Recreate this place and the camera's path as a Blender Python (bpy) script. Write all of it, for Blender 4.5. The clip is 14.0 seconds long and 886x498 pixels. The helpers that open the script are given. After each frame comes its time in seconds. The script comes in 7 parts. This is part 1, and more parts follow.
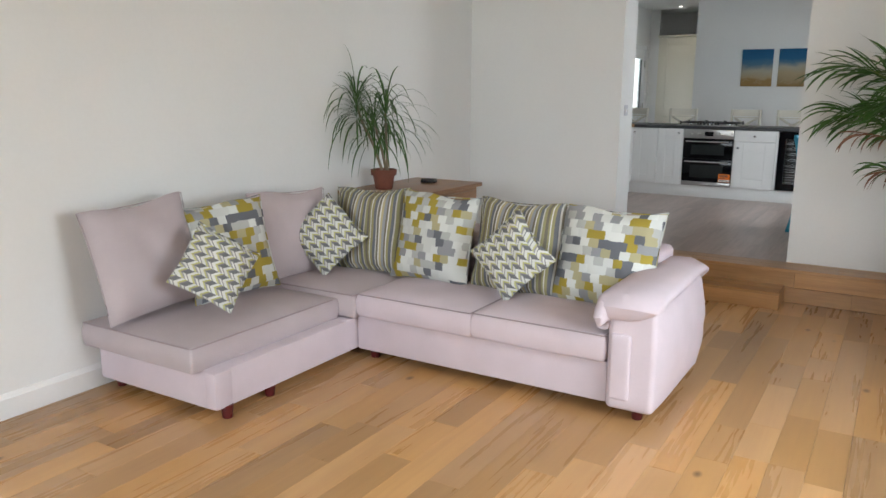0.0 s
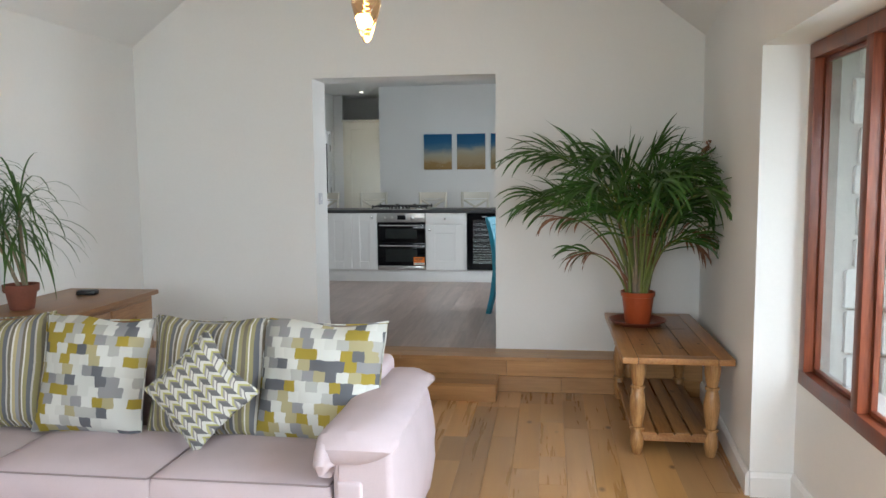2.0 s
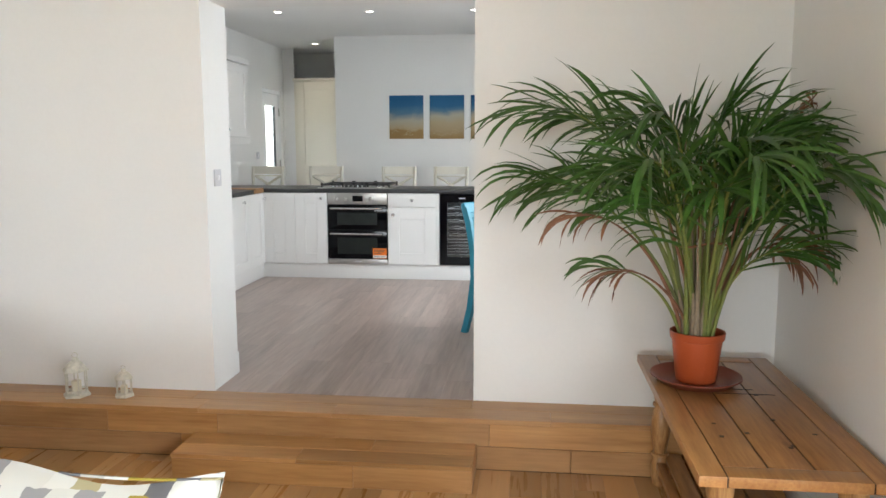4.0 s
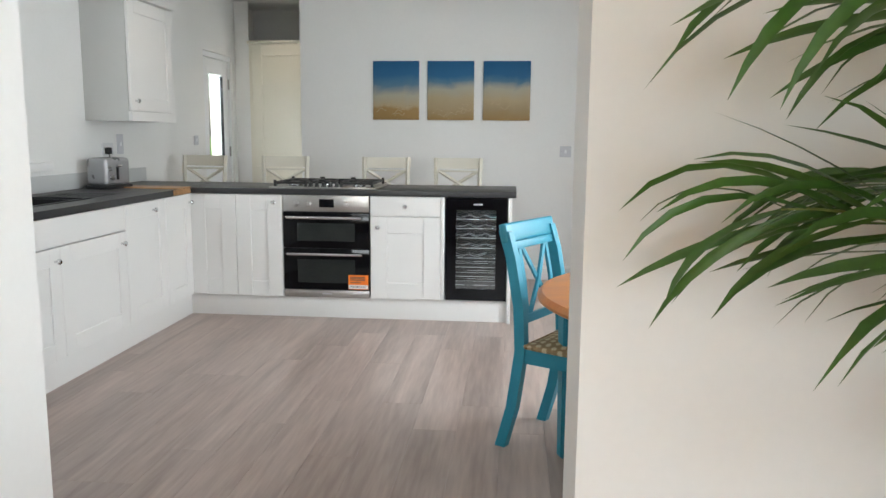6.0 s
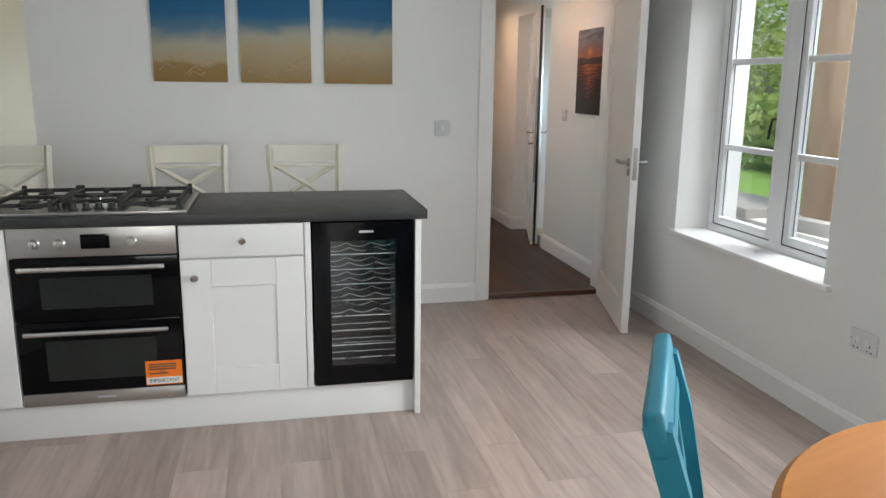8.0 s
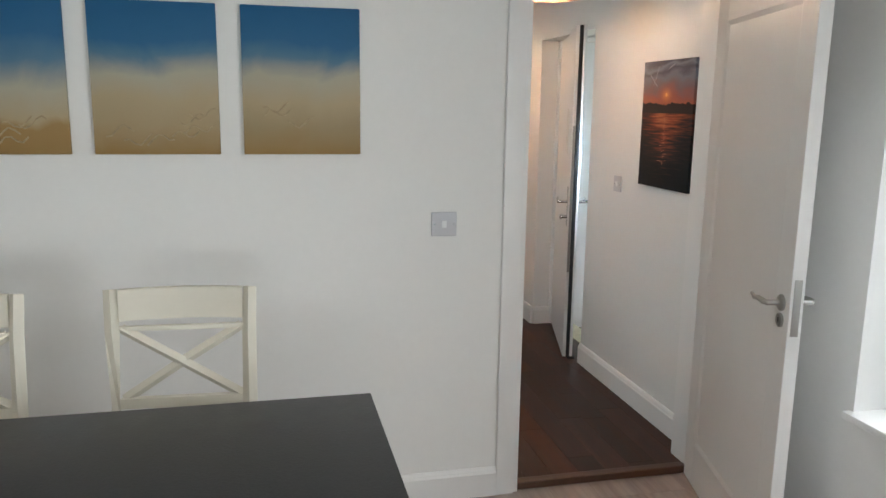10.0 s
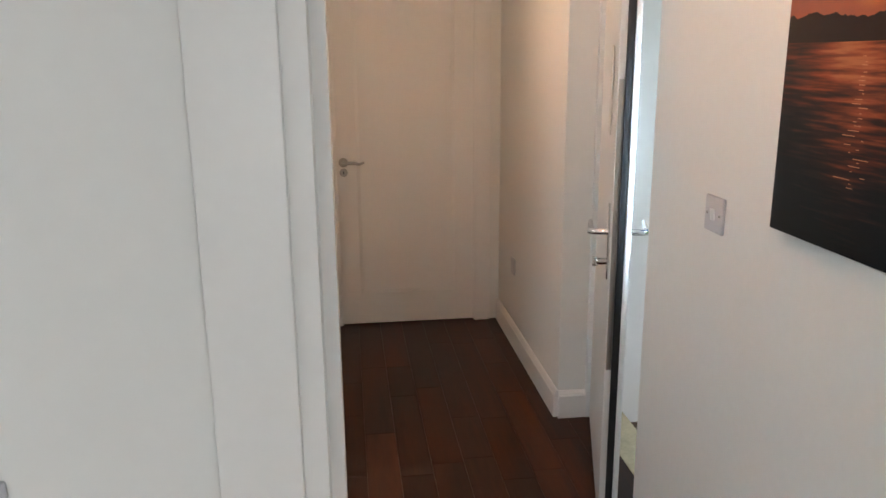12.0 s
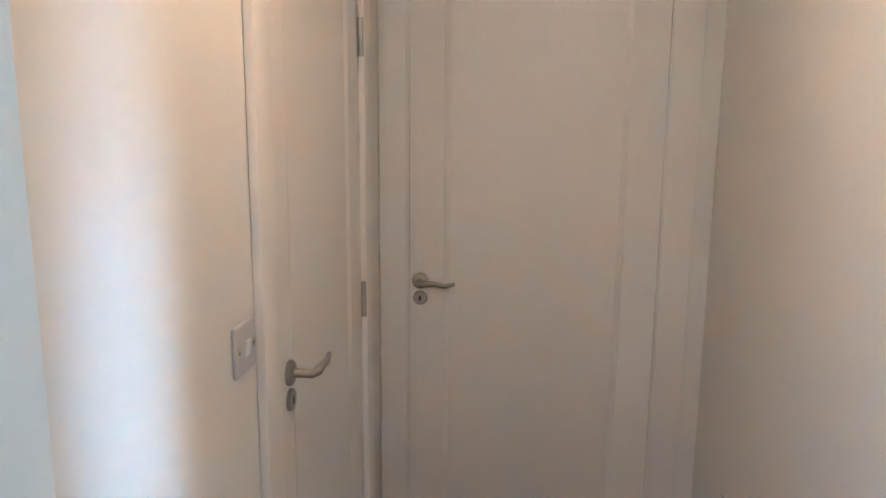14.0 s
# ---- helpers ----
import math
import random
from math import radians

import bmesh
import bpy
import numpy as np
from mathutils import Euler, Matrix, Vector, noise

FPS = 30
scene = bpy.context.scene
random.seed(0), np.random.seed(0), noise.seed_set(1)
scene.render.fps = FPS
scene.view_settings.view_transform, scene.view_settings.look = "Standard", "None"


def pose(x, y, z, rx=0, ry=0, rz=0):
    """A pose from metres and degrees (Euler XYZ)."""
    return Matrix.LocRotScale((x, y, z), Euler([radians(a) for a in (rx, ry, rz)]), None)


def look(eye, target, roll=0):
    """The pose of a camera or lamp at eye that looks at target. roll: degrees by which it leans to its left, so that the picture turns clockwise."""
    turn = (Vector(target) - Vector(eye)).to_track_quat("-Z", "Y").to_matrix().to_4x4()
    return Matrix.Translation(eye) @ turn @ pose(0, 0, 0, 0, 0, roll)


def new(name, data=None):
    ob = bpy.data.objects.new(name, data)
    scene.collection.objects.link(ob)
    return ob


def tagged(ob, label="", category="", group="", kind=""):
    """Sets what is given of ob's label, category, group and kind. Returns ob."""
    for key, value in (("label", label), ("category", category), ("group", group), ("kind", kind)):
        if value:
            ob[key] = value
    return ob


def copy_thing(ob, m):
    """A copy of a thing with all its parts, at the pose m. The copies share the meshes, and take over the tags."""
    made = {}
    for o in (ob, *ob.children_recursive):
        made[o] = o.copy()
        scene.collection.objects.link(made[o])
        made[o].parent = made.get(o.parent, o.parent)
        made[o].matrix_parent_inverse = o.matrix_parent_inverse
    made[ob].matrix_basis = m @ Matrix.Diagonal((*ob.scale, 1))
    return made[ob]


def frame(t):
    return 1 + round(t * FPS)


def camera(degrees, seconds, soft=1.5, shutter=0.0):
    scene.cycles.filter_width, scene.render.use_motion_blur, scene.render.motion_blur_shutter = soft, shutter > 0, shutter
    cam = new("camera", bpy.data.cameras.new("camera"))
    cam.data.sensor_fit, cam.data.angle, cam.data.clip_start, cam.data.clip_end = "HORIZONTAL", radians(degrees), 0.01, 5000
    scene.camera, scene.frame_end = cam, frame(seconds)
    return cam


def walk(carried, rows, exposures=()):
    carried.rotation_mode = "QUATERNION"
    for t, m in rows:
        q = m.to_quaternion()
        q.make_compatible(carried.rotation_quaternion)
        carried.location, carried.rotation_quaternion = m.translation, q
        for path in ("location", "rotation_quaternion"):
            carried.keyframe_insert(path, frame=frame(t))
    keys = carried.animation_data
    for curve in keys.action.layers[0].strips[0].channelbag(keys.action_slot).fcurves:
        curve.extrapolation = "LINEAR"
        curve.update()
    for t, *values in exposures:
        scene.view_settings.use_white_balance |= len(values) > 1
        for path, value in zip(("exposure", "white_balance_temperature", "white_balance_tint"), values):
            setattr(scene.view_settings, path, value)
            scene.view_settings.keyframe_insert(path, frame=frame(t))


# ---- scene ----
cam = camera(60.3, 14.0)
PATH = [
    (0, (0.286, -0.559, 1.314), (-0.722, 1.121, 0.91), 0.4),
    (0.5, (0.328, -0.517, 1.308), (-0.476, 1.277, 0.944), 0.2),
    (1, (0.184, -0.374, 1.346), (-0.29, 1.546, 1.043), 0.4),
    (1.5, (0.038, -0.17, 1.366), (-0.288, 1.791, 1.143), -0.5),
    (2, (-0.026, 0.13, 1.355), (-0.299, 2.101, 1.159), -0.5),
    (2.2, (-0.015, 0.293, 1.357), (-0.275, 2.267, 1.172), -0.4),
    (4.3, (-0.215, 2.388, 1.339), (-0.426, 4.358, 1.064), 0.3),
    (4.5, (-0.272, 2.605, 1.374), (-0.464, 4.577, 1.1), 0.8),
    (5, (-0.302, 3.188, 1.347), (-0.49, 5.161, 1.076), 0.6),
    (5.5, (-0.464, 3.774, 1.337), (-0.672, 5.742, 1.052), 1.4),
    (6, (-0.573, 4.377, 1.288), (-0.752, 6.347, 0.992), 0.5),
    (6.5, (-0.778, 4.938, 1.304), (-0.874, 6.915, 1.012), 0.6),
    (7, (-0.967, 5.449, 1.328), (-0.779, 7.417, 1.027), 0.1),
    (7.5, (-1.048, 5.974, 1.392), (-0.679, 7.907, 1.036), 0.7),
    (8, (-1.163, 6.439, 1.421), (-0.741, 8.348, 0.999), 0.7),
    (8.5, (-1.185, 6.893, 1.571), (-0.728, 8.795, 1.152), -0.1),
    (9, (-1.092, 7.396, 1.59), (-0.715, 9.324, 1.217), -0.2),
    (9.2, (-1.045, 7.597, 1.593), (-0.657, 9.524, 1.221), 0.4),
    (11.3, (-0.111, 9.778, 1.598), (0.396, 11.678, 1.231), -0.3),
    (11.5, (0.007, 10.003, 1.615), (0.446, 11.913, 1.217), -0.6),
    (12, (0.244, 10.584, 1.558), (0.482, 12.508, 1.068), -0.5),
    (12.5, (0.464, 11.103, 1.554), (0.403, 13.052, 1.11), -0.1),
    (12.8, (0.525, 11.394, 1.573), (0.269, 13.338, 1.182), 0.4),
    (13, (0.54, 11.567, 1.574), (0.196, 13.501, 1.199), 0.6),
    (13.3, (0.534, 11.864, 1.545), (0.169, 13.794, 1.168), 0.5),
    (13.6, (0.531, 12.135, 1.554), (0.237, 14.077, 1.178), 0.4),
    (14, (0.544, 12.503, 1.54), (0.332, 14.456, 1.168), 0.4),
]
EXPOSURE = [(0.0, -0.56, 6350, 9), (1.0, -0.5, 6300, 8), (2.2, -0.44, 6250, 8), (4.5, 0.22, 6600, 10), (6.5, 0.12, 6600, 9), (7.5, -0.13, 6650, 9), (9.2, 0.08, 6700, 9), (11.5, 0.08, 6700, 10), (12.1, 0.2, 6700, 10), (12.8, 0.2, 6500, 10), (13.3, 0.28, 6450, 9), (14.0, 0.34, 5700, 3)]
walk(cam, [(t, look(eye, target, roll)) for t, eye, target, roll in PATH], EXPOSURE)

# ---- light ----
L = -0.26                       # lounge floor; the kitchen and hall floors lie at 0
world = bpy.data.worlds.new("sky")
scene.world = world
world.use_nodes = True
_wn = world.node_tree.nodes
_sky = _wn.new("ShaderNodeTexSky")
_sky.sky_type = "NISHITA"
_sky.sun_disc = False
_sky.sun_elevation = radians(48)
_sky.sun_rotation = radians(192)
_sky.dust_density = 3.0
_bg = _wn["Background"]
_bg.inputs["Strength"].default_value = 0.15
world.node_tree.links.new(_sky.outputs["Color"], _bg.inputs["Color"])


def lamp(name, kind, m, energy, colour, **settings):
    data = bpy.data.lights.new(name, kind)
    data.energy, data.color = energy, colour
    for key, value in settings.items():
        if key == "size":
            data.shape, data.size, data.size_y = "RECTANGLE", value[0], value[1]
        if key == "spread":
            data.spread = radians(value)
        if key == "radius":
            data.shadow_soft_size = value
        if key == "angle":
            data.angle = radians(value)
        if key == "cone":
            data.spot_size, data.spot_blend = radians(value), 0.6
    ob = new(name, data)
    ob.matrix_world = m
    return ob


SKYCOL = (0.86, 0.94, 1.0)
WARM = (1.0, 0.62, 0.32)
lamp("sun", "SUN", look((-1.5, -1, 8), (0, 6, 0)), 5.0, (1.0, 0.96, 0.90), angle=12)
# lamps in or outside the openings that stand in for the sky's daylight
lamp("lounge_window_light", "AREA", look((1.47, 2.0, 1.20), (0.0, 2.7, -0.05)), 90, SKYCOL, size=(1.85, 1.3), spread=155)
lamp("rear_window_light", "AREA", look((-1.2, -2.95, 1.9), (-1.3, 0.4, -0.55)), 185, SKYCOL, size=(2.9, 1.5), spread=114)
lamp("kitchen_window_light", "AREA", look((2.3, 9.8, 3.0), (0.4, 9.6, 0.8)), 85, SKYCOL, size=(1.6, 1.0), spread=140)
lamp("dining_window_light", "AREA", look((1.25, 7.82, 1.40), (0.0, 7.82, 1.10)), 68, SKYCOL, size=(1.15, 1.25))
lamp("sink_window_light", "AREA", look((-3.60, 8.03, 1.58), (-2.4, 8.03, 1.30)), 9, SKYCOL, size=(1.2, 0.8))
lamp("back_door_light", "AREA", look((-4.3, 11.7, 2.2), (-2.6, 11.6, 0.8)), 62, SKYCOL, size=(0.8, 1.2))
lamp("front_door_light", "AREA", look((2.25, 11.70, 1.42), (0.09, 13.50, 1.16)), 28, (0.58, 0.80, 1.0), size=(0.85, 0.25), spread=32)
# added fill lamp under the closed stair ceiling, unseen; brightens the switch wall
lamp("stair_light", "AREA", look((-1.5, 12.0, 2.75), (-0.5, 12.8, 0.9)), 88, (0.76, 0.91, 1.0), size=(1.0, 0.8))

# ---- materials ----


def mat(name, base, rough=0.6, metal=0.0, vary=0.06, scale=6.0, grain=60.0, bump=0.05, stretch=(1, 1, 1), spec=0.5, island=0.0, coat=0.0):
    """Principled surface with a coarse and a fine variation of colour, roughness and relief."""
    m = bpy.data.materials.new(name)
    m.use_nodes = True
    n, l = m.node_tree.nodes, m.node_tree.links
    b = n["Principled BSDF"]
    tc = n.new("ShaderNodeTexCoord")
    mp = n.new("ShaderNodeMapping")
    mp.inputs["Scale"].default_value = stretch
    l.new(tc.outputs["Object"], mp.inputs["Vector"])
    big, fine = n.new("ShaderNodeTexNoise"), n.new("ShaderNodeTexNoise")
    big.inputs["Scale"].default_value, fine.inputs["Scale"].default_value = scale, grain
    big.inputs["Detail"].default_value, fine.inputs["Detail"].default_value = 3, 4
    for t in (big, fine):
        l.new(mp.outputs["Vector"], t.inputs["Vector"])
    mean = n.new("ShaderNodeMath")
    mean.operation = "MULTIPLY_ADD"
    mean.inputs[1].default_value = 0.6
    half = n.new("ShaderNodeMath")
    half.operation = "MULTIPLY"
    half.inputs[1].default_value = 0.4
    l.new(fine.outputs["Fac"], half.inputs[0])
    l.new(big.outputs["Fac"], mean.inputs[0])
    l.new(half.outputs[0], mean.inputs[2])
    ramp = n.new("ShaderNodeMapRange")
    ramp.inputs["From Min"].default_value, ramp.inputs["From Max"].default_value = 0.3, 0.7
    ramp.inputs["To Min"].default_value, ramp.inputs["To Max"].default_value = 1 - vary, 1 + vary
    l.new(mean.outputs[0], ramp.inputs["Value"])
    value = ramp.outputs[0]
    if island:
        info = n.new("ShaderNodeObjectInfo")
        spread = n.new("ShaderNodeMapRange")
        spread.inputs["To Min"].default_value, spread.inputs["To Max"].default_value = 1 - island, 1 + island
        l.new(info.outputs["Random"], spread.inputs["Value"])
        times = n.new("ShaderNodeMath")
        times.operation = "MULTIPLY"
        l.new(value, times.inputs[0])
        l.new(spread.outputs[0], times.inputs[1])
        value = times.outputs[0]
    tint = n.new("ShaderNodeVectorMath")
    tint.operation = "SCALE"
    tint.inputs[0].default_value = base
    l.new(value, tint.inputs["Scale"])
    l.new(tint.outputs[0], b.inputs["Base Color"])
    rr = n.new("ShaderNodeMapRange")
    rr.inputs["To Min"].default_value, rr.inputs["To Max"].default_value = max(rough - 0.08, 0.02), min(rough + 0.08, 1)
    l.new(big.outputs["Fac"], rr.inputs["Value"])
    l.new(rr.outputs[0], b.inputs["Roughness"])
    b.inputs["Metallic"].default_value = metal
    b.inputs["Specular IOR Level"].default_value = spec
    b.inputs["Coat Weight"].default_value = coat
    if bump:
        bp = n.new("ShaderNodeBump")
        bp.inputs["Strength"].default_value, bp.inputs["Distance"].default_value = bump, 0.004
        l.new(fine.outputs["Fac"], bp.inputs["Height"])
        l.new(bp.outputs["Normal"], b.inputs["Normal"])
    return m


def wood(name, dark, light, rough=0.4, ring=16.0, axis="y", island=0.25, knots=True, coat=0.0, bump=0.06, per_object=True, fine=0.45, span=0.165, along=0.08):
    """Timber with grain along an axis, streaks, knots and a shade of its own for each board."""
    m = bpy.data.materials.new(name)
    m.use_nodes = True
    n, l = m.node_tree.nodes, m.node_tree.links
    b = n["Principled BSDF"]
    tc, mp = n.new("ShaderNodeTexCoord"), n.new("ShaderNodeMapping")
    l.new(tc.outputs["Object"], mp.inputs["Vector"])
    mp.inputs["Scale"].default_value = {"x": (along, 1, 1), "y": (1, along, 1), "z": (1, 1, along)}[axis]
    info = n.new("ShaderNodeObjectInfo")
    shift = n.new("ShaderNodeVectorMath")
    shift.operation = "MULTIPLY_ADD"
    shift.inputs[1].default_value = (37, 53, 29)
    l.new(info.outputs["Random"], shift.inputs[0])
    l.new(mp.outputs["Vector"], shift.inputs[2])
    coarse, pores = n.new("ShaderNodeTexNoise"), n.new("ShaderNodeTexNoise")
    coarse.inputs["Scale"].default_value, coarse.inputs["Detail"].default_value, coarse.inputs["Distortion"].default_value = ring, 4, 0.8
    pores.inputs["Scale"].default_value, pores.inputs["Detail"].default_value = ring * 9, 5
    l.new(shift.outputs[0], coarse.inputs["Vector"])
    l.new(shift.outputs[0], pores.inputs["Vector"])
    mix = n.new("ShaderNodeMath")
    mix.operation = "MULTIPLY_ADD"
    mix.inputs[1].default_value = 1 - fine
    part2 = n.new("ShaderNodeMath")
    part2.operation = "MULTIPLY"
    part2.inputs[1].default_value = fine
    l.new(pores.outputs["Fac"], part2.inputs[0])
    l.new(coarse.outputs["Fac"], mix.inputs[0])
    l.new(part2.outputs[0], mix.inputs[2])
    ramp = n.new("ShaderNodeValToRGB")
    ramp.color_ramp.elements[0].position, ramp.color_ramp.elements[1].position = 0.5 - span, 0.5 + span
    ramp.color_ramp.elements[0].color, ramp.color_ramp.elements[1].color = (*dark, 1), (*light, 1)
    l.new(mix.outputs[0], ramp.inputs["Fac"])
    colour = ramp.outputs["Color"]
    if knots:
        kn = n.new("ShaderNodeTexVoronoi")
        kn.inputs["Scale"].default_value = 3.4
        kmap = n.new("ShaderNodeVectorMath")
        kmap.operation = "MULTIPLY_ADD"
        kmap.inputs[1].default_value = (11, 17, 0)
        kscale = n.new("ShaderNodeMapping")
        kscale.inputs["Scale"].default_value = (1, 0.6, 0.05) if axis == "y" else (0.6, 1, 0.05)
        l.new(tc.outputs["Object"], kscale.inputs["Vector"])
        l.new(info.outputs["Random"], kmap.inputs[0])
        l.new(kscale.outputs["Vector"], kmap.inputs[2])
        l.new(kmap.outputs[0], kn.inputs["Vector"])
        kr = n.new("ShaderNodeValToRGB")
        kr.color_ramp.elements[0].position, kr.color_ramp.elements[1].position = 0.03, 0.085
        kr.color_ramp.elements[0].color, kr.color_ramp.elements[1].color = (0.16, 0.10, 0.06, 1), (1, 1, 1, 1)
        l.new(kn.outputs["Distance"], kr.inputs["Fac"])
        km = n.new("ShaderNodeMix")
        km.data_type, km.blend_type = "RGBA", "MULTIPLY"
        km.inputs["Factor"].default_value = 0.9
        l.new(colour, km.inputs["A"])
        l.new(kr.outputs["Color"], km.inputs["B"])
        colour = km.outputs["Result"]
    hsv = n.new("ShaderNodeHueSaturation")
    warm, tone = n.new("ShaderNodeMath"), n.new("ShaderNodeMapRange")
    warm.operation = "PINGPONG"
    warm.inputs[1].default_value = 0.171
    l.new(info.outputs["Random"], warm.inputs[0])
    tone.inputs["From Max"].default_value = 0.171
    tone.inputs["To Min"].default_value, tone.inputs["To Max"].default_value = 1 - 0.25 * island, 1 + 0.2 * island
    l.new(warm.outputs[0], tone.inputs["Value"])
    l.new(tone.outputs[0], hsv.inputs["Saturation"])
    sp = n.new("ShaderNodeMapRange")
    sp.inputs["To Min"].default_value, sp.inputs["To Max"].default_value = 1 - island, 1 + island
    if per_object:
        l.new(info.outputs["Random"], sp.inputs["Value"])
    else:
        geo = n.new("ShaderNodeNewGeometry")
        l.new(geo.outputs["Random Per Island"], sp.inputs["Value"])
    l.new(sp.outputs[0], hsv.inputs["Value"])
    l.new(colour, hsv.inputs["Color"])
    l.new(hsv.outputs["Color"], b.inputs["Base Color"])
    rr = n.new("ShaderNodeMapRange")
    rr.inputs["To Min"].default_value, rr.inputs["To Max"].default_value = rough - 0.1, rough + 0.12
    l.new(mix.outputs[0], rr.inputs["Value"])
    l.new(rr.outputs[0], b.inputs["Roughness"])
    b.inputs["Coat Weight"].default_value = coat
    bp = n.new("ShaderNodeBump")
    bp.inputs["Strength"].default_value, bp.inputs["Distance"].default_value = bump, 0.003
    l.new(pores.outputs["Fac"], bp.inputs["Height"])
    l.new(bp.outputs["Normal"], b.inputs["Normal"])
    return m


def glass(name, tint=(1, 1, 1), rough=0.0, ior=1.45):
    m = bpy.data.materials.new(name)
    m.use_nodes = True
    b = m.node_tree.nodes["Principled BSDF"]
    b.inputs["Base Color"].default_value = (*tint, 1)
    b.inputs["Roughness"].default_value = rough
    b.inputs["Transmission Weight"].default_value = 1.0
    b.inputs["IOR"].default_value = ior
    return m


def glow(name, colour, strength):
    m = bpy.data.materials.new(name)
    m.use_nodes = True
    b = m.node_tree.nodes["Principled BSDF"]
    b.inputs["Base Color"].default_value = (*colour, 1)
    b.inputs["Emission Color"].default_value = (*colour, 1)
    b.inputs["Emission Strength"].default_value = strength
    return m


WALL = mat("painted_plaster", (0.80, 0.795, 0.78), 0.7, vary=0.02, scale=1.5, grain=45, bump=0.06)
CEIL = mat("ceiling_paint", (0.82, 0.82, 0.81), 0.8, vary=0.02, scale=1.2, grain=45, bump=0.05)
TRIM = mat("satin_white_wood", (0.82, 0.81, 0.80), 0.35, vary=0.02, scale=4, grain=80, bump=0.02)
OAK = wood("oak_boards", (0.37, 0.192, 0.074), (0.545, 0.312, 0.128), 0.28, ring=6, island=0.25, fine=0.30, span=0.30, along=0.05)
OAKX = wood("oak_steps", (0.30, 0.145, 0.052), (0.50, 0.28, 0.115), 0.31, ring=8, axis="x", island=0.17, knots=False, fine=0.35)
LAMI = wood("grey_laminate", (0.268, 0.208, 0.184), (0.49, 0.395, 0.355), 0.33, ring=5, island=0.09, knots=False, fine=0.4)
DARKW = wood("dark_boards", (0.017, 0.0045, 0.0022), (0.058, 0.016, 0.0060), 0.32, ring=8, island=0.45, knots=False, fine=0.3)
DARKW.node_tree.nodes["Principled BSDF"].inputs["Specular IOR Level"].default_value = 0.22
MAHOG = wood("red_hardwood", (0.10, 0.022, 0.010), (0.24, 0.065, 0.028), 0.35, ring=14, axis="z", island=0.12, knots=False)
UPVC = mat("white_frame", (0.80, 0.81, 0.82), 0.35, vary=0.015, bump=0.01)
GLASS = glass("window_glass")
JOINT = mat("floor_gap", (0.07, 0.042, 0.024), 0.8)

# ---- builders ----


def bm_box(x0, x1, y0, y1, z0, z1, bevel=0.0, segs=2, into=None):
    bm = bmesh.new()
    bmesh.ops.create_cube(bm, size=1.0)
    for v in bm.verts:
        v.co = Vector(((x0 + x1) / 2 + v.co.x * (x1 - x0), (y0 + y1) / 2 + v.co.y * (y1 - y0), (z0 + z1) / 2 + v.co.z * (z1 - z0)))
    if bevel:
        bmesh.ops.bevel(bm, geom=bm.edges[:], offset=min(bevel, 0.49 * min(abs(x1 - x0), abs(y1 - y0), abs(z1 - z0))), segments=segs, profile=0.6, affect="EDGES")
    if into is None:
        return bm
    return absorb(into, bm)


def absorb(into, bm):
    me = bpy.data.meshes.new("tmp")
    bm.to_mesh(me)
    bm.free()
    into.from_mesh(me)
    bpy.data.meshes.remove(me)
    return into


def bm_prism(points, z0, z1, bevel=0.0):
    """A plan polygon (counterclockwise) drawn up from z0 to z1."""
    bm = bmesh.new()
    low = [bm.verts.new((x, y, z0)) for x, y in points]
    high = [bm.verts.new((x, y, z1)) for x, y in points]
    bm.faces.new(low[::-1])
    bm.faces.new(high)
    k = len(points)
    for i in range(k):
        bm.faces.new((low[i], low[(i + 1) % k], high[(i + 1) % k], high[i]))
    if bevel:
        bmesh.ops.bevel(bm, geom=bm.edges[:], offset=bevel, segments=2, profile=0.6, affect="EDGES")
    return bm


def bm_lathe(profile, steps=24, cap=True):
    """(radius, z) pairs from the bottom to the top, turned about z."""
    bm = bmesh.new()
    rings = []
    for r, z in profile:
        rings.append([bm.verts.new((r * math.cos(2 * math.pi * i / steps), r * math.sin(2 * math.pi * i / steps), z)) for i in range(steps)])
    for a, b in zip(rings, rings[1:]):
        for i in range(steps):
            bm.faces.new((a[i], a[(i + 1) % steps], b[(i + 1) % steps], b[i]))
    if cap:
        bm.faces.new(rings[0][::-1])
        bm.faces.new(rings[-1])
    return bm


def bm_tube(points, radius, steps=8, cap=True):
    """A round bar along a line of points; radius a number or one for each point."""
    bm = bmesh.new()
    pts = [Vector(p) for p in points]
    rad = radius if isinstance(radius, (list, tuple)) else [radius] * len(pts)
    rings = []
    ref = Vector((0, 0, 1))
    for i, p in enumerate(pts):
        d = (pts[min(i + 1, len(pts) - 1)] - pts[max(i - 1, 0)]).normalized()
        side = d.cross(ref)
        if side.length < 0.05:
            side = d.cross(Vector((1, 0, 0)))
        side.normalize()
        up = side.cross(d).normalized()
        rings.append([bm.verts.new(p + rad[i] * (math.cos(2 * math.pi * k / steps) * side + math.sin(2 * math.pi * k / steps) * up)) for k in range(steps)])
    for a, b in zip(rings, rings[1:]):
        for k in range(steps):
            bm.faces.new((a[k], a[(k + 1) % steps], b[(k + 1) % steps], b[k]))
    if cap:
        bm.faces.new(rings[0][::-1])
        bm.faces.new(rings[-1])
    return bm


def moved(bm, m):
    bmesh.ops.transform(bm, matrix=m, verts=bm.verts)
    return bm


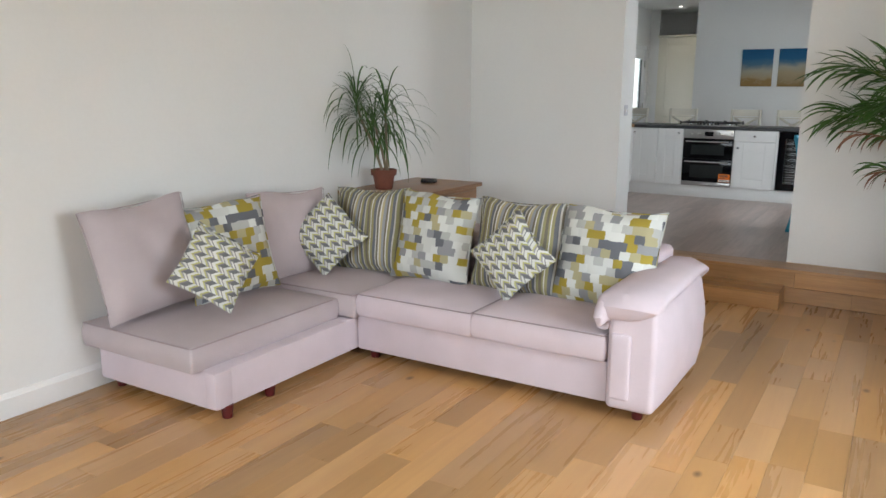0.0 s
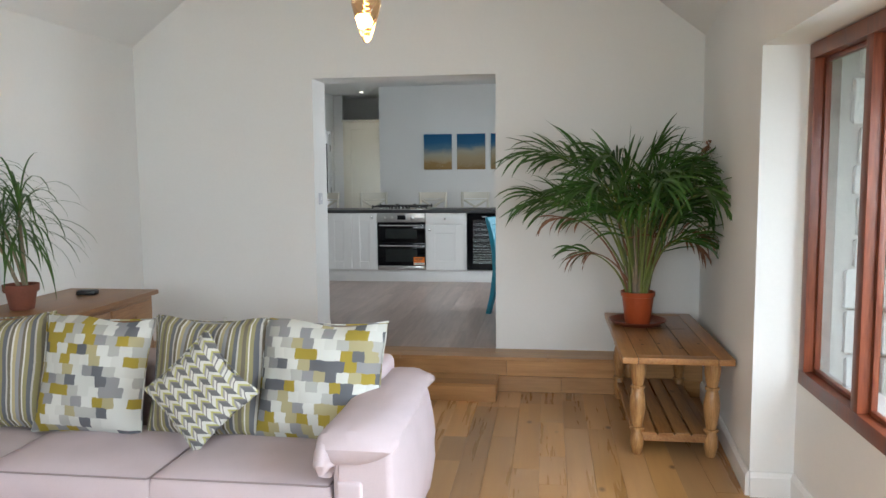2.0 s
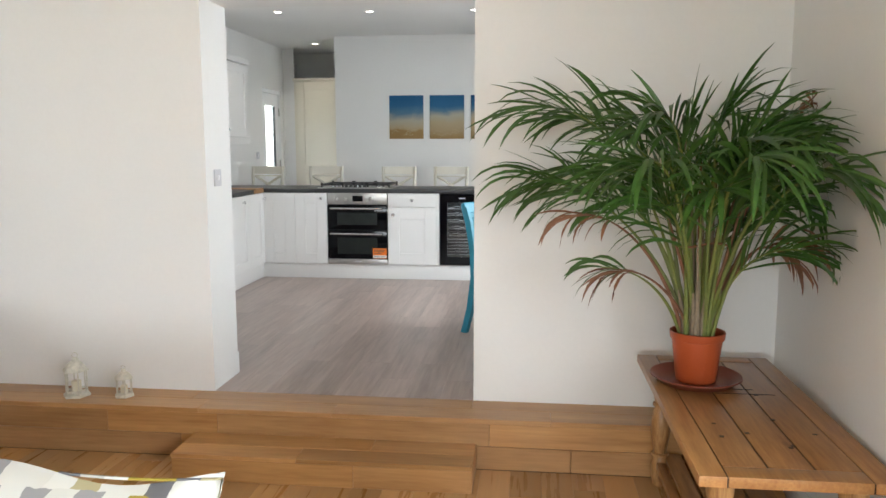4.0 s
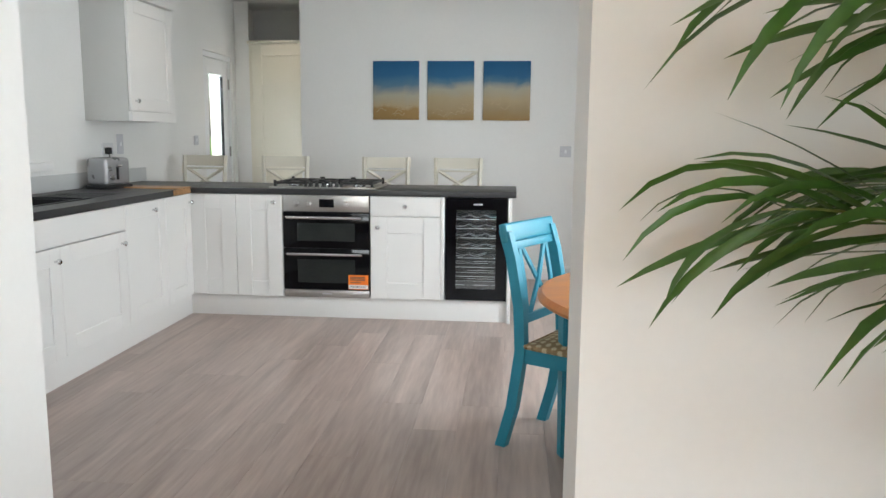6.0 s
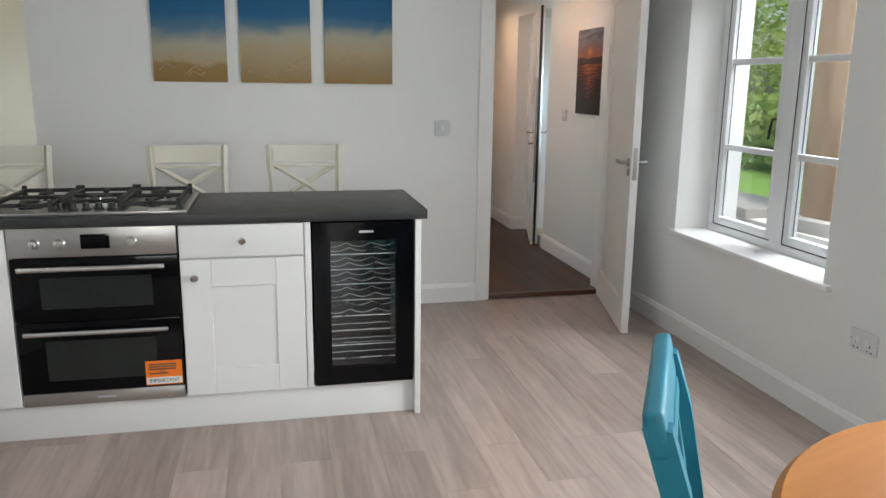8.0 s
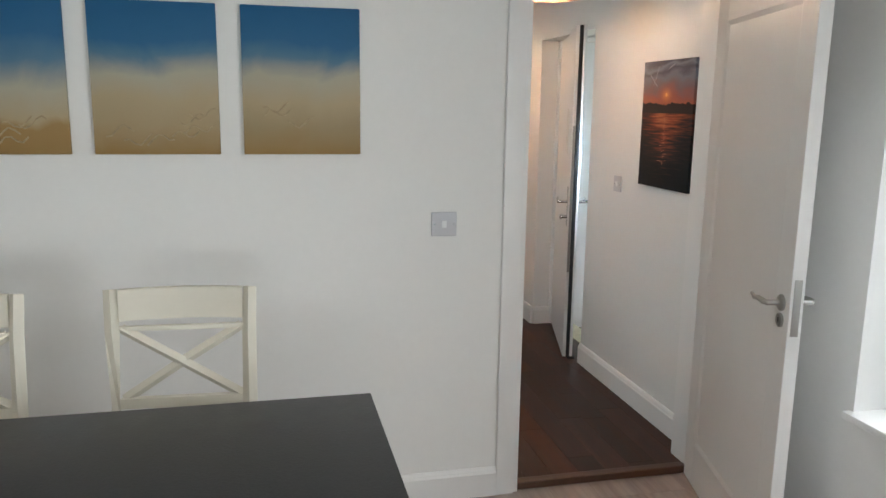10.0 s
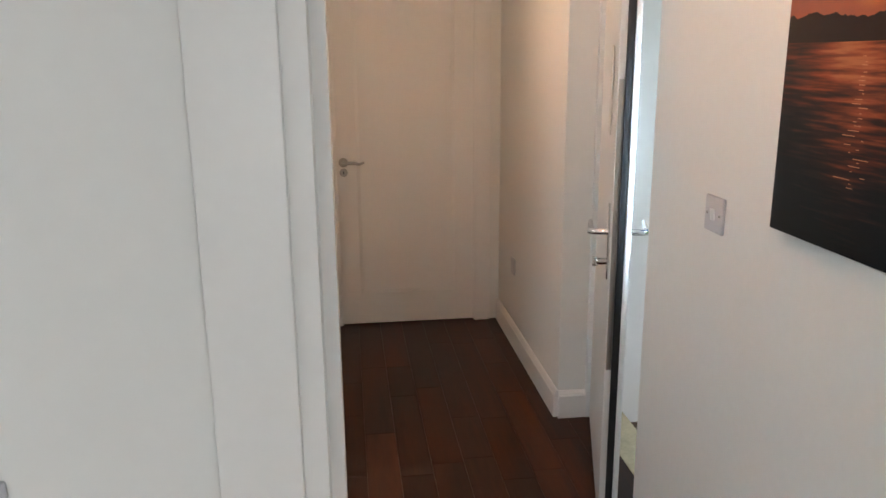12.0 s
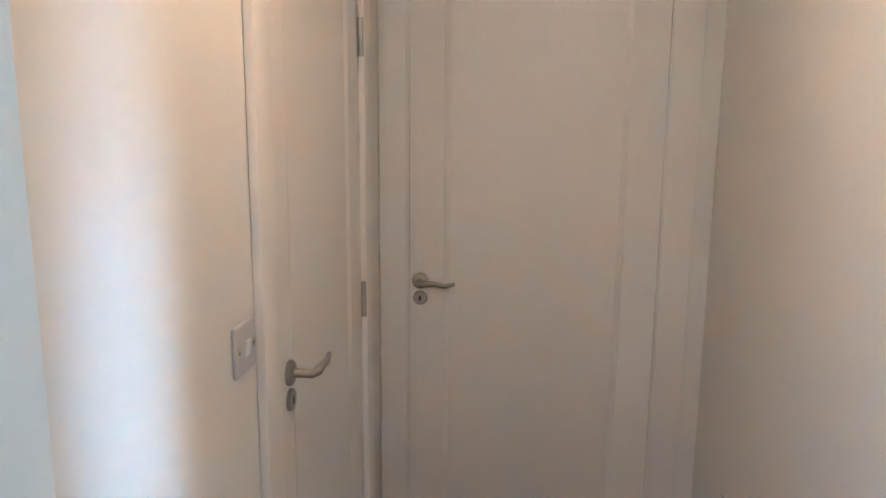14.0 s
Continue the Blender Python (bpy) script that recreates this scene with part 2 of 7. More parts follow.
def mesh_of(name, bm, material, smooth=False):
    bmesh.ops.recalc_face_normals(bm, faces=bm.faces)
    me = bpy.data.meshes.new(name)
    bm.to_mesh(me)
    bm.free()
    for p in me.polygons:
        p.use_smooth = smooth
    for one in material if isinstance(material, (list, tuple)) else [material]:
        me.materials.append(one)
    if smooth:
        me.set_sharp_from_angle(angle=radians(40))
    return me


def part(name, bm, material, parent=None, label="", smooth=True):
    """Links a bmesh as one mesh object under a thing or a part."""
    ob = new(name, mesh_of(name, bm, material, smooth))
    if parent is not None:
        ob.parent = parent
    if label:
        ob["label"] = label
    return ob


def thing(name, x=0, y=0, z=0, turn=0, label="", category="", group="", kind=""):
    ob = new(name)
    ob.empty_display_size = 0.1
    ob.matrix_basis = pose(x, y, z, 0, 0, turn)
    return tagged(ob, label, category, group, kind)


def structure(name, bm, material, label, smooth=False, category=""):
    return tagged(part(name, bm, material, None, "", smooth), label, category, kind="structure")


def boxes(*rows, bevel=0.0):
    bm = bmesh.new()
    for r in rows:
        bm_box(*r, bevel=bevel, into=bm)
    return bm


# ---- the shell ----
YW0, YW1 = 5.96, 6.30           # wall between lounge and kitchen
YF = 11.235                     # far wall of the kitchen
KC = 2.63                       # kitchen ceiling
LX0, LX1 = -3.325, 1.07         # lounge walls
KX0, KX1 = -3.485, 1.105        # kitchen walls

structure("floor_lounge", bm_box(-3.7, 1.6, -2.8, YW0, L - 0.2, L - 0.02), JOINT, "oak board floor of mixed short planks", category="floor")
structure("floor_kitchen", bm_box(-3.8, 1.6, YW0, 11.5, -0.3, -0.015), mat("laminate_gap", (0.20, 0.17, 0.15), 0.7), "grey-brown wood-look plank floor", category="floor")
structure("floor_hall", bm_box(-2.6, 1.6, 11.5, 15.2, -0.3, -0.02), JOINT, "very dark stained hall plank floor", category="floor")

# lounge walls: left, rear with a wide window, right with a deep window recess
structure("wall_lounge_left", bm_box(LX0 - 0.25, LX0, -2.8, YW0, L - 0.02, 2.6), WALL, "white painted lounge wall behind the sofa", category="wall")
structure("wall_lounge_rear", boxes((-3.6, -2.7, -2.85, -2.6, L - 0.02, 4.2), (0.3, 1.5, -2.85, -2.6, L - 0.02, 4.2), (-2.7, 0.3, -2.85, -2.6, 2.0, 4.2), (-2.7, 0.3, -2.85, -2.6, L - 0.02, 0.05)), WALL, "white painted lounge wall with a wide opening", category="wall")
RW = [(1.09, YW0), (0.974, 3.98), (1.184, 3.985), (1.50, 3.985), (1.50, YW0)]
structure("wall_lounge_pier", bm_prism([RW[0], RW[4], RW[3], RW[2], RW[1]], L - 0.02, 2.45), WALL, "white painted lounge wall beside the window recess", category="wall")
structure("wall_lounge_right", boxes((1.184, 1.5, 1.0, 3.985, L - 0.02, 0.33), (0.974, 1.5, 1.0, 3.985, 1.945, 2.45), (0.974, 1.5, -2.6, 1.0, L - 0.02, 2.45), (1.184, 1.5, 3.955, 3.985, 0.33, 1.945)), WALL, "white painted lounge wall with a deep window recess", category="wall")
# wall to the kitchen with its wide opening
OPX0, OPX1, OPZ = -1.85, -0.424, 2.10
structure("wall_divider", boxes((-3.8, OPX0, YW0, YW1, -0.3, 4.3), (OPX1, 1.5, YW0, YW1, -0.3, 4.3), (OPX0, OPX1, YW0, YW1, OPZ, 4.3)), WALL, "white painted wall with a wide opening to the kitchen", category="wall")
# vaulted ceiling
_c = bmesh.new()
RIDGE = (-1.12, 4.05)


def slope(bm, a, b, y0, y1, thick=0.12):
    vs = [bm.verts.new((x, y, z + dz)) for dz in (0, thick) for x, z, y in ((a[0], a[1], y0), (b[0], b[1], y0), (b[0], b[1], y1), (a[0], a[1], y1))]
    for f in ((0, 1, 2, 3), (7, 6, 5, 4), (0, 4, 5, 1), (1, 5, 6, 2), (2, 6, 7, 3), (3, 7, 4, 0)):
        bm.faces.new([vs[i] for i in f])


slope(_c, (1.52, 2.00), RIDGE, -2.8, YW0)
slope(_c, RIDGE, (-3.70, 2.10), -2.8, YW0)
structure("ceiling_lounge", _c, CEIL, "white sloping vaulted ceiling of the lounge", category="ceiling")

# kitchen walls
def wall_with_holes(x0, x1, y0, y1, z0, z1, holes):
    """A wall along y with holes (ya, yb, za, zb)."""
    bm, at = bmesh.new(), y0
    for ya, yb, za, zb in sorted(holes):
        if ya > at:
            bm_box(x0, x1, at, ya, z0, z1, into=bm)
        if za > z0:
            bm_box(x0, x1, ya, yb, z0, za, into=bm)
        if zb < z1:
            bm_box(x0, x1, ya, yb, zb, z1, into=bm)
        at = yb
    bm_box(x0, x1, at, y1, z0, z1, into=bm)
    return bm


KWIN = (9.17, 10.43, 0.60, 2.065)     # kitchen window beside the hall door
DWIN = (7.19, 8.45, 0.60, 2.065)      # window behind the dining table
SWIN = (7.35, 8.72, 1.10, 2.05)       # window over the sink
BDOOR = (11.45, 12.20, 0.0, 2.06)     # glazed back door
structure("wall_kitchen_right", wall_with_holes(KX1, KX1 + 0.395, YW1, YF, -0.02, KC, [KWIN, DWIN]), WALL, "white painted kitchen wall with two window openings", category="wall")
structure("wall_kitchen_left", wall_with_holes(KX0 - 0.25, KX0, YW1, 12.95, -0.02, KC, [SWIN, BDOOR]), WALL, "white painted kitchen wall with window and back door", category="wall")
HDX0, HDX1, HDZ = 0.193, 1.035, 2.075  # hall doorway
structure("wall_kitchen_far", boxes((-2.495, HDX0, YF, YF + 0.14, -0.02, KC), (HDX1, KX1 + 0.34, YF, YF + 0.14, -0.02, KC), (HDX0, HDX1, YF, YF + 0.14, HDZ, KC), (-2.495, -2.36, YF + 0.14, 12.95, -0.02, KC)), WALL, "white painted kitchen wall with the hall doorway", category="wall")
structure("wall_alcove_back", bm_box(-3.5, -2.495, 12.88, 12.98, -0.02, KC), WALL, "white painted back of the cupboard alcove", category="wall")
structure("ceiling_kitchen", bm_box(-3.75, 1.5, YW1, 12.98, KC, KC + 0.1), CEIL, "flat white kitchen ceiling", category="ceiling")

# hall walls
HRX = 1.105
FD0, FD1 = 12.66, 13.545              # front door opening along the wall
HC = 2.40
HF = 0.03                       # hall floor
structure("wall_hall_right", absorb(boxes((HRX, 1.5, FD1, 15.1, -0.02, HC), (HRX, 1.5, FD0, FD1, 2.05, HC)), bm_prism([(HRX, YF + 0.14), (1.5, YF + 0.14), (1.5, 12.24), (HRX, FD0)], -0.02, HC)), WALL, "white painted hall wall with the front doorway", category="wall")
structure("wall_hall_switch", bm_box(-2.5, 0.085, 13.16, 13.30, -0.02, HC + 0.5), WALL, "white painted hall wall with light switch and socket", category="wall")
SD0, SD1 = 13.80, 14.58
structure("wall_hall_left", boxes((-0.05, 0.085, 13.30, SD0, -0.02, HC), (-0.05, 0.085, SD1, 15.1, -0.02, HC), (-0.05, 0.085, SD0, SD1, 2.0, HC)), WALL, "white painted corridor wall with a side door", category="wall")
structure("wall_hall_end", boxes((0.085, 0.165, 14.86, 15.0, -0.02, HC), (0.965, HRX, 14.86, 15.0, -0.02, HC), (0.165, 0.965, 14.86, 15.0, 2.02, HC)), WALL, "white painted end wall of the hall", category="wall")
structure("wall_stair_side", bm_box(-2.5, -2.36, 11.37, 13.16, -0.02, 3.0), WALL, "white painted wall beside the stairs", category="wall")
structure("ceiling_hall", boxes((-0.05, 1.5, YF + 0.14, 15.1, HC, HC + 0.1), (-2.5, -0.05, YF + 0.14, 13.3, 2.9, 3.0), (-0.05, 0.0, YF + 0.14, 13.3, HC, 2.9)), CEIL, "flat white hall ceiling", category="ceiling")

# ground outside
GRASS = mat("lawn", (0.14, 0.30, 0.05), 0.9, vary=0.35, scale=2, grain=70, bump=0.4)
GRAVEL = mat("pale_paving", (0.52, 0.50, 0.46), 0.8, vary=0.15, scale=1.5, grain=60, bump=0.3)
structure("ground", bm_box(-300, 300, -300, 300, -0.7, -0.42), GRASS, "green lawn round the house", category="ground")

# ---- patterned fabrics ----


class Graph:
    """Short arithmetic on shader sockets."""

    def __init__(self, name, rough=0.9, bump=0.15):
        self.m = bpy.data.materials.new(name)
        self.m.use_nodes = True
        self.n, self.l = self.m.node_tree.nodes, self.m.node_tree.links
        self.b = self.n["Principled BSDF"]
        self.b.inputs["Roughness"].default_value = rough
        self.b.inputs["Specular IOR Level"].default_value = 0.2
        self.tc = self.n.new("ShaderNodeTexCoord")
        sep = self.n.new("ShaderNodeSeparateXYZ")
        self.l.new(self.tc.outputs["Object"], sep.inputs[0])
        self.x, self.y, self.z = sep.outputs
        self.own = self.n.new("ShaderNodeObjectInfo").outputs["Random"]
        if bump:
            t, bp = self.n.new("ShaderNodeTexNoise"), self.n.new("ShaderNodeBump")
            t.inputs["Scale"].default_value, t.inputs["Detail"].default_value = 420, 3
            bp.inputs["Strength"].default_value, bp.inputs["Distance"].default_value = bump, 0.002
            self.l.new(self.tc.outputs["Object"], t.inputs["Vector"])
            self.l.new(t.outputs["Fac"], bp.inputs["Height"])
            self.l.new(bp.outputs["Normal"], self.b.inputs["Normal"])

    def f(self, op, a, b=0.0, c=0.0):
        node = self.n.new("ShaderNodeMath")
        node.operation = op
        for i, v in enumerate((a, b, c)):
            if isinstance(v, (int, float)):
                node.inputs[i].default_value = v
            else:
                self.l.new(v, node.inputs[i])
        return node.outputs[0]

    def noise_at(self, *xyz):
        comb, wn = self.n.new("ShaderNodeCombineXYZ"), self.n.new("ShaderNodeTexWhiteNoise")
        for i, v in enumerate(xyz):
            if isinstance(v, (int, float)):
                comb.inputs[i].default_value = v
            else:
                self.l.new(v, comb.inputs[i])
        self.l.new(comb.outputs[0], wn.inputs["Vector"])
        return wn.outputs["Value"]

    def pick(self, fac, stops):
        r = self.n.new("ShaderNodeValToRGB")
        r.color_ramp.interpolation = "CONSTANT"
        e = r.color_ramp.elements
        while len(e) < len(stops):
            e.new(0.5)
        for el, (p, col) in zip(e, stops):
            el.position, el.color = p, (*col, 1)
        self.l.new(fac, r.inputs["Fac"])
        return r.outputs["Color"]

    def mix(self, fac, a, b):
        k = self.n.new("ShaderNodeMix")
        k.data_type = "RGBA"
        self.l.new(fac, k.inputs["Factor"])
        self.l.new(a, k.inputs["A"])
        self.l.new(b, k.inputs["B"])
        return k.outputs["Result"]

    def done(self, colour):
        self.l.new(colour, self.b.inputs["Base Color"])
        return self.m


CREAM, PALE, GREY, SLATE, OCHRE = (0.62, 0.61, 0.56), (0.45, 0.44, 0.40), (0.26, 0.265, 0.275), (0.13, 0.135, 0.15), (0.33, 0.255, 0.045)
OLIVE, UMBER = (0.27, 0.245, 0.13), (0.16, 0.14, 0.105)


def stripes():
    g = Graph("striped_fabric")
    u = g.f("FRACT", g.f("ADD", g.f("MULTIPLY", g.x, 5.0), g.own))
    seq = [(0, UMBER), (0.08, OLIVE), (0.13, CREAM), (0.16, OLIVE), (0.24, SLATE), (0.33, PALE), (0.37, UMBER), (0.44, CREAM), (0.48, (0.40, 0.345, 0.20)), (0.55, GREY), (0.63, UMBER), (0.69, CREAM), (0.72, OLIVE), (0.80, SLATE), (0.88, PALE), (0.92, OLIVE)]
    return g.done(g.pick(u, seq))


def blocks():
    """Staggered brush-edged squares, some of them joined to a neighbour."""
    g = Graph("block_print_fabric")
    nz = g.n.new("ShaderNodeTexNoise")
    nz.inputs["Scale"].default_value, nz.inputs["Detail"].default_value = 34, 2
    g.l.new(g.tc.outputs["Object"], nz.inputs["Vector"])
    wob = g.f("MULTIPLY", g.f("SUBTRACT", nz.outputs["Fac"], 0.5), 0.014)
    x, z = g.f("ADD", g.x, wob), g.f("SUBTRACT", g.z, wob)
    seed = g.f("MULTIPLY", g.own, 91.0)
    row = g.f("FLOOR", g.f("DIVIDE", z, 0.047))
    col = g.f("FLOOR", g.f("ADD", g.f("DIVIDE", x, 0.052), g.f("MULTIPLY", row, 0.41)))
    pair = g.f("FLOOR", g.f("DIVIDE", row, 2.0))
    joined = g.f("LESS_THAN", g.noise_at(col, pair, g.f("ADD", seed, 5.5)), 0.22)
    cell = g.f("ADD", g.f("MULTIPLY", joined, pair), g.f("MULTIPLY", g.f("SUBTRACT", 1.0, joined), g.f("ADD", row, 40.0)))
    ink = g.pick(g.noise_at(col, cell, seed), [(0, (0.55, 0.56, 0.53)), (0.18, OCHRE), (0.40, (0.40, 0.40, 0.38)), (0.54, (0.60, 0.61, 0.58)), (0.67, SLATE), (0.80, GREY), (0.91, (0.38, 0.34, 0.20))])
    return g.done(ink)


def facets():
    """Rows of leaning facets: dark, white and lime, turned the other way in every second row."""
    g = Graph("facet_print_fabric")
    v = g.f("DIVIDE", g.z, 0.027)
    row = g.f("FLOOR", v)
    odd = g.f("FLOORED_MODULO", row, 2.0)
    fv = g.f("FRACT", v)
    lean = g.f("MULTIPLY", fv, g.f("SUBTRACT", g.f("MULTIPLY", odd, 0.9), 0.45))
    u = g.f("ADD", g.f("ADD", g.f("DIVIDE", g.x, 0.064), lean), g.f("ADD", g.f("MULTIPLY", g.f("FLOOR", g.f("DIVIDE", row, 2.0)), 0.37), g.f("MULTIPLY", odd, 0.5)))
    f = g.f("FRACT", u)
    a = g.pick(f, [(0, (0.15, 0.148, 0.155)), (0.46, (0.60, 0.60, 0.55)), (0.72, (0.40, 0.39, 0.15)), (0.88, (0.22, 0.21, 0.20))])
    b = g.pick(f, [(0, (0.60, 0.60, 0.55)), (0.34, (0.45, 0.44, 0.20)), (0.52, (0.30, 0.29, 0.29)), (0.70, (0.60, 0.60, 0.55)), (0.90, (0.19, 0.185, 0.19))])
    return g.done(g.mix(odd, a, b))


STRIPE, BLOCK, FACET = stripes(), blocks(), facets()
SOFA = mat("pale_pink_cord", (0.58, 0.495, 0.53), 0.92, vary=0.07, scale=5, grain=260, bump=0.25, spec=0.15)
# sofa fabric in a darker tone, for the left seat and back cushions
SOFA_B = mat("darker_sofa_cloth", (0.46, 0.395, 0.405), 0.9, vary=0.09, scale=4, grain=260, bump=0.2, spec=0.15)
PIPING = mat("sofa_piping", (0.33, 0.27, 0.28), 0.9)
CHERRY = mat("dark_red_lacquer", (0.085, 0.008, 0.010), 0.3, vary=0.1)


def bm_cushion(w, h, t, n=14, pinch=0.05, flop=0.0, seed=0):
    """A scatter cushion standing in x and z, sewn to a seam round its rim, with ears at the corners."""
    bm = bmesh.new()
    rnd = random.Random(seed)
    ph = [rnd.uniform(0, 6.28) for _ in range(4)]
    sides = []
    for s in (1, -1):
        grid = []
        for i in range(n + 1):
            line = []
            for j in range(n + 1):
                u, v = 2 * i / n - 1, 2 * j / n - 1
                x = w / 2 * u * (1 - pinch * (1 - v * v))
                z = h / 2 * v * (1 - pinch * (1 - u * u))
                d = t / 2 * (max((1 - u ** 4) * (1 - v ** 4), 0.0)) ** 0.55
                d *= 1 + 0.10 * math.sin(3 * u + ph[0]) * math.sin(2.4 * v + ph[1])
                crease = 0.006 * math.sin(9 * u + 5 * v + ph[2]) * (1 - abs(u * v))
                y = s * (d + crease * (d > 0.01)) + flop * (u * u - 0.4) * (0.5 + v / 2)
                line.append((x, y, z - 0.012 * math.sin(4 * u + ph[3]) * (v > 0.8)))
            grid.append(line)
        sides.append(grid)
    vs = [[[None] * (n + 1) for _ in range(n + 1)] for _ in range(2)]
    for k in range(2):
        for i in range(n + 1):
            for j in range(n + 1):
                rim = i in (0, n) or j in (0, n)
                vs[k][i][j] = vs[0][i][j] if (k and rim) else bm.verts.new(sides[k][i][j])
    for k in range(2):
        for i in range(n):
            for j in range(n):
                q = (vs[k][i][j], vs[k][i + 1][j], vs[k][i + 1][j + 1], vs[k][i][j + 1])
                bm.faces.new(q if k else q[::-1])
    return bm


def rim_of(w, h, pinch, n=10):
    """The seam line of a cushion."""
    line = []
    for a, b, horizontal in ((-1, 1, 1), (1, 1, 0), (1, -1, 1), (-1, -1, 0)):
        for i in range(n):
            s = 2 * i / n - 1
            u, v = {0: (s, -1), 1: (1, s), 2: (-s, 1), 3: (-1, -s)}[[(-1, 1, 1), (1, 1, 0), (1, -1, 1), (-1, -1, 0)].index((a, b, horizontal))]
            line.append((w / 2 * u * (1 - pinch * (1 - v * v)), 0, h / 2 * v * (1 - pinch * (1 - u * u))))
    return line + line[:1]


def scatter(name, material, w, h, t, x, y, z, turn, tilt, roll, label, seed, pinch=0.07, flop=0.02):
    """A cushion: turned about z, tilted back, then rolled in its own plane; z is its centre."""
    ob = new(name)
    ob.matrix_basis = pose(x, y, z, 0, 0, turn) @ pose(0, 0, 0, -tilt, 0, 0) @ pose(0, 0, 0, 0, roll, 0)
    tagged(ob, label, "cushion", "cushions on the corner sofa")
    part("cover", bm_cushion(w, h, t, pinch=pinch, seed=seed, flop=flop), material, ob)
    part("seam", bm_tube([(px, 0.0, pz) for px, _, pz in rim_of(w, h, pinch)], 0.0035, 5), material, ob)
    return ob


def bm_seat(x0, x1, y0, y1, z0, z1, crown=0.03, n=12, r=0.035):
    """A sprung seat cushion: rounded block with a crowned top."""
    bm = bm_box(x0, x1, y0, y1, z0, z1, 0)
    bmesh.ops.subdivide_edges(bm, edges=bm.edges[:], cuts=n, use_grid_fill=True)
    cx, cy, hx, hy = (x0 + x1) / 2, (y0 + y1) / 2, (x1 - x0) / 2, (y1 - y0) / 2
    for v in bm.verts:
        u, w = (v.co.x - cx) / hx, (v.co.y - cy) / hy
        top = (v.co.z - z0) / (z1 - z0)
        bulge = 0.010 * math.sin(math.pi * top)
        if abs(u) > 0.99:
            v.co.x += bulge * (1 if u > 0 else -1)
        if abs(w) > 0.99:
            v.co.y += bulge * (1 if w > 0 else -1)
        if top > 0.99:
            v.co.z += crown * (1 - u ** 4) * (1 - w ** 4) + 0.004 * noise.noise(Vector((v.co.x * 6, v.co.y * 6, 0)))
    edges = [e for e in bm.edges if len(e.link_faces) == 2 and e.calc_face_angle() > 0.8]
    bmesh.ops.bevel(bm, geom=edges, offset=0.014, segments=3, profile=0.5, affect="EDGES")
    return bm


def sweep(points, widths, heights, steps=16, tilt=0.0, rough=0.0, square=2.6):
    """A padded roll along a line in the y-z plane with rounded-square sections."""
    bm, rings = bmesh.new(), []
    pts = [Vector(p) for p in points]
    for i, p in enumerate(pts):
        d = (pts[min(i + 1, len(pts) - 1)] - pts[max(i - 1, 0)]).normalized()
        up = Vector((1, 0, 0)).cross(d)
        ring = []
        for k in range(steps):
            a = 2 * math.pi * k / steps
            c, s = math.cos(a), math.sin(a)
            q = (abs(c) ** square + abs(s) ** square) ** (-1 / square)
            w = rough * noise.noise(Vector((p.x * 9 + c * 2, p.y * 14, p.z * 14 + s * 2)))
            ring.append(bm.verts.new(p + Vector((c * q * (widths[i] / 2 + w), 0, 0)) + up * (s * q * (heights[i] / 2 + w))))
        rings.append(ring)
    for a, b in zip(rings, rings[1:]):
        for k in range(steps):
            bm.faces.new((a[k], a[(k + 1) % steps], b[(k + 1) % steps], b[k]))
    bm.faces.new(rings[0][::-1])
    bm.faces.new(rings[-1])
    return bm


# ---- lounge: corner sofa ----
sofa = tagged(thing("corner_sofa", 0, 0, 0), "pale pink corduroy corner sofa with chaise on red feet", "sofa")
FZ = L + 0.056
part("chaise_base", bm_box(-3.285, -2.405, 1.825, 3.74, FZ, -0.005, 0.02), SOFA, sofa)
part("main_base", bm_box(-2.402, -0.855, 2.93, 3.74, FZ, 0.015, 0.02), SOFA, sofa)
part("corner_panel", bm_box(-2.47, -2.398, 1.817, 1.93, FZ + 0.006, -0.008, 0.018), SOFA, sofa)
for args in ((-3.315, -2.49, 1.765, 2.86, -0.015, 0.118), (-3.29, -2.375, 2.87, 3.50, 0.0, 0.145), (-2.365, -1.607, 2.885, 3.50, 0.015, 0.155), (-1.597, -0.86, 2.885, 3.50, 0.018, 0.160)):
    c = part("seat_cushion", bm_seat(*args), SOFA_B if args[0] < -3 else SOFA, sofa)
    x0, x1, y0, y1, z0, z1 = args
    part("piping", bm_tube([(x0 + 0.006, y0 - 0.001, z1 - 0.004), (x1 - 0.006, y0 - 0.001, z1 - 0.004), (x1 + 0.001, y0 + 0.01, z1 - 0.004), (x1 + 0.001, y1 - 0.05, z1 - 0.004)], 0.004, 6), PIPING, c)
part("backrest", bm_box(-3.28, -0.775, 3.50, 3.79, FZ, 0.475, 0.05, 4), SOFA, sofa)
part("side_backrest", bm_box(-3.30, -3.10, 2.55, 3.50, 0.0, 0.44, 0.05, 4), SOFA, sofa)
# padded arm with its roll and raised front panel
_a = bm_box(-0.845, -0.612, 2.875, 3.775, FZ, 0.325, 0)
bmesh.ops.subdivide_edges(_a, edges=_a.edges[:], cuts=8, use_grid_fill=True)
for v in _a.verts:
    s = (v.co.z - FZ) / (0.325 - FZ)
    if v.co.x > -0.62:
        v.co.x += 0.042 * math.sin(math.pi * min(s * 0.9 + 0.1, 1)) * min((v.co.y - 2.80) / 0.3, 1)
    if v.co.y > 3.77:
        v.co.y -= 0.12 * max(0.45 - s, 0)
_e = [e for e in _a.edges if len(e.link_faces) == 2 and e.calc_face_angle() > 0.7]
bmesh.ops.bevel(_a, geom=_e, offset=0.028, segments=4, profile=0.5, affect="EDGES")
arm = part("arm", _a, SOFA, sofa)
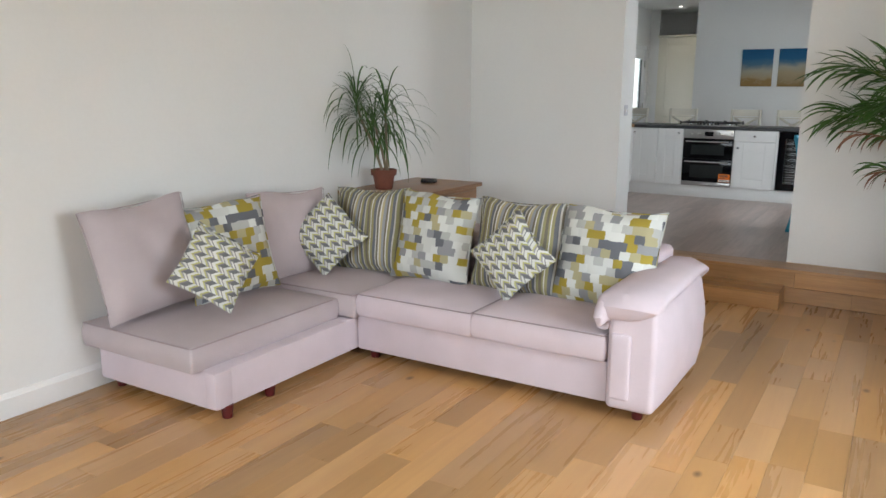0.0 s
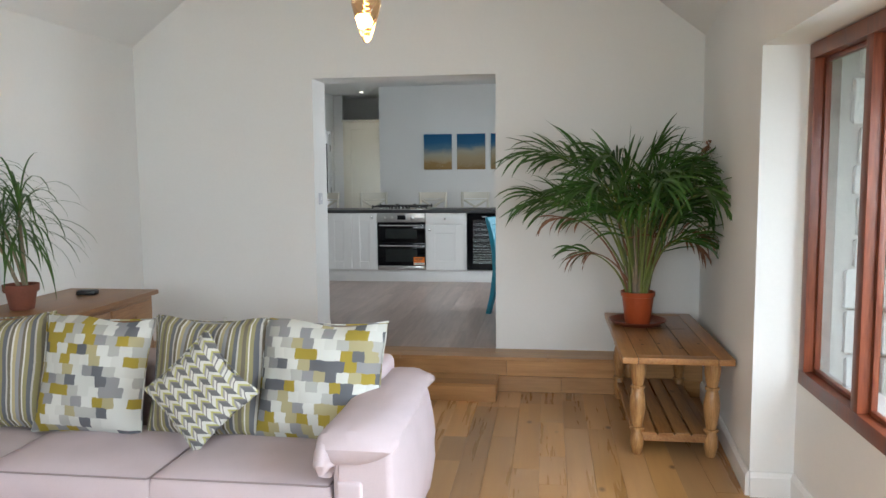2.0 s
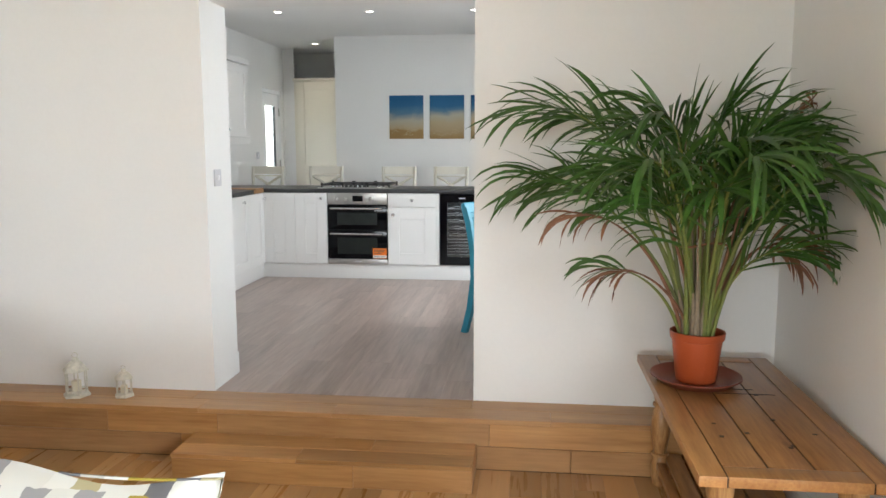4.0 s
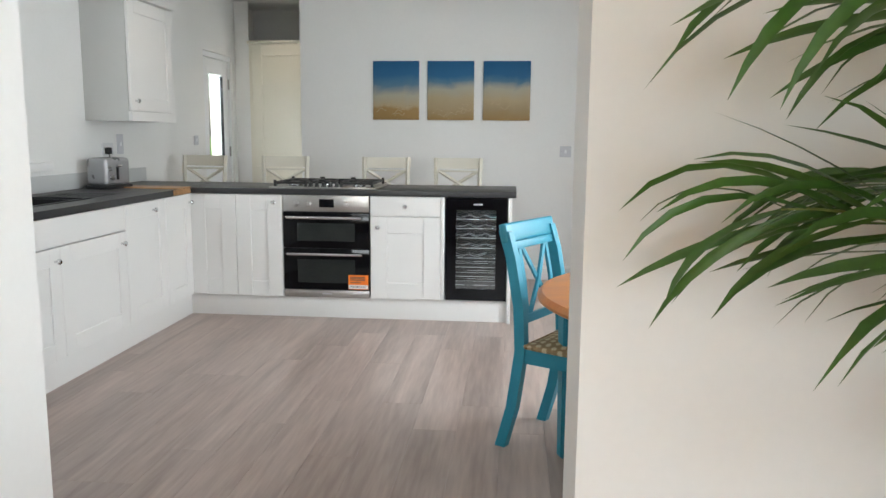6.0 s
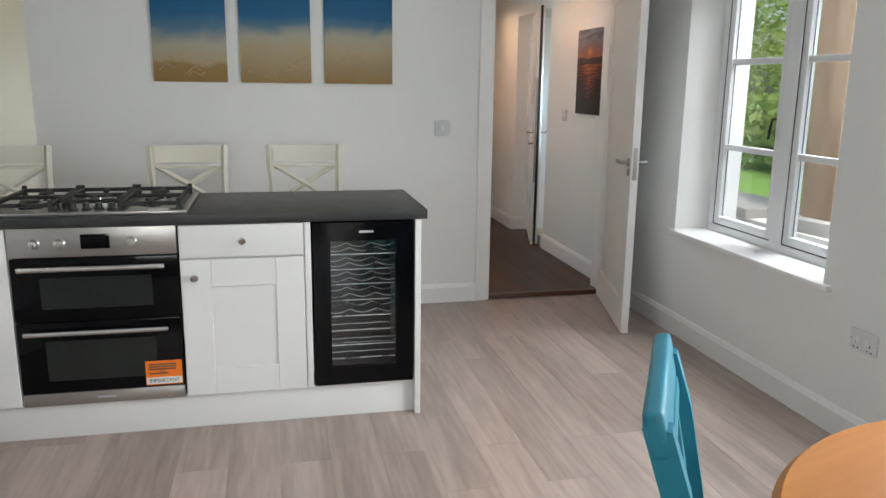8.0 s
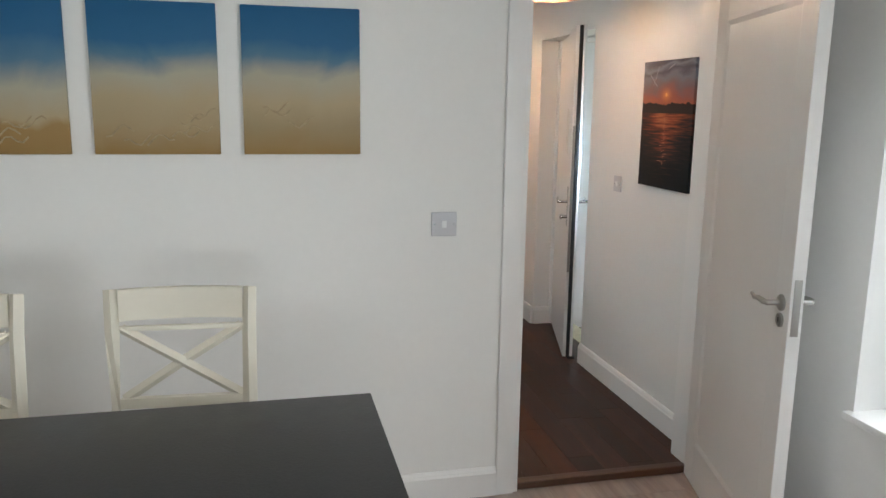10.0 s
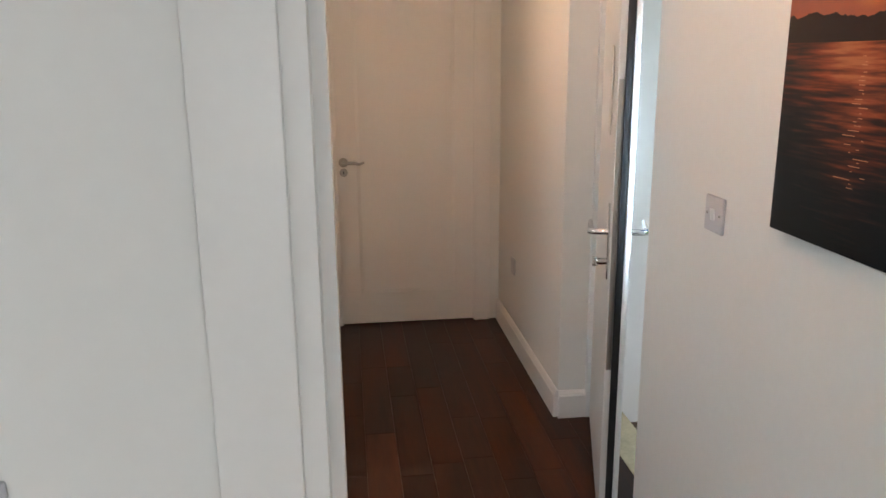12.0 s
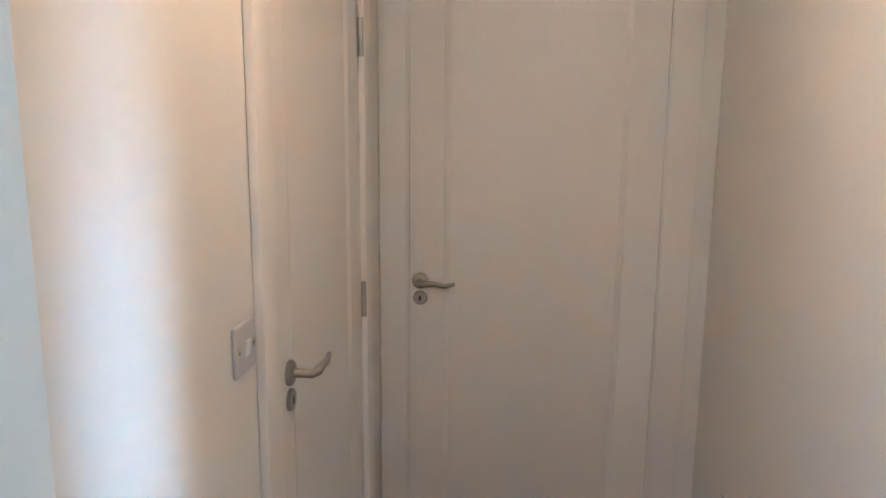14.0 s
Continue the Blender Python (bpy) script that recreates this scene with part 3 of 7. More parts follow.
part("front_panel", bm_box(-0.828, -0.725, 2.862, 2.90, FZ + 0.055, 0.185, 0.018, 4), SOFA, arm)
_line = [(-0.79, 2.872, 0.262), (-0.775, 2.862, 0.282), (-0.755, 2.862, 0.308), (-0.745, 2.89, 0.338), (-0.74, 2.98, 0.352), (-0.73, 3.15, 0.360), (-0.725, 3.35, 0.368), (-0.72, 3.55, 0.375), (-0.715, 3.70, 0.375), (-0.715, 3.785, 0.345), (-0.715, 3.80, 0.30)]
part("arm_roll", sweep(_line, [0.17, 0.24, 0.29, 0.31, 0.31, 0.305, 0.30, 0.29, 0.285, 0.27, 0.2], [0.03, 0.06, 0.085, 0.10, 0.105, 0.10, 0.10, 0.095, 0.09, 0.07, 0.03], 30, rough=0.014, square=2.1), SOFA, arm, "padded arm roll with soft creases")
part("arm_lobe", sweep([(-0.872, 2.855, 0.235), (-0.872, 2.850, 0.25), (-0.872, 2.865, 0.262), (-0.872, 2.95, 0.272), (-0.868, 3.10, 0.285), (-0.86, 3.25, 0.30)], [0.04, 0.07, 0.085, 0.085, 0.075, 0.05], [0.07, 0.12, 0.15, 0.15, 0.13, 0.09], 20, rough=0.010, square=2.2), SOFA, arm)
for x, y in ((-0.70, 2.955), (-2.42, 1.905), (-3.22, 1.905), (-2.44, 2.22), (-2.32, 3.0), (-0.70, 3.68), (-3.2, 3.66), (-2.0, 3.66)):
    part("foot", moved(bm_lathe([(0.024, 0), (0.026, 0.008), (0.031, 0.06), (0.031, 0.068)], 16), Matrix.Translation((x, y, L))), CHERRY, sofa, "dark red turned foot")
# cushions: x, y, z of the centre, turn, tilt, roll
S = 0.165
scatter("back_cushion", SOFA_B, 0.60, 0.58, 0.17, -3.06, 2.00, S + 0.290, 84, 14, -5, "large back cushion in a darker pink sofa fabric", 1, 0.04)
scatter("back_cushion", SOFA_B, 0.60, 0.55, 0.18, -3.00, 3.04, S + 0.255, 80, 10, 2, "large back cushion in a darker pink sofa fabric", 2, 0.04)
scatter("block_print_cushion", BLOCK, 0.54, 0.55, 0.16, -2.96, 2.475, S + 0.262, 74, 14, -4, "grey, ochre and white block print cushion", 3)
scatter("striped_cushion", STRIPE, 0.56, 0.55, 0.17, -2.65, 3.40, S + 0.262, 3, 14, -2, "grey, olive and cream striped cushion", 4)
scatter("block_print_cushion", BLOCK, 0.56, 0.56, 0.17, -2.14, 3.38, S + 0.264, -1, 14, 2, "grey, ochre and white block print cushion", 5)
scatter("striped_cushion", STRIPE, 0.58, 0.55, 0.17, -1.58, 3.41, S + 0.262, -2, 14, 0, "grey, olive and cream striped cushion", 6)
scatter("block_print_cushion", BLOCK, 0.60, 0.55, 0.17, -1.04, 3.38, S + 0.266, -3, 14, 1, "grey, ochre and white block print cushion", 7)
scatter("facet_print_cushion", FACET, 0.36, 0.36, 0.11, -2.735, 2.16, S + 0.240, 64, 20, 35, "small grey and lime faceted print cushion", 8)
scatter("facet_print_cushion", FACET, 0.375, 0.375, 0.11, -2.79, 3.13, S + 0.256, 30, 12, 47, "small grey and lime faceted print cushion", 9)
scatter("facet_print_cushion", FACET, 0.375, 0.375, 0.11, -1.53, 3.21, S + 0.252, -2, 14, 45, "small grey and lime faceted print cushion", 10)

# ---- lounge: chest, dracaena, small black box ----
CHESTW = wood("honey_oak", (0.22, 0.105, 0.045), (0.38, 0.20, 0.09), 0.35, ring=12, knots=False, island=0.05)
BLACK = mat("black_plastic", (0.012, 0.012, 0.013), 0.35, vary=0.1)
chest = thing("chest_of_drawers", 0, 0, 0, 0, "honey oak chest of drawers against the wall", "chest of drawers")
part("carcass", bm_box(-3.30, -2.70, 3.93, 4.95, L, 0.555, 0.004), CHESTW, chest)
part("top", bm_box(-3.315, -2.665, 3.90, 4.985, 0.555, 0.587, 0.008), CHESTW, chest)
for j, (za, zb) in enumerate(((0.35, 0.53), (0.13, 0.33), (-0.10, 0.11))):
    for ya, yb in (((3.97, 4.43), (4.45, 4.91)) if j == 0 else ((3.97, 4.91),)):
        d = part("drawer", bm_box(-2.702, -2.685, ya, yb, za, zb, 0.006), CHESTW, chest)
        part("knob", moved(bm_lathe([(0.008, 0), (0.008, 0.012), (0.016, 0.02), (0.012, 0.03)], 12), Matrix.Translation((-2.685, (ya + yb) / 2, (za + zb) / 2)) @ pose(0, 0, 0, 0, 90, 0)), CHESTW, d)
_b = tagged(thing("black_box", -3.02, 4.72, 0.587, 12), "small black plastic box on the oak chest", "box")
part("case", bm_box(-0.06, 0.06, -0.04, 0.04, 0, 0.026, 0.008), BLACK, _b)
part("lid", bm_box(-0.055, 0.055, -0.036, 0.036, 0.026, 0.031, 0.003), BLACK, _b)

TERRA = mat("old_terracotta", (0.19, 0.062, 0.037), 0.8, vary=0.2, scale=14, grain=120, bump=0.2)
SOIL = mat("potting_soil", (0.025, 0.017, 0.012), 0.95, vary=0.4, scale=40, grain=200, bump=0.6)
LEAF = mat("dark_green_leaf", (0.045, 0.105, 0.018), 0.45, vary=0.3, scale=9, grain=80, bump=0.05)
LEAF_Y = mat("yellow_green_stem", (0.16, 0.19, 0.045), 0.5, vary=0.25, scale=14)
LEAF_B = mat("dried_brown_leaf", (0.21, 0.095, 0.050), 0.75, vary=0.3, scale=12)
BARK = mat("pale_cane", (0.24, 0.19, 0.13), 0.8, vary=0.2, scale=30, bump=0.3)
PALM = mat("palm_leaflet", (0.040, 0.105, 0.014), 0.42, vary=0.35, scale=5, grain=60, bump=0.04)


def blade(bm, line, width, twist=(0, 0, 1)):
    """A strap leaf along a line: widest a third of the way, folded on its midrib."""
    pts = [Vector(p) for p in line]
    k, rows = len(pts), []
    for i, p in enumerate(pts):
        d = (pts[min(i + 1, k - 1)] - pts[max(i - 1, 0)]).normalized()
        side = d.cross(Vector(twist))
        side = side.normalized() if side.length > 0.01 else Vector((1, 0, 0))
        s = i / (k - 1)
        w = width * (0.45 + 1.1 * s) if s < 0.5 else width * (1.0 - ((s - 0.5) / 0.5) ** 2)
        up = side.cross(d)
        rows.append((bm.verts.new(p - side * w / 2 + up * w * 0.15), bm.verts.new(p), bm.verts.new(p + side * w / 2 + up * w * 0.15)))
    for a, b in zip(rows, rows[1:]):
        for q in (0, 1):
            bm.faces.new((a[q], a[q + 1], b[q + 1], b[q]))


def arc(start, way, length, droop, n=6):
    """Points along a leaf that leaves in a direction and sinks under its weight."""
    p, d, out = Vector(start), Vector(way).normalized(), [Vector(start)]
    for i in range(n):
        d = (d + Vector((0, 0, -droop * (i + 1) / n))).normalized()
        p = p + d * length / n
        out.append(p.copy())
    return out


drac = thing("potted_dracaena", -3.08, 4.17, 0.587, 0, "spiky green dracaena in a terracotta pot on the chest", "plant")
part("pot", bm_lathe([(0.062, 0), (0.066, 0.004), (0.083, 0.105), (0.094, 0.105), (0.097, 0.112), (0.099, 0.148), (0.090, 0.150), (0.082, 0.115), (0.0, 0.115)], 28, cap=False), TERRA, drac)
part("soil", moved(bm_lathe([(0.085, 0), (0.05, 0.008), (0.0, 0.01)], 20, cap=False), Matrix.Translation((0, 0, 0.122))), SOIL, drac)
_r = random.Random(5)
for sx, sy, hx, hy, h, count in ((0.0, -0.01, -0.16, -0.12, 0.52, 74), (0.02, 0.01, -0.04, -0.06, 0.40, 28), (0.035, 0.0, 0.07, -0.07, 0.46, 58)):
    line = [(sx, sy, 0.12), (sx + (hx - sx) * 0.35, sy + (hy - sy) * 0.35, 0.12 + h * 0.4), (sx + (hx - sx) * 0.8, sy + (hy - sy) * 0.8, 0.12 + h * 0.75), (hx, hy, 0.12 + h)]
    stem = part("stem", bm_tube(line, [0.011, 0.010, 0.009, 0.007], 8), BARK, drac)
    bm = bmesh.new()
    for i in range(count):
        f = i / count
        a = i * 2.39996 + _r.uniform(-0.3, 0.3)
        lift = 1.40 - 1.55 * (1 - f) ** 0.9 + _r.uniform(-0.15, 0.15)
        base = Vector((hx, hy, 0.12 + h - 0.16 * (1 - f) + 0.02))
        way = Vector((math.cos(a) * math.cos(lift), math.sin(a) * math.cos(lift), math.sin(lift)))
        if base.x + way.x * 0.3 < -0.20:
            way.x *= 0.35
        blade(bm, arc(base, way, _r.uniform(0.32, 0.50), _r.uniform(0.40, 0.95), 7), 0.014)
    part("leaves", bm, LEAF, stem, "narrow drooping green leaves")

# ---- lounge: pine side table with the palm ----
PINE = wood("waxed_pine", (0.22, 0.088, 0.027), (0.42, 0.21, 0.074), 0.36, ring=10, axis="y", island=0.10, knots=True, coat=0.15)
PINEL = wood("turned_pine", (0.20, 0.08, 0.023), (0.50, 0.28, 0.11), 0.35, ring=20, axis="z", island=0.08, knots=False, coat=0.15)
DARKG = mat("dark_wax_line", (0.035, 0.016, 0.008), 0.5)
TX0, TX1, TY0, TY1, TZ = 0.385, 0.985, 4.36, 5.74, 0.337
tbl = thing("side_table", 0, 0, 0, 0, "waxed pine side table with turned legs and shelf", "table")
part("groove_bed", bm_box(TX0 + 0.004, TX1 - 0.004, TY0 + 0.004, TY1 - 0.004, TZ - 0.036, TZ - 0.004), DARKG, tbl)
for x0, x1 in ((TX0, TX0 + 0.085), (TX1 - 0.085, TX1)):
    part("edge_board", bm_box(x0, x1, TY0, TY1, TZ - 0.036, TZ, 0.004), PINE, tbl)
for y0, y1 in ((TY0, TY0 + 0.085), (TY1 - 0.085, TY1)):
    part("end_board", bm_box(TX0 + 0.089, TX1 - 0.089, y0, y1, TZ - 0.036, TZ, 0.004), PINE, tbl)
for i in range(3):
    w = (TX1 - TX0 - 0.178 - 0.012) / 3
    x0 = TX0 + 0.089 + i * (w + 0.006)
    part("top_board", bm_box(x0, x0 + w, TY0 + 0.089, TY1 - 0.089, TZ - 0.034, TZ - 0.0005, 0.003), PINE, tbl)
for x0, x1, y in ((TX0 + 0.16, TX1 - 0.20, TY1 - 0.50), (TX0 + 0.24, TX1 - 0.13, TY1 - 0.56)):
    part("score_line", bm_box(x0, x1, y - 0.003, y + 0.003, TZ - 0.002, TZ + 0.0004), DARKG, tbl)
_k = random.Random(14)
for _ in range(9):
    x, y = _k.uniform(TX0 + 0.1, TX1 - 0.1), _k.uniform(TY0 + 0.1, TY1 - 0.2)
    part("dark_fleck", bm_box(x - 0.008, x + 0.008, y - _k.uniform(0.004, 0.012), y + 0.006, TZ - 0.002, TZ + 0.0003), DARKG, tbl)
LEGP = [(0.022, 0.0), (0.030, 0.012), (0.040, 0.06), (0.040, 0.10), (0.031, 0.140), (0.030, 0.147), (0.042, 0.150), (0.042, 0.162), (0.030, 0.166), (0.034, 0.19), (0.046, 0.27), (0.046, 0.31), (0.036, 0.375), (0.030, 0.388), (0.041, 0.392), (0.041, 0.404), (0.031, 0.409), (0.038, 0.44), (0.046, 0.49), (0.046, 0.56)]
for x in (TX0 + 0.10, TX1 - 0.09):
    for y in (TY0 + 0.14, TY1 - 0.14):
        leg = part("leg", moved(bm_lathe(LEGP, 10), Matrix.Translation((x, y, L))), PINEL, tbl, "turned pine leg with ring collars")
for x in (TX0 + 0.10, TX1 - 0.09):
    part("side_rail", bm_box(x - 0.018, x + 0.018, TY0 + 0.16, TY1 - 0.16, TZ - 0.11, TZ - 0.037, 0.003), PINE, tbl)
    part("stretcher", bm_box(x - 0.02, x + 0.02, TY0 + 0.17, TY1 - 0.17, L + 0.095, L + 0.125, 0.003), PINE, tbl)
for y in (TY0 + 0.14, TY1 - 0.14):
    part("end_rail", bm_box(TX0 + 0.12, TX1 - 0.11, y - 0.018, y + 0.018, L + 0.085, L + 0.125, 0.003), PINE, tbl)
for i in range(4):
    x0 = TX0 + 0.125 + i * 0.092
    part("shelf_slat", bm_box(x0, x0 + 0.078, TY0 + 0.10, TY1 - 0.10, L + 0.127, L + 0.142, 0.003), PINE, tbl)

PLAST = mat("orange_plastic_pot", (0.40, 0.075, 0.022), 0.4, vary=0.06, scale=10)
SAUC = mat("brown_saucer", (0.20, 0.045, 0.022), 0.35, vary=0.1)
palm = thing("potted_palm", 0.572, 5.325, TZ, 0, "large green parlour palm in an orange plastic pot", "plant")
part("saucer", bm_lathe([(0.13, 0), (0.155, 0.004), (0.185, 0.030), (0.190, 0.032), (0.188, 0.036), (0.180, 0.034), (0.15, 0.010), (0.0, 0.009)], 36, cap=False), SAUC, palm, "shallow brown plastic saucer")
part("pot", moved(bm_lathe([(0.080, 0), (0.083, 0.003), (0.104, 0.180), (0.110, 0.182), (0.112, 0.186), (0.114, 0.213), (0.107, 0.215), (0.100, 0.172), (0.0, 0.172)], 36, cap=False), Matrix.Translation((0, 0, 0.010))), PLAST, palm)
part("soil", moved(bm_lathe([(0.101, 0), (0.05, 0.012), (0.0, 0.014)], 20, cap=False), Matrix.Translation((0, 0, 0.186))), SOIL, palm)


def frond(bx, by, apex, tip, material, pairs=13, leaf=0.34, seed=0, start=0.55, roll=None):
    """A frond: a stem that bows over at its apex to its tip, with paired leaflets that reach forward from its outer part."""
    rnd = random.Random(seed)
    a, b, c = Vector((bx, by, 0.185)), Vector(apex), Vector(tip)
    mid = a.lerp(b, 0.5) + Vector((-(b.x - a.x) * 0.20, -(b.y - a.y) * 0.20, (b.z - a.z) * 0.10))
    pts = []
    for i in range(19):
        s = i / 18
        ctrl = [a, mid, b, c]
        q = [ctrl[k].lerp(ctrl[k + 1], s) for k in range(3)]
        q = [q[k].lerp(q[k + 1], s) for k in range(2)]
        pts.append(q[0].lerp(q[1], s))
    stem = part("frond", bm_tube(pts, [0.0085 * (1 - 0.85 * i / 18) + 0.0006 for i in range(19)], 6), LEAF_B if material is LEAF_B else LEAF_Y, palm)
    bm = bmesh.new()
    roll = rnd.uniform(-0.75, 0.75) if roll is None else roll
    for i in range(pairs):
        f = i / (pairs - 1)
        s = start + (0.99 - start) * f
        k = min(int(s * 18), 17)
        base = pts[k].lerp(pts[k + 1], s * 18 - k)
        d = (pts[k + 1] - pts[k]).normalized()
        side = d.cross(Vector((0, 0, 1)))
        side = side.normalized() if side.length > 0.05 else Vector((1, 0, 0))
        side = Matrix.Rotation(roll, 3, d) @ side
        size = leaf * (0.70 + 0.42 * math.sin(math.pi * (0.15 + 0.7 * f))) * rnd.uniform(0.8, 1.1)
        for way in (-1, 1):
            dirn = d + side * way * (0.85 - 0.50 * f) * rnd.uniform(0.5, 1.3) + Vector((0, 0, rnd.uniform(-0.14, 0.24)))
            line = arc(base, dirn, size, rnd.uniform(0.06, 0.46) * (2.4 if material is LEAF_B else 1), 6)
            for p in line:
                p.x = min(p.x, 0.485 - 0.02 * rnd.random())
                p.y = min(p.y, 0.605 - 0.02 * rnd.random())
            face = (rnd.uniform(-0.8, 0.8), rnd.uniform(-1.0, 0.6), 0.7)
            blade(bm, line, rnd.uniform(0.015, 0.024) * (0.8 if material is LEAF_B else 1), face)
    part("frond_blade", bm, material, stem)


FRONDS = [
    ((-0.40, 0.24, 0.87), (-0.66, 0.26, 0.84), PALM), ((-0.36, 0.04, 1.26), (-0.66, 0.02, 1.30), PALM), ((-0.20, 0.16, 1.22), (-0.50, 0.20, 1.26), PALM),
    ((-0.10, -0.10, 1.24), (-0.24, -0.24, 1.24), PALM), ((0.03, 0.10, 1.26), (0.14, 0.08, 1.24), PALM), ((0.18, -0.05, 1.14), (0.34, -0.10, 1.06), PALM),
    ((0.26, 0.12, 1.02), (0.38, 0.14, 1.10), PALM), ((0.28, -0.20, 1.00), (0.40, -0.36, 0.86), PALM), ((0.20, -0.30, 1.02), (0.30, -0.50, 0.90), PALM),
    ((0.02, -0.34, 1.06), (0.05, -0.58, 0.98), PALM), ((-0.18, -0.30, 1.02), (-0.30, -0.50, 0.96), PALM), ((-0.30, 0.24, 0.94), (-0.50, 0.34, 0.86), PALM),
    ((0.10, 0.36, 1.06), (0.14, 0.52, 1.00), PALM), ((-0.10, 0.10, 1.12), (-0.28, 0.02, 1.14), PALM), ((0.12, 0.16, 1.06), (0.30, 0.22, 1.00), PALM),
    ((0.00, -0.20, 1.10), (0.14, -0.34, 1.08), PALM), ((-0.16, -0.16, 0.92), (-0.36, -0.24, 0.92), PALM), ((0.22, 0.10, 0.84), (0.36, 0.06, 0.74), PALM),
    ((-0.24, 0.0, 0.84), (-0.46, 0.06, 0.80), PALM), ((0.06, -0.14, 0.96), (0.10, -0.30, 1.00), PALM), ((-0.04, 0.04, 1.00), (-0.10, -0.08, 1.14), PALM), ((0.10, 0.02, 0.98), (0.20, -0.06, 1.12), PALM),
    ((0.06, -0.10, 0.74), (0.14, -0.24, 0.84), PALM), ((-0.08, -0.08, 0.70), (-0.20, -0.20, 0.80), PALM), ((0.14, 0.02, 0.72), (0.28, 0.00, 0.78), PALM), ((-0.06, 0.12, 0.76), (-0.20, 0.22, 0.86), PALM),
    ((0.08, 0.10, 0.66), (0.20, 0.18, 0.70), PALM), ((-0.02, -0.16, 0.84), (-0.02, -0.34, 0.84), PALM), ((0.16, -0.12, 0.62), (0.30, -0.20, 0.60), PALM),
    ((-0.32, -0.08, 0.66), (-0.50, -0.12, 0.64), LEAF_B), ((-0.22, -0.05, 0.42), (-0.34, -0.08, 0.40), LEAF_B), ((0.22, -0.06, 0.60), (0.34, -0.10, 0.54), LEAF_B),
    ((-0.22, -0.04, 0.50), (-0.38, -0.06, 0.50), LEAF), ((0.38, 0.20, 1.06), (0.42, 0.20, 1.22), LEAF_B), ((0.24, 0.10, 0.56), (0.34, 0.06, 0.46), LEAF_B),
]
for i, (ap, tp, m) in enumerate(FRONDS):
    ap = (ap[0] * 1.1, ap[1] * 1.1, ap[2] if ap[2] < 0.9 else 0.93 + (ap[2] - 0.9) * 0.80)
    tp = (tp[0] * 1.1, tp[1] * 1.1, tp[2] if tp[2] < 0.9 else 0.89 + (tp[2] - 0.9) * 0.66)
    if m is LEAF_B:
        ap, tp = (ap[0], ap[1], ap[2] + 0.10), (tp[0], tp[1], tp[2] + 0.08)
    ang = math.atan2(ap[1], ap[0]) + 0.4 * math.sin(i * 1.7)
    rad = 0.025 + 0.05 * ((i * 7) % 5) / 5
    if m is PALM:
        frond(rad * math.cos(ang), rad * math.sin(ang), ap, tp, m, 14, 0.34, i, 0.50, 0.95 if i == 0 else None)
    else:
        frond(rad * math.cos(ang), rad * math.sin(ang), ap, tp, m, 5, 0.22, i, 0.70)
_s = random.Random(9)
for i in range(34):
    a = _s.uniform(0, 6.28)
    r0, r1 = _s.uniform(0.01, 0.075), _s.uniform(0.05, 0.20)
    top = _s.uniform(0.35, 0.85)
    part("cane", bm_tube([(r0 * math.cos(a), r0 * math.sin(a), 0.20), ((r0 * 0.6 + r1 * 0.4) * math.cos(a), (r0 * 0.6 + r1 * 0.4) * math.sin(a), 0.2 + top * 0.5), (r1 * math.cos(a), r1 * math.sin(a), 0.2 + top)], [0.012, 0.008, 0.003], 6), BARK if i % 3 == 0 else LEAF_B if i % 3 == 1 else LEAF_Y, palm)
for i in range(9):
    a = i * 2.4
    part("dry_sheath", bm_tube([(0.05 * math.cos(a), 0.05 * math.sin(a), 0.20), (0.065 * math.cos(a), 0.065 * math.sin(a), 0.30), (0.09 * math.cos(a), 0.09 * math.sin(a), 0.40)], [0.016, 0.013, 0.003], 6), BARK, palm)
part("twine", bm_tube([(0.115 * math.cos(t * 0.35), 0.115 * math.sin(t * 0.35), 0.60 + 0.012 * math.sin(t)) for t in range(19)], 0.005, 5), LEAF_B, palm, "dry brown twine tied round the stems")

# ---- lounge: lanterns, hanging bulb, window, switch ----
CREAMM = mat("distressed_cream_tin", (0.62, 0.60, 0.52), 0.5, metal=0.2, vary=0.2, scale=40, bump=0.2)
CANDLE = mat("candle_wax", (0.72, 0.68, 0.55), 0.5)


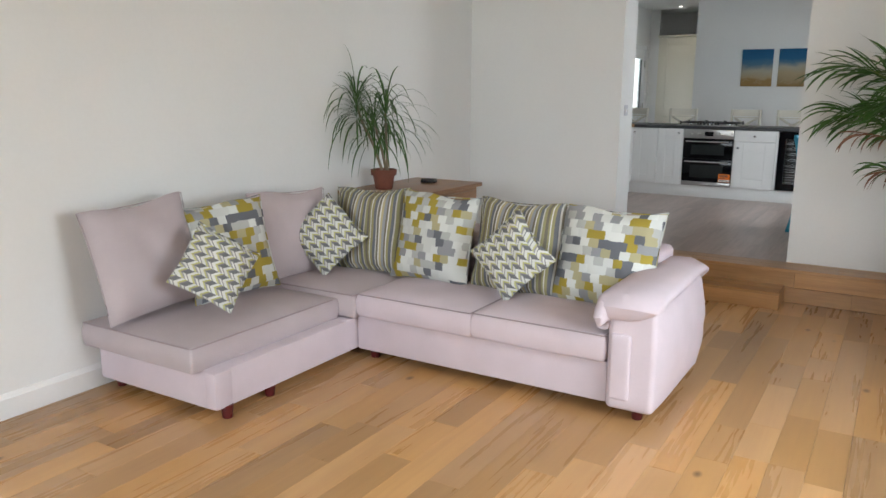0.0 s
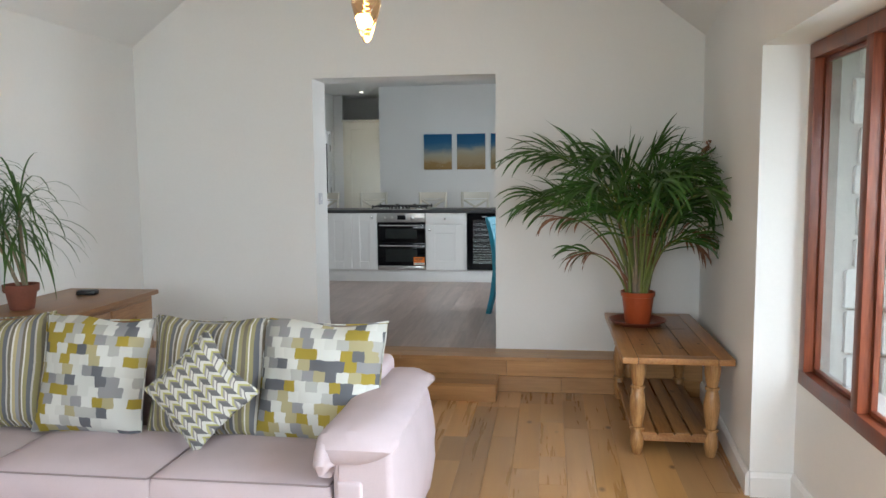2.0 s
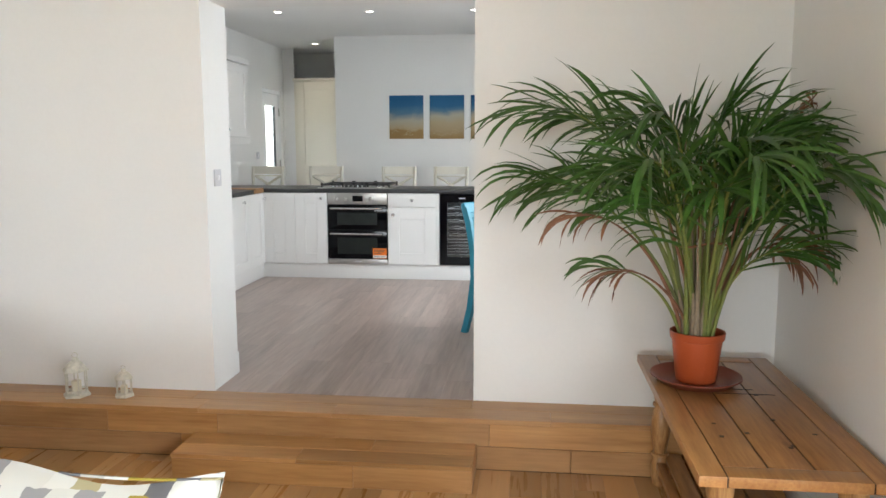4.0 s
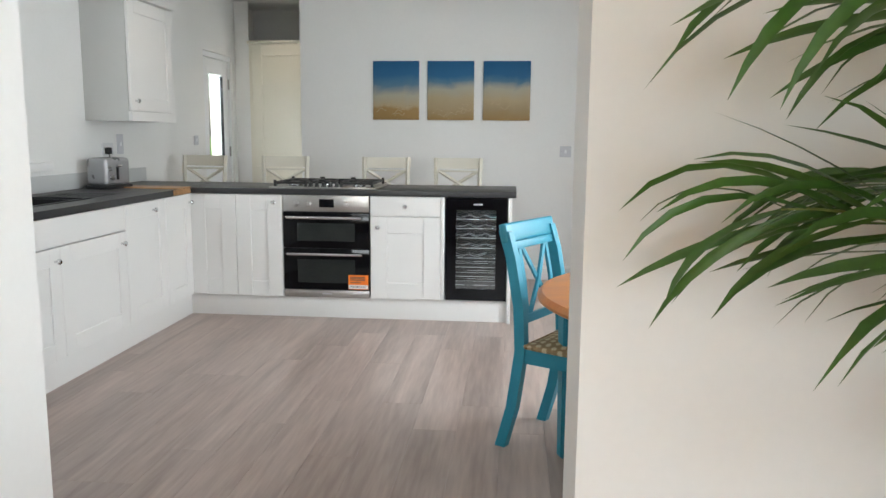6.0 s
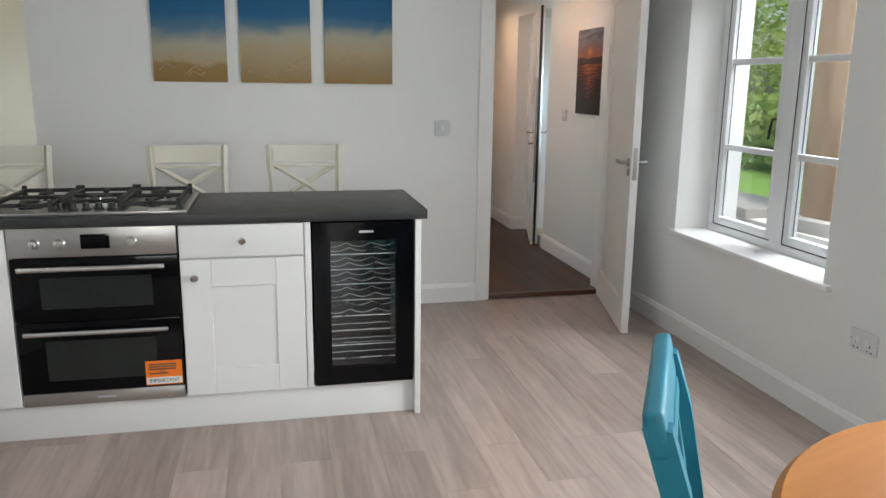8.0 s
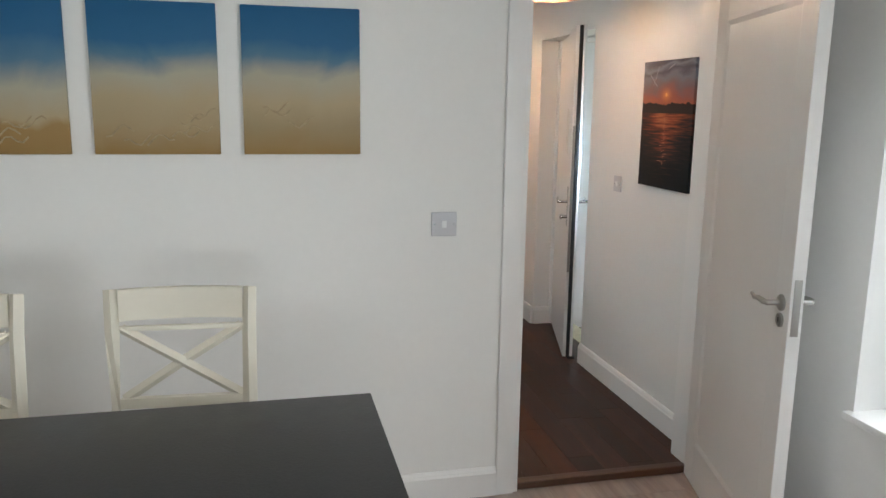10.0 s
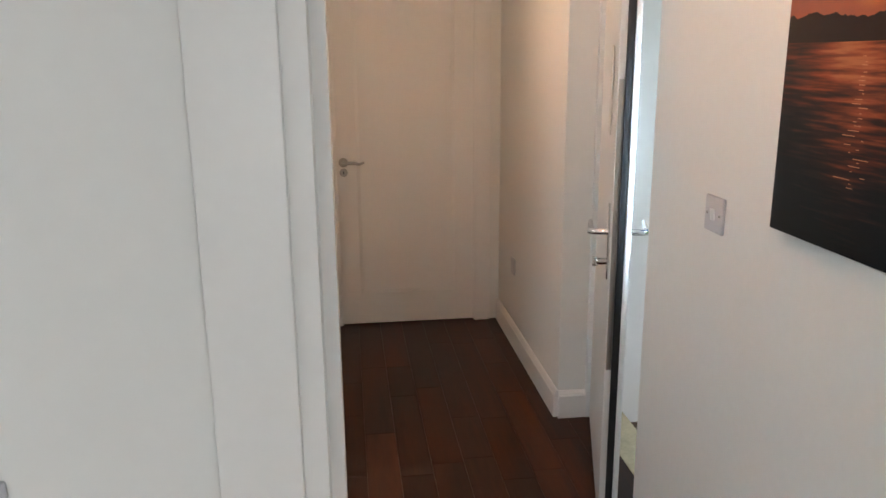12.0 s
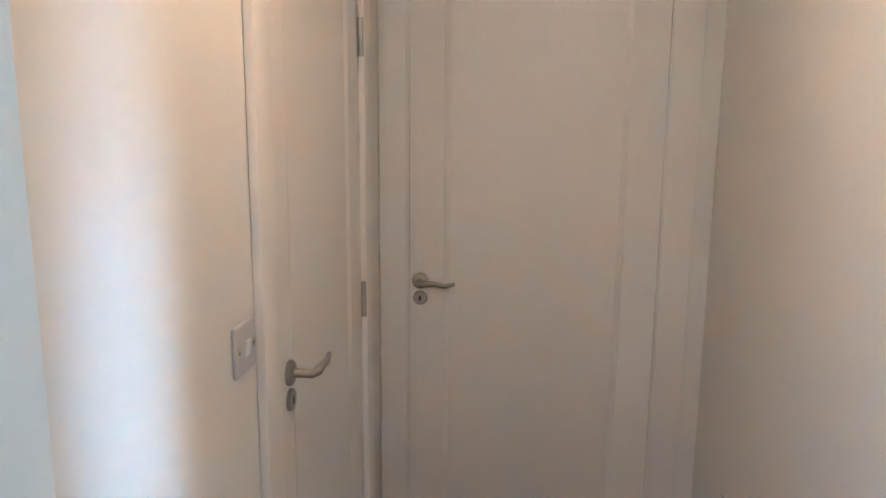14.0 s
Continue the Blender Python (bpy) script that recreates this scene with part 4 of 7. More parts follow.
def lantern(x, y, h, w, turn):
    ob = thing("candle_lantern", x, y, 0.002, turn, "small cream tin candle lantern on the oak ledge", "lantern", "lanterns on the ledge")
    part("base", moved(bm_lathe([(w * 0.62, 0), (w * 0.62, h * 0.05), (w * 0.52, h * 0.08)], 6), Matrix.Identity(4)), CREAMM, ob)
    for k in range(6):
        a = math.pi * k / 3
        part("post", moved(bm_box(-0.003, 0.003, -0.003, 0.003, h * 0.08, h * 0.58), Matrix.Translation((w * 0.48 * math.cos(a), w * 0.48 * math.sin(a), 0))), CREAMM, ob)
        part("lattice", moved(bm_box(-w * 0.22, w * 0.22, -0.0015, 0.0015, h * 0.10, h * 0.15), pose(w * 0.42 * math.cos(a + math.pi / 6), w * 0.42 * math.sin(a + math.pi / 6), 0, 0, 0, math.degrees(a + math.pi / 6) + 90)), CREAMM, ob)
    part("roof", moved(bm_lathe([(w * 0.60, 0), (w * 0.58, h * 0.03), (w * 0.30, h * 0.19), (w * 0.16, h * 0.22), (w * 0.16, h * 0.27), (w * 0.05, h * 0.31)], 6), Matrix.Translation((0, 0, h * 0.58))), CREAMM, ob)
    ring = [(w * 0.13 * math.cos(t), 0, h * 0.93 + w * 0.13 * math.sin(t)) for t in [i * math.pi / 6 for i in range(13)]]
    part("ring", bm_tube(ring, 0.0022, 5), CREAMM, ob)
    part("candle", moved(bm_lathe([(w * 0.22, 0), (w * 0.22, h * 0.26), (w * 0.18, h * 0.27)], 12), Matrix.Translation((0, 0, h * 0.08))), CANDLE, ob)


lantern(-2.56, 5.80, 0.24, 0.115, 12)
lantern(-2.30, 5.82, 0.17, 0.085, 5)

AMBER = glass("amber_bulb_glass", (1.0, 0.66, 0.36), 0.0)
FILA = glow("filament", (1.0, 0.42, 0.10), 24.0)
BRASS = mat("aged_brass", (0.35, 0.24, 0.10), 0.3, metal=1.0)
bulb = thing("hanging_bulb", -0.825, 3.5, 1.935, 0, "large teardrop amber filament bulb hanging on a cord", "lamp")
part("envelope", bm_lathe([(0.002, 0.0), (0.016, 0.008), (0.030, 0.045), (0.052, 0.115), (0.066, 0.165), (0.064, 0.195), (0.045, 0.225), (0.022, 0.245), (0.020, 0.27)], 28, cap=False), AMBER, bulb).visible_shadow = False
coil = [(0.016 * math.cos(t * 1.3) * (1 - 0.5 * abs(t / 20 - 0.5)), 0.016 * math.sin(t * 1.3), 0.03 + 0.16 * t / 40) for t in range(41)]
part("filament", bm_tube(coil, 0.0022, 5), FILA, bulb, "glowing spiral filament")
part("socket", moved(bm_lathe([(0.022, 0), (0.024, 0.01), (0.024, 0.06), (0.012, 0.075)], 20), Matrix.Translation((0, 0, 0.26))), BRASS, bulb)
part("cord", bm_tube([(0, 0, 0.33), (0, 0, 1.905)], 0.0035, 6), BLACK, bulb)
lamp("bulb_glow", "POINT", pose(-0.84, 3.5, 2.03), 5, (1.0, 0.55, 0.22), radius=0.04)

# mahogany window in the recess
WY0, WY1, WZ0, WZ1 = 1.02, 3.955, 0.33, 1.940
win = tagged(thing("window_lounge"), "red hardwood window with fixed panes in a deep recess", "window", kind="structure")
FX0, FX1 = 1.178, 1.262
part("window_frame", bm_box(FX0, FX1, WY0, WY1, WZ0, WZ0 + 0.07, 0.006), MAHOG, win)
part("window_frame", bm_box(FX0, FX1, WY0, WY1, WZ1 - 0.07, WZ1, 0.006), MAHOG, win)
MUL = [WY0 + 0.035, 1.75, 2.55, 3.28, WY1 - 0.035]
for y in MUL:
    part("window_frame", bm_box(FX0 + 0.001, FX1 - 0.001, y - 0.035, y + 0.035, WZ0 + 0.07, WZ1 - 0.07, 0.006), MAHOG, win)
for ya, yb in zip(MUL, MUL[1:]):
    y0, y1, z0, z1 = ya + 0.035, yb - 0.035, WZ0 + 0.07, WZ1 - 0.07
    for r in ((y0, y0 + 0.022, z0, z1), (y1 - 0.022, y1, z0, z1), (y0 + 0.022, y1 - 0.022, z0, z0 + 0.022), (y0 + 0.022, y1 - 0.022, z1 - 0.022, z1)):
        part("glazing_bead", bm_box(FX0 + 0.045, FX1 - 0.012, *r, 0.003), MAHOG, win)
    part("pane", bm_box(FX0 + 0.060, FX0 + 0.066, y0 + 0.01, y1 - 0.01, z0 + 0.01, z1 - 0.01), GLASS, win).visible_shadow = False

# ---- kitchen materials ----
CAB = mat("ivory_cabinet_paint", (0.76, 0.75, 0.735), 0.42, vary=0.015, scale=3, grain=90, bump=0.02)
CARC = mat("grey_cabinet_side", (0.55, 0.55, 0.53), 0.5, vary=0.02)
TOPM = mat("black_slate_laminate", (0.022, 0.022, 0.024), 0.38, vary=0.35, scale=18, grain=160, bump=0.10)
CHROME = mat("polished_chrome", (0.72, 0.72, 0.73), 0.12, metal=1.0, vary=0.03, bump=0)
STEEL = mat("brushed_steel", (0.42, 0.405, 0.39), 0.32, metal=1.0, vary=0.05, scale=3, grain=300, stretch=(0.02, 1, 1), bump=0.04)
BGLASS = mat("black_glass", (0.003, 0.003, 0.004), 0.05, vary=0.1, bump=0, spec=0.14)
SMOKE = glass("smoked_glass", (0.80, 0.85, 0.86))
IRON = mat("cast_iron", (0.012, 0.012, 0.012), 0.55, vary=0.2, grain=200, bump=0.2)
WIRE = mat("bright_wire", (0.85, 0.86, 0.88), 0.28, metal=1.0, bump=0)
ORANGE = mat("orange_label", (0.86, 0.19, 0.008), 0.5, vary=0.03)
PAPER = mat("white_paper", (0.78, 0.77, 0.74), 0.6, vary=0.03)
PRINT = mat("dark_print", (0.10, 0.07, 0.05), 0.6)
PLATE = mat("grey_white_plastic", (0.56, 0.56, 0.59), 0.35, vary=0.02, bump=0)
SOCKETW = mat("white_plastic", (0.69, 0.69, 0.70), 0.35, vary=0.02, bump=0)
BUTCHER = wood("butcher_block", (0.30, 0.15, 0.06), (0.50, 0.28, 0.13), 0.4, ring=20, axis="x", knots=False, island=0.05)
PUTTY = mat("putty_painted_wood", (0.62, 0.59, 0.51), 0.45, vary=0.03, scale=5, grain=70, bump=0.04)
TEAL = mat("teal_painted_wood", (0.018, 0.235, 0.335), 0.42, vary=0.06, scale=6, grain=60, bump=0.06)
TTOP = wood("round_table_oak", (0.40, 0.135, 0.030), (0.56, 0.225, 0.060), 0.36, ring=6, axis="x", knots=False, island=0.02, fine=0.25)


def dots():
    g = Graph("dotted_seat_fabric", 0.85)
    row = g.f("FLOOR", g.f("DIVIDE", g.y, 0.034))
    fx = g.f("SUBTRACT", g.f("FRACT", g.f("ADD", g.f("DIVIDE", g.x, 0.04), g.f("MULTIPLY", row, 0.5))), 0.5)
    fy = g.f("SUBTRACT", g.f("FRACT", g.f("DIVIDE", g.y, 0.034)), 0.5)
    d = g.f("SQRT", g.f("ADD", g.f("MULTIPLY", fx, fx), g.f("MULTIPLY", fy, fy)))
    return g.done(g.pick(d, [(0, (0.52, 0.44, 0.30)), (0.30, (0.30, 0.215, 0.12)), (0.42, (0.25, 0.18, 0.10))]))


DOTS = dots()


def shaker(name, w, h, parent, m, material=CAB, rail=0.085, label=""):
    """A shaker door in the local x-z plane facing -y, lower corner at the origin; m places it."""
    bm = bmesh.new()
    for r in ((0, rail, 0, h), (w - rail, w, 0, h), (rail, w - rail, 0, rail), (rail, w - rail, h - rail, h)):
        bm_box(r[0], r[1], -0.020, 0, r[2], r[3], 0.0025, 1, into=bm)
    ob = part(name, moved(bm, m), material, parent, label, smooth=False)
    part("door_panel", moved(bm_box(rail - 0.002, w - rail + 0.002, -0.011, -0.002, rail - 0.002, h - rail + 0.002), m), material, ob, smooth=False)
    return ob


def knob(parent, m):
    part("knob", moved(bm_lathe([(0.007, 0), (0.006, 0.012), (0.009, 0.016), (0.0155, 0.020), (0.0155, 0.028), (0.010, 0.034)], 16), m @ pose(0, 0, 0, 90, 0, 0)), CHROME, parent, "round chrome knob")


PY = 9.555                     # face of the peninsula doors
# corner pair of doors
u = thing("base_cabinet", 0, 0, 0, 0, "ivory shaker base cabinet with two doors", "cabinet", "base cabinets")
part("carcass", bm_box(-2.84, -2.168, PY + 0.002, 10.12, 0.15, 0.868), CAB, u)
for x0, x1, k in ((-2.828, -2.502, 0), (-2.498, -2.170, 1)):
    d = shaker("door", x1 - x0, 0.715, u, Matrix.Translation((x0, PY, 0.152)), rail=0.105)
    if k:
        knob(d, Matrix.Translation((x1 - 0.055, PY - 0.020, 0.815)))
# drawer over a door
u = thing("drawer_cabinet", 0, 0, 0, 0, "ivory shaker base cabinet with drawer and door", "cabinet", "base cabinets")
part("carcass", bm_box(-1.550, -1.045, PY + 0.002, 10.12, 0.15, 0.868), CAB, u)
d = part("drawer", bm_box(-1.546, -1.062, PY - 0.020, PY, 0.735, 0.866, 0.003), CAB, u)
knob(d, Matrix.Translation((-1.304, PY - 0.020, 0.80)))
d = shaker("door", 0.484, 0.575, u, Matrix.Translation((-1.546, PY, 0.152)), rail=0.115)
knob(d, Matrix.Translation((-1.492, PY - 0.020, 0.655)))
part("filler_strip", bm_box(-1.058, -1.032, PY - 0.016, PY + 0.03, 0.152, 0.866, 0.002), CAB, u)

# double oven
ov = thing("double_oven", 0, 0, 0, 0, "built-under steel and black glass double oven", "oven")
OX0, OX1 = -2.163, -1.555
part("body", bm_box(OX0 + 0.004, OX1 - 0.004, PY + 0.004, 10.08, 0.155, 0.865), BLACK, ov)
part("control_panel", bm_box(OX0, OX1, PY - 0.018, PY + 0.003, 0.755, 0.868, 0.003), STEEL, ov, "brushed steel control panel")
part("display", bm_box(-1.905, -1.800, PY - 0.0205, PY - 0.0175, 0.785, 0.842, 0.001), BGLASS, ov)
for x in (-2.07, -1.98, -1.72):
    k = part("dial", moved(bm_lathe([(0.022, 0), (0.022, 0.004), (0.017, 0.008), (0.016, 0.022), (0.013, 0.024)], 20), pose(x, PY - 0.018, 0.808, 90)), STEEL, ov)
    part("grip", bm_box(x - 0.004, x + 0.004, PY - 0.050, PY - 0.040, 0.793, 0.823, 0.002), STEEL, k)
for z0, z1 in ((0.500, 0.750), (0.205, 0.495)):
    d = part("oven_door", bm_box(OX0, OX1, PY - 0.020, PY + 0.002, z0, z1, 0.003), BGLASS, ov, "black glass oven door")
    part("window", bm_box(OX0 + 0.10, OX1 - 0.10, PY - 0.0215, PY - 0.0195, z0 + 0.05, z1 - 0.075), mat("oven_window", (0.020, 0.023, 0.022), 0.08, vary=0.15, bump=0, spec=0.3), d)
    part("handle", bm_tube([(OX0 + 0.035, PY - 0.055, z1 - 0.035), (OX1 - 0.045, PY - 0.055, z1 - 0.035)], 0.0105, 12), CHROME, d, "chrome bar handle")
    for x in (OX0 + 0.06, OX1 - 0.07):
        part("bracket", bm_box(x - 0.008, x + 0.008, PY - 0.052, PY - 0.018, z1 - 0.042, z1 - 0.028, 0.002), CHROME, d)
part("base_trim", bm_box(OX0, OX1, PY - 0.018, PY + 0.002, 0.150, 0.202, 0.003), STEEL, ov)
part("maker_mark", bm_box(-1.892, -1.822, PY - 0.0192, PY - 0.0175, 0.172, 0.180), PLATE, ov)
st = part("sticker", bm_box(-1.703, -1.562, PY - 0.0222, PY - 0.0202, 0.213, 0.315), ORANGE, ov, "orange and white paper sticker")
part("sticker_band", bm_box(-1.701, -1.564, PY - 0.0232, PY - 0.0218, 0.217, 0.245), PAPER, st)
for z in (0.300, 0.290, 0.280, 0.262):
    part("print_line", bm_box(-1.690, -1.585 - (z == 0.262) * 0.03, PY - 0.0232, PY - 0.0218, z - 0.003, z + 0.003), PRINT, st)


def writing(parent, name, text, size, m, material):
    cu = bpy.data.curves.new(name, "FONT")
    cu.body, cu.size, cu.extrude, cu.align_x, cu.align_y = text, size, 0.0004, "CENTER", "CENTER"
    tmp = bpy.data.objects.new(name, cu)
    scene.collection.objects.link(tmp)
    me = bpy.data.meshes.new_from_object(tmp.evaluated_get(bpy.context.evaluated_depsgraph_get()))
    bpy.data.objects.remove(tmp)
    me.materials.append(material)
    ob = new(name, me)
    ob.parent = parent
    ob.matrix_basis = m
    return ob


writing(st, "sticker_word", "IMPORTANT", 0.021, pose(-1.6325, PY - 0.0240, 0.231, 90), BLACK)
writing(st, "sticker_number", "10", 0.024, pose(-1.640, PY - 0.0230, 0.2705, 90), PRINT)

# wine cooler
wc = thing("wine_cooler", 0, 0, 0, 0, "black glass-door wine cooler with wire racks", "wine cooler")
WX0, WX1 = -1.024, -0.606
wcb = bmesh.new()
for r in ((WX0 + 0.004, WX0 + 0.025, PY + 0.02, 10.06, 0.16, 0.86), (WX1 - 0.025, WX1 - 0.004, PY + 0.02, 10.06, 0.16, 0.86), (WX0 + 0.025, WX1 - 0.025, PY + 0.02, 10.06, 0.16, 0.20), (WX0 + 0.025, WX1 - 0.025, PY + 0.02, 10.06, 0.83, 0.86), (WX0 + 0.025, WX1 - 0.025, 10.03, 10.06, 0.20, 0.83)):
    bm_box(*r, into=wcb)
part("body", wcb, BLACK, wc, smooth=False)
door = bmesh.new()
for r in ((WX0, WX0 + 0.07, 0.158, 0.862), (WX1 - 0.075, WX1, 0.158, 0.862), (WX0 + 0.07, WX1 - 0.075, 0.158, 0.235), (WX0 + 0.07, WX1 - 0.075, 0.785, 0.862)):
    bm_box(r[0], r[1], PY - 0.022, PY + 0.012, r[2], r[3], into=door)
dr = part("door", door, BGLASS, wc, "black framed glass door", smooth=False)
part("pane", bm_box(WX0 + 0.068, WX1 - 0.073, PY - 0.016, PY - 0.010, 0.233, 0.787), SMOKE, dr).visible_shadow = False
part("maker_mark", bm_box(-0.835, -0.775, PY - 0.0232, PY - 0.0215, 0.818, 0.827), PLATE, dr)
for i, z in enumerate((0.745, 0.68, 0.615, 0.545, 0.475, 0.41, 0.345, 0.285)):
    sh = part("rack", bm_box(WX0 + 0.04, WX1 - 0.04, PY + 0.030, PY + 0.034, z - 0.030, z - 0.0265), WIRE, wc, "bright wire bottle rack")
    for j in range(2):
        y = PY + 0.04 + j * 0.15
        amp = 0.017 if i < 5 else 0.002
        pts = [(WX0 + 0.04 + k * (WX1 - WX0 - 0.08) / 32, y, z - amp * abs(math.sin(math.pi * k / 10.667)) - 0.012 * j) for k in range(33)]
        part("wire", bm_tube(pts, 0.0014, 6), WIRE, sh)
part("cool_light", bm_box(-0.72, -0.69, PY + 0.10, PY + 0.28, 0.823, 0.829), glow("cooler_led", (0.25, 0.75, 0.95), 4.0), wc, "dim blue cabinet light")
tagged(part("end_panel", bm_box(-0.600, -0.575, PY - 0.03, 10.13, 0.0, 0.868, 0.002), CAB, None), "ivory panel closing the end of the peninsula", "panel")
tagged(part("plinth", bm_box(-2.86, -0.601, PY + 0.012, PY + 0.03, 0.0, 0.149, 0.002), CAB, None), "ivory plinth under the peninsula cabinets", "plinth")
tagged(part("peninsula_panel", bm_box(-2.84, -0.601, 10.125, 10.143, 0.0, 0.868, 0.002), CAB, None), "ivory panel behind the peninsula cabinets", "panel")

# worktops
wt = thing("worktop", 0, 0, 0, 0, "black slate-look worktop with a square edge", "worktop")
part("peninsula_top", bm_box(-2.86, -0.548, PY - 0.028, 10.15, 0.870, 0.910, 0.003), TOPM, wt)
part("run_top", boxes((KX0 + 0.002, -3.36, 6.40, 9.40, 0.870, 0.910), (-2.98, -2.815, 6.40, 9.40, 0.870, 0.910), (-3.36, -2.98, 6.40, 7.55, 0.870, 0.910), (-3.36, -2.98, 8.52, 9.40, 0.870, 0.910), (KX0 + 0.002, -2.862, 9.40, 10.15, 0.870, 0.910)), TOPM, wt, smooth=False)
part("upstand", bm_box(KX0 + 0.001, KX0 + 0.019, 6.4, 10.20, 0.911, 1.015, 0.002), mat("pale_grey_upstand", (0.55, 0.56, 0.56), 0.4, vary=0.03), wt, "pale grey upstand along the wall")
for i in range(6):
    part("drainer_groove", bm_box(-3.34, -2.99, 8.60 + i * 0.055, 8.608 + i * 0.055, 0.9102, 0.9125, 0.0005), TOPM, wt)
sk = thing("sink", 0, 0, 0, 0, "black inset sink bowl in the worktop", "sink")
part("bowl", boxes((-3.36, -2.98, 7.55, 8.52, 0.72, 0.735), (-3.36, -3.345, 7.55, 8.52, 0.735, 0.905), (-2.995, -2.98, 7.55, 8.52, 0.735, 0.905), (-3.345, -2.995, 7.55, 7.565, 0.735, 0.905), (-3.345, -2.995, 8.505, 8.52, 0.735, 0.905)), BLACK, sk, smooth=False)
part("rim", boxes((-3.37, -3.352, 7.54, 8.53, 0.9105, 0.916), (-2.988, -2.97, 7.54, 8.53, 0.9105, 0.916), (-3.352, -2.988, 7.54, 7.558, 0.9105, 0.916), (-3.352, -2.988, 8.512, 8.53, 0.9105, 0.916)), BLACK, sk, smooth=False)
cb = thing("chopping_board", 0, 0, 0, 0, "wooden butcher block board let into the corner", "chopping board")
part("board", bm_prism([(-2.813, 9.30), (-2.81, 9.515), (-3.22, 9.53), (-3.26, 9.36), (-3.0, 9.33)][::1], 0.911, 0.918), BUTCHER, cb, smooth=False)
part("edge_strip", bm_box(-2.8145, -2.8115, 9.25, 9.515, 0.872, 0.909, 0.001), BUTCHER, cb)

# gas hob
hob = thing("gas_hob", 0, 0, 0, 0, "steel gas hob with black cast iron pan supports", "hob")
HX0, HX1, HY0, HY1 = -2.27, -1.51, 9.57, 10.09
part("plate", bm_box(HX0, HX1, HY0, HY1, 0.910, 0.922, 0.004), STEEL, hob)
burners = [(-2.12, 9.95, 0.035), (-2.12, 9.72, 0.045), (-1.89, 9.86, 0.055), (-1.66, 9.95, 0.045), (-1.66, 9.72, 0.035)]
for x, y, r in burners:
    b = part("burner", moved(bm_lathe([(r + 0.012, 0), (r + 0.010, 0.008), (r, 0.010), (r, 0.018), (r - 0.004, 0.022)], 24), Matrix.Translation((x, y, 0.922))), CHROME, hob)
    part("burner_cap", moved(bm_lathe([(r * 0.85, 0), (r * 0.85, 0.006), (r * 0.7, 0.009)], 24), Matrix.Translation((x, y, 0.944))), IRON, b)
for x0, x1 in ((-2.24, -2.01), (-2.005, -1.775), (-1.77, -1.54)):
    gr = bmesh.new()
    y0, y1, z = HY0 + (0.03 if x0 != -2.005 else 0.12), HY1 - 0.03, 0.955
    for r in ((x0, x1, y0, y0 + 0.018), (x0, x1, y1 - 0.018, y1), (x0, x0 + 0.018, y0, y1), (x1 - 0.018, x1, y0, y1), (x0, x1, (y0 + y1) / 2 - 0.008, (y0 + y1) / 2 + 0.008), ((x0 + x1) / 2 - 0.008, (x0 + x1) / 2 + 0.008, y0, y0 + 0.09), ((x0 + x1) / 2 - 0.008, (x0 + x1) / 2 + 0.008, y1 - 0.09, y1)):
        bm_box(*r, z - 0.016, z, 0.002, 1, into=gr)
    for x in (x0 + 0.006, x1 - 0.006):
        for y in (y0 + 0.006, y1 - 0.006):
            bm_box(x - 0.009, x + 0.009, y - 0.009, y + 0.009, 0.921, z + 0.012, 0.002, 1, into=gr)
    part("pan_support", gr, IRON, hob, "black cast iron pan support", smooth=False)
for i in range(5):
    part("control_knob", moved(bm_lathe([(0.018, 0), (0.018, 0.006), (0.013, 0.010), (0.012, 0.030)], 16), Matrix.Translation((-1.985 + i * 0.047, HY0 + 0.045, 0.922))), BLACK, hob)
part("label", bm_box(-1.66, -1.585, HY0 + 0.015, HY0 + 0.06, 0.9222, 0.9235), PAPER, hob, "white paper label on the steel")
part("label", bm_box(-1.58, -1.53, HY0 + 0.015, HY0 + 0.06, 0.9222, 0.9235), PRINT, hob, "printed data label on the steel")

# run of cabinets along the left wall
DX = -2.842


def run_door(parent, y0, y1, z0, z1, rail=0.09):
    return shaker("door", y1 - y0, z1 - z0, parent, pose(DX, y0, z0, 0, 0, 90), rail=rail)


run = [(6.42, 7.30), (7.30, 8.62), (8.62, 9.14), (9.14, 9.535)]
for i, (y0, y1) in enumerate(run):
    u = thing("base_cabinet" if i != 1 else "sink_cabinet", 0, 0, 0, 0, "ivory shaker base cabinet under the worktop", "cabinet", "base cabinets")
    part("carcass", bm_box(KX0 + 0.03, DX - 0.002, y0 + 0.001, y1 - 0.001, 0.15, 0.715 if i == 1 else 0.868), CAB, u)
    if i == 1:
        part("false_drawer", bm_box(DX, DX + 0.02, y0 + 0.003, y1 - 0.003, 0.722, 0.866, 0.003), CAB, u)
        for ya, yb, ky in ((y0 + 0.003, (y0 + y1) / 2 - 0.002, 0), ((y0 + y1) / 2 + 0.002, y1 - 0.003, y1 - 0.06)):
            d = run_door(u, ya, yb, 0.152, 0.716)
            knob(d, pose(DX + 0.02, (ky or yb - 0.05), 0.650, 0, 0, 90))
    else:
        d = run_door(u, y0 + 0.003, y1 - 0.003, 0.152, 0.866)
        knob(d, pose(DX + 0.02, (8.96, 0, 8.96, 9.50)[i] if i else 7.2, 0.807, 0, 0, 90))
tagged(part("plinth", bm_box(DX - 0.035, DX - 0.012, 6.42, 9.565, 0.0, 0.149, 0.002), CAB, None), "ivory plinth under the run of cabinets", "plinth")
tagged(part("corner_post", bm_box(DX - 0.02, DX + 0.012, 9.537, PY + 0.02, 0.15, 0.868, 0.002), CARC, None), "grey corner post between the cabinets", "post")

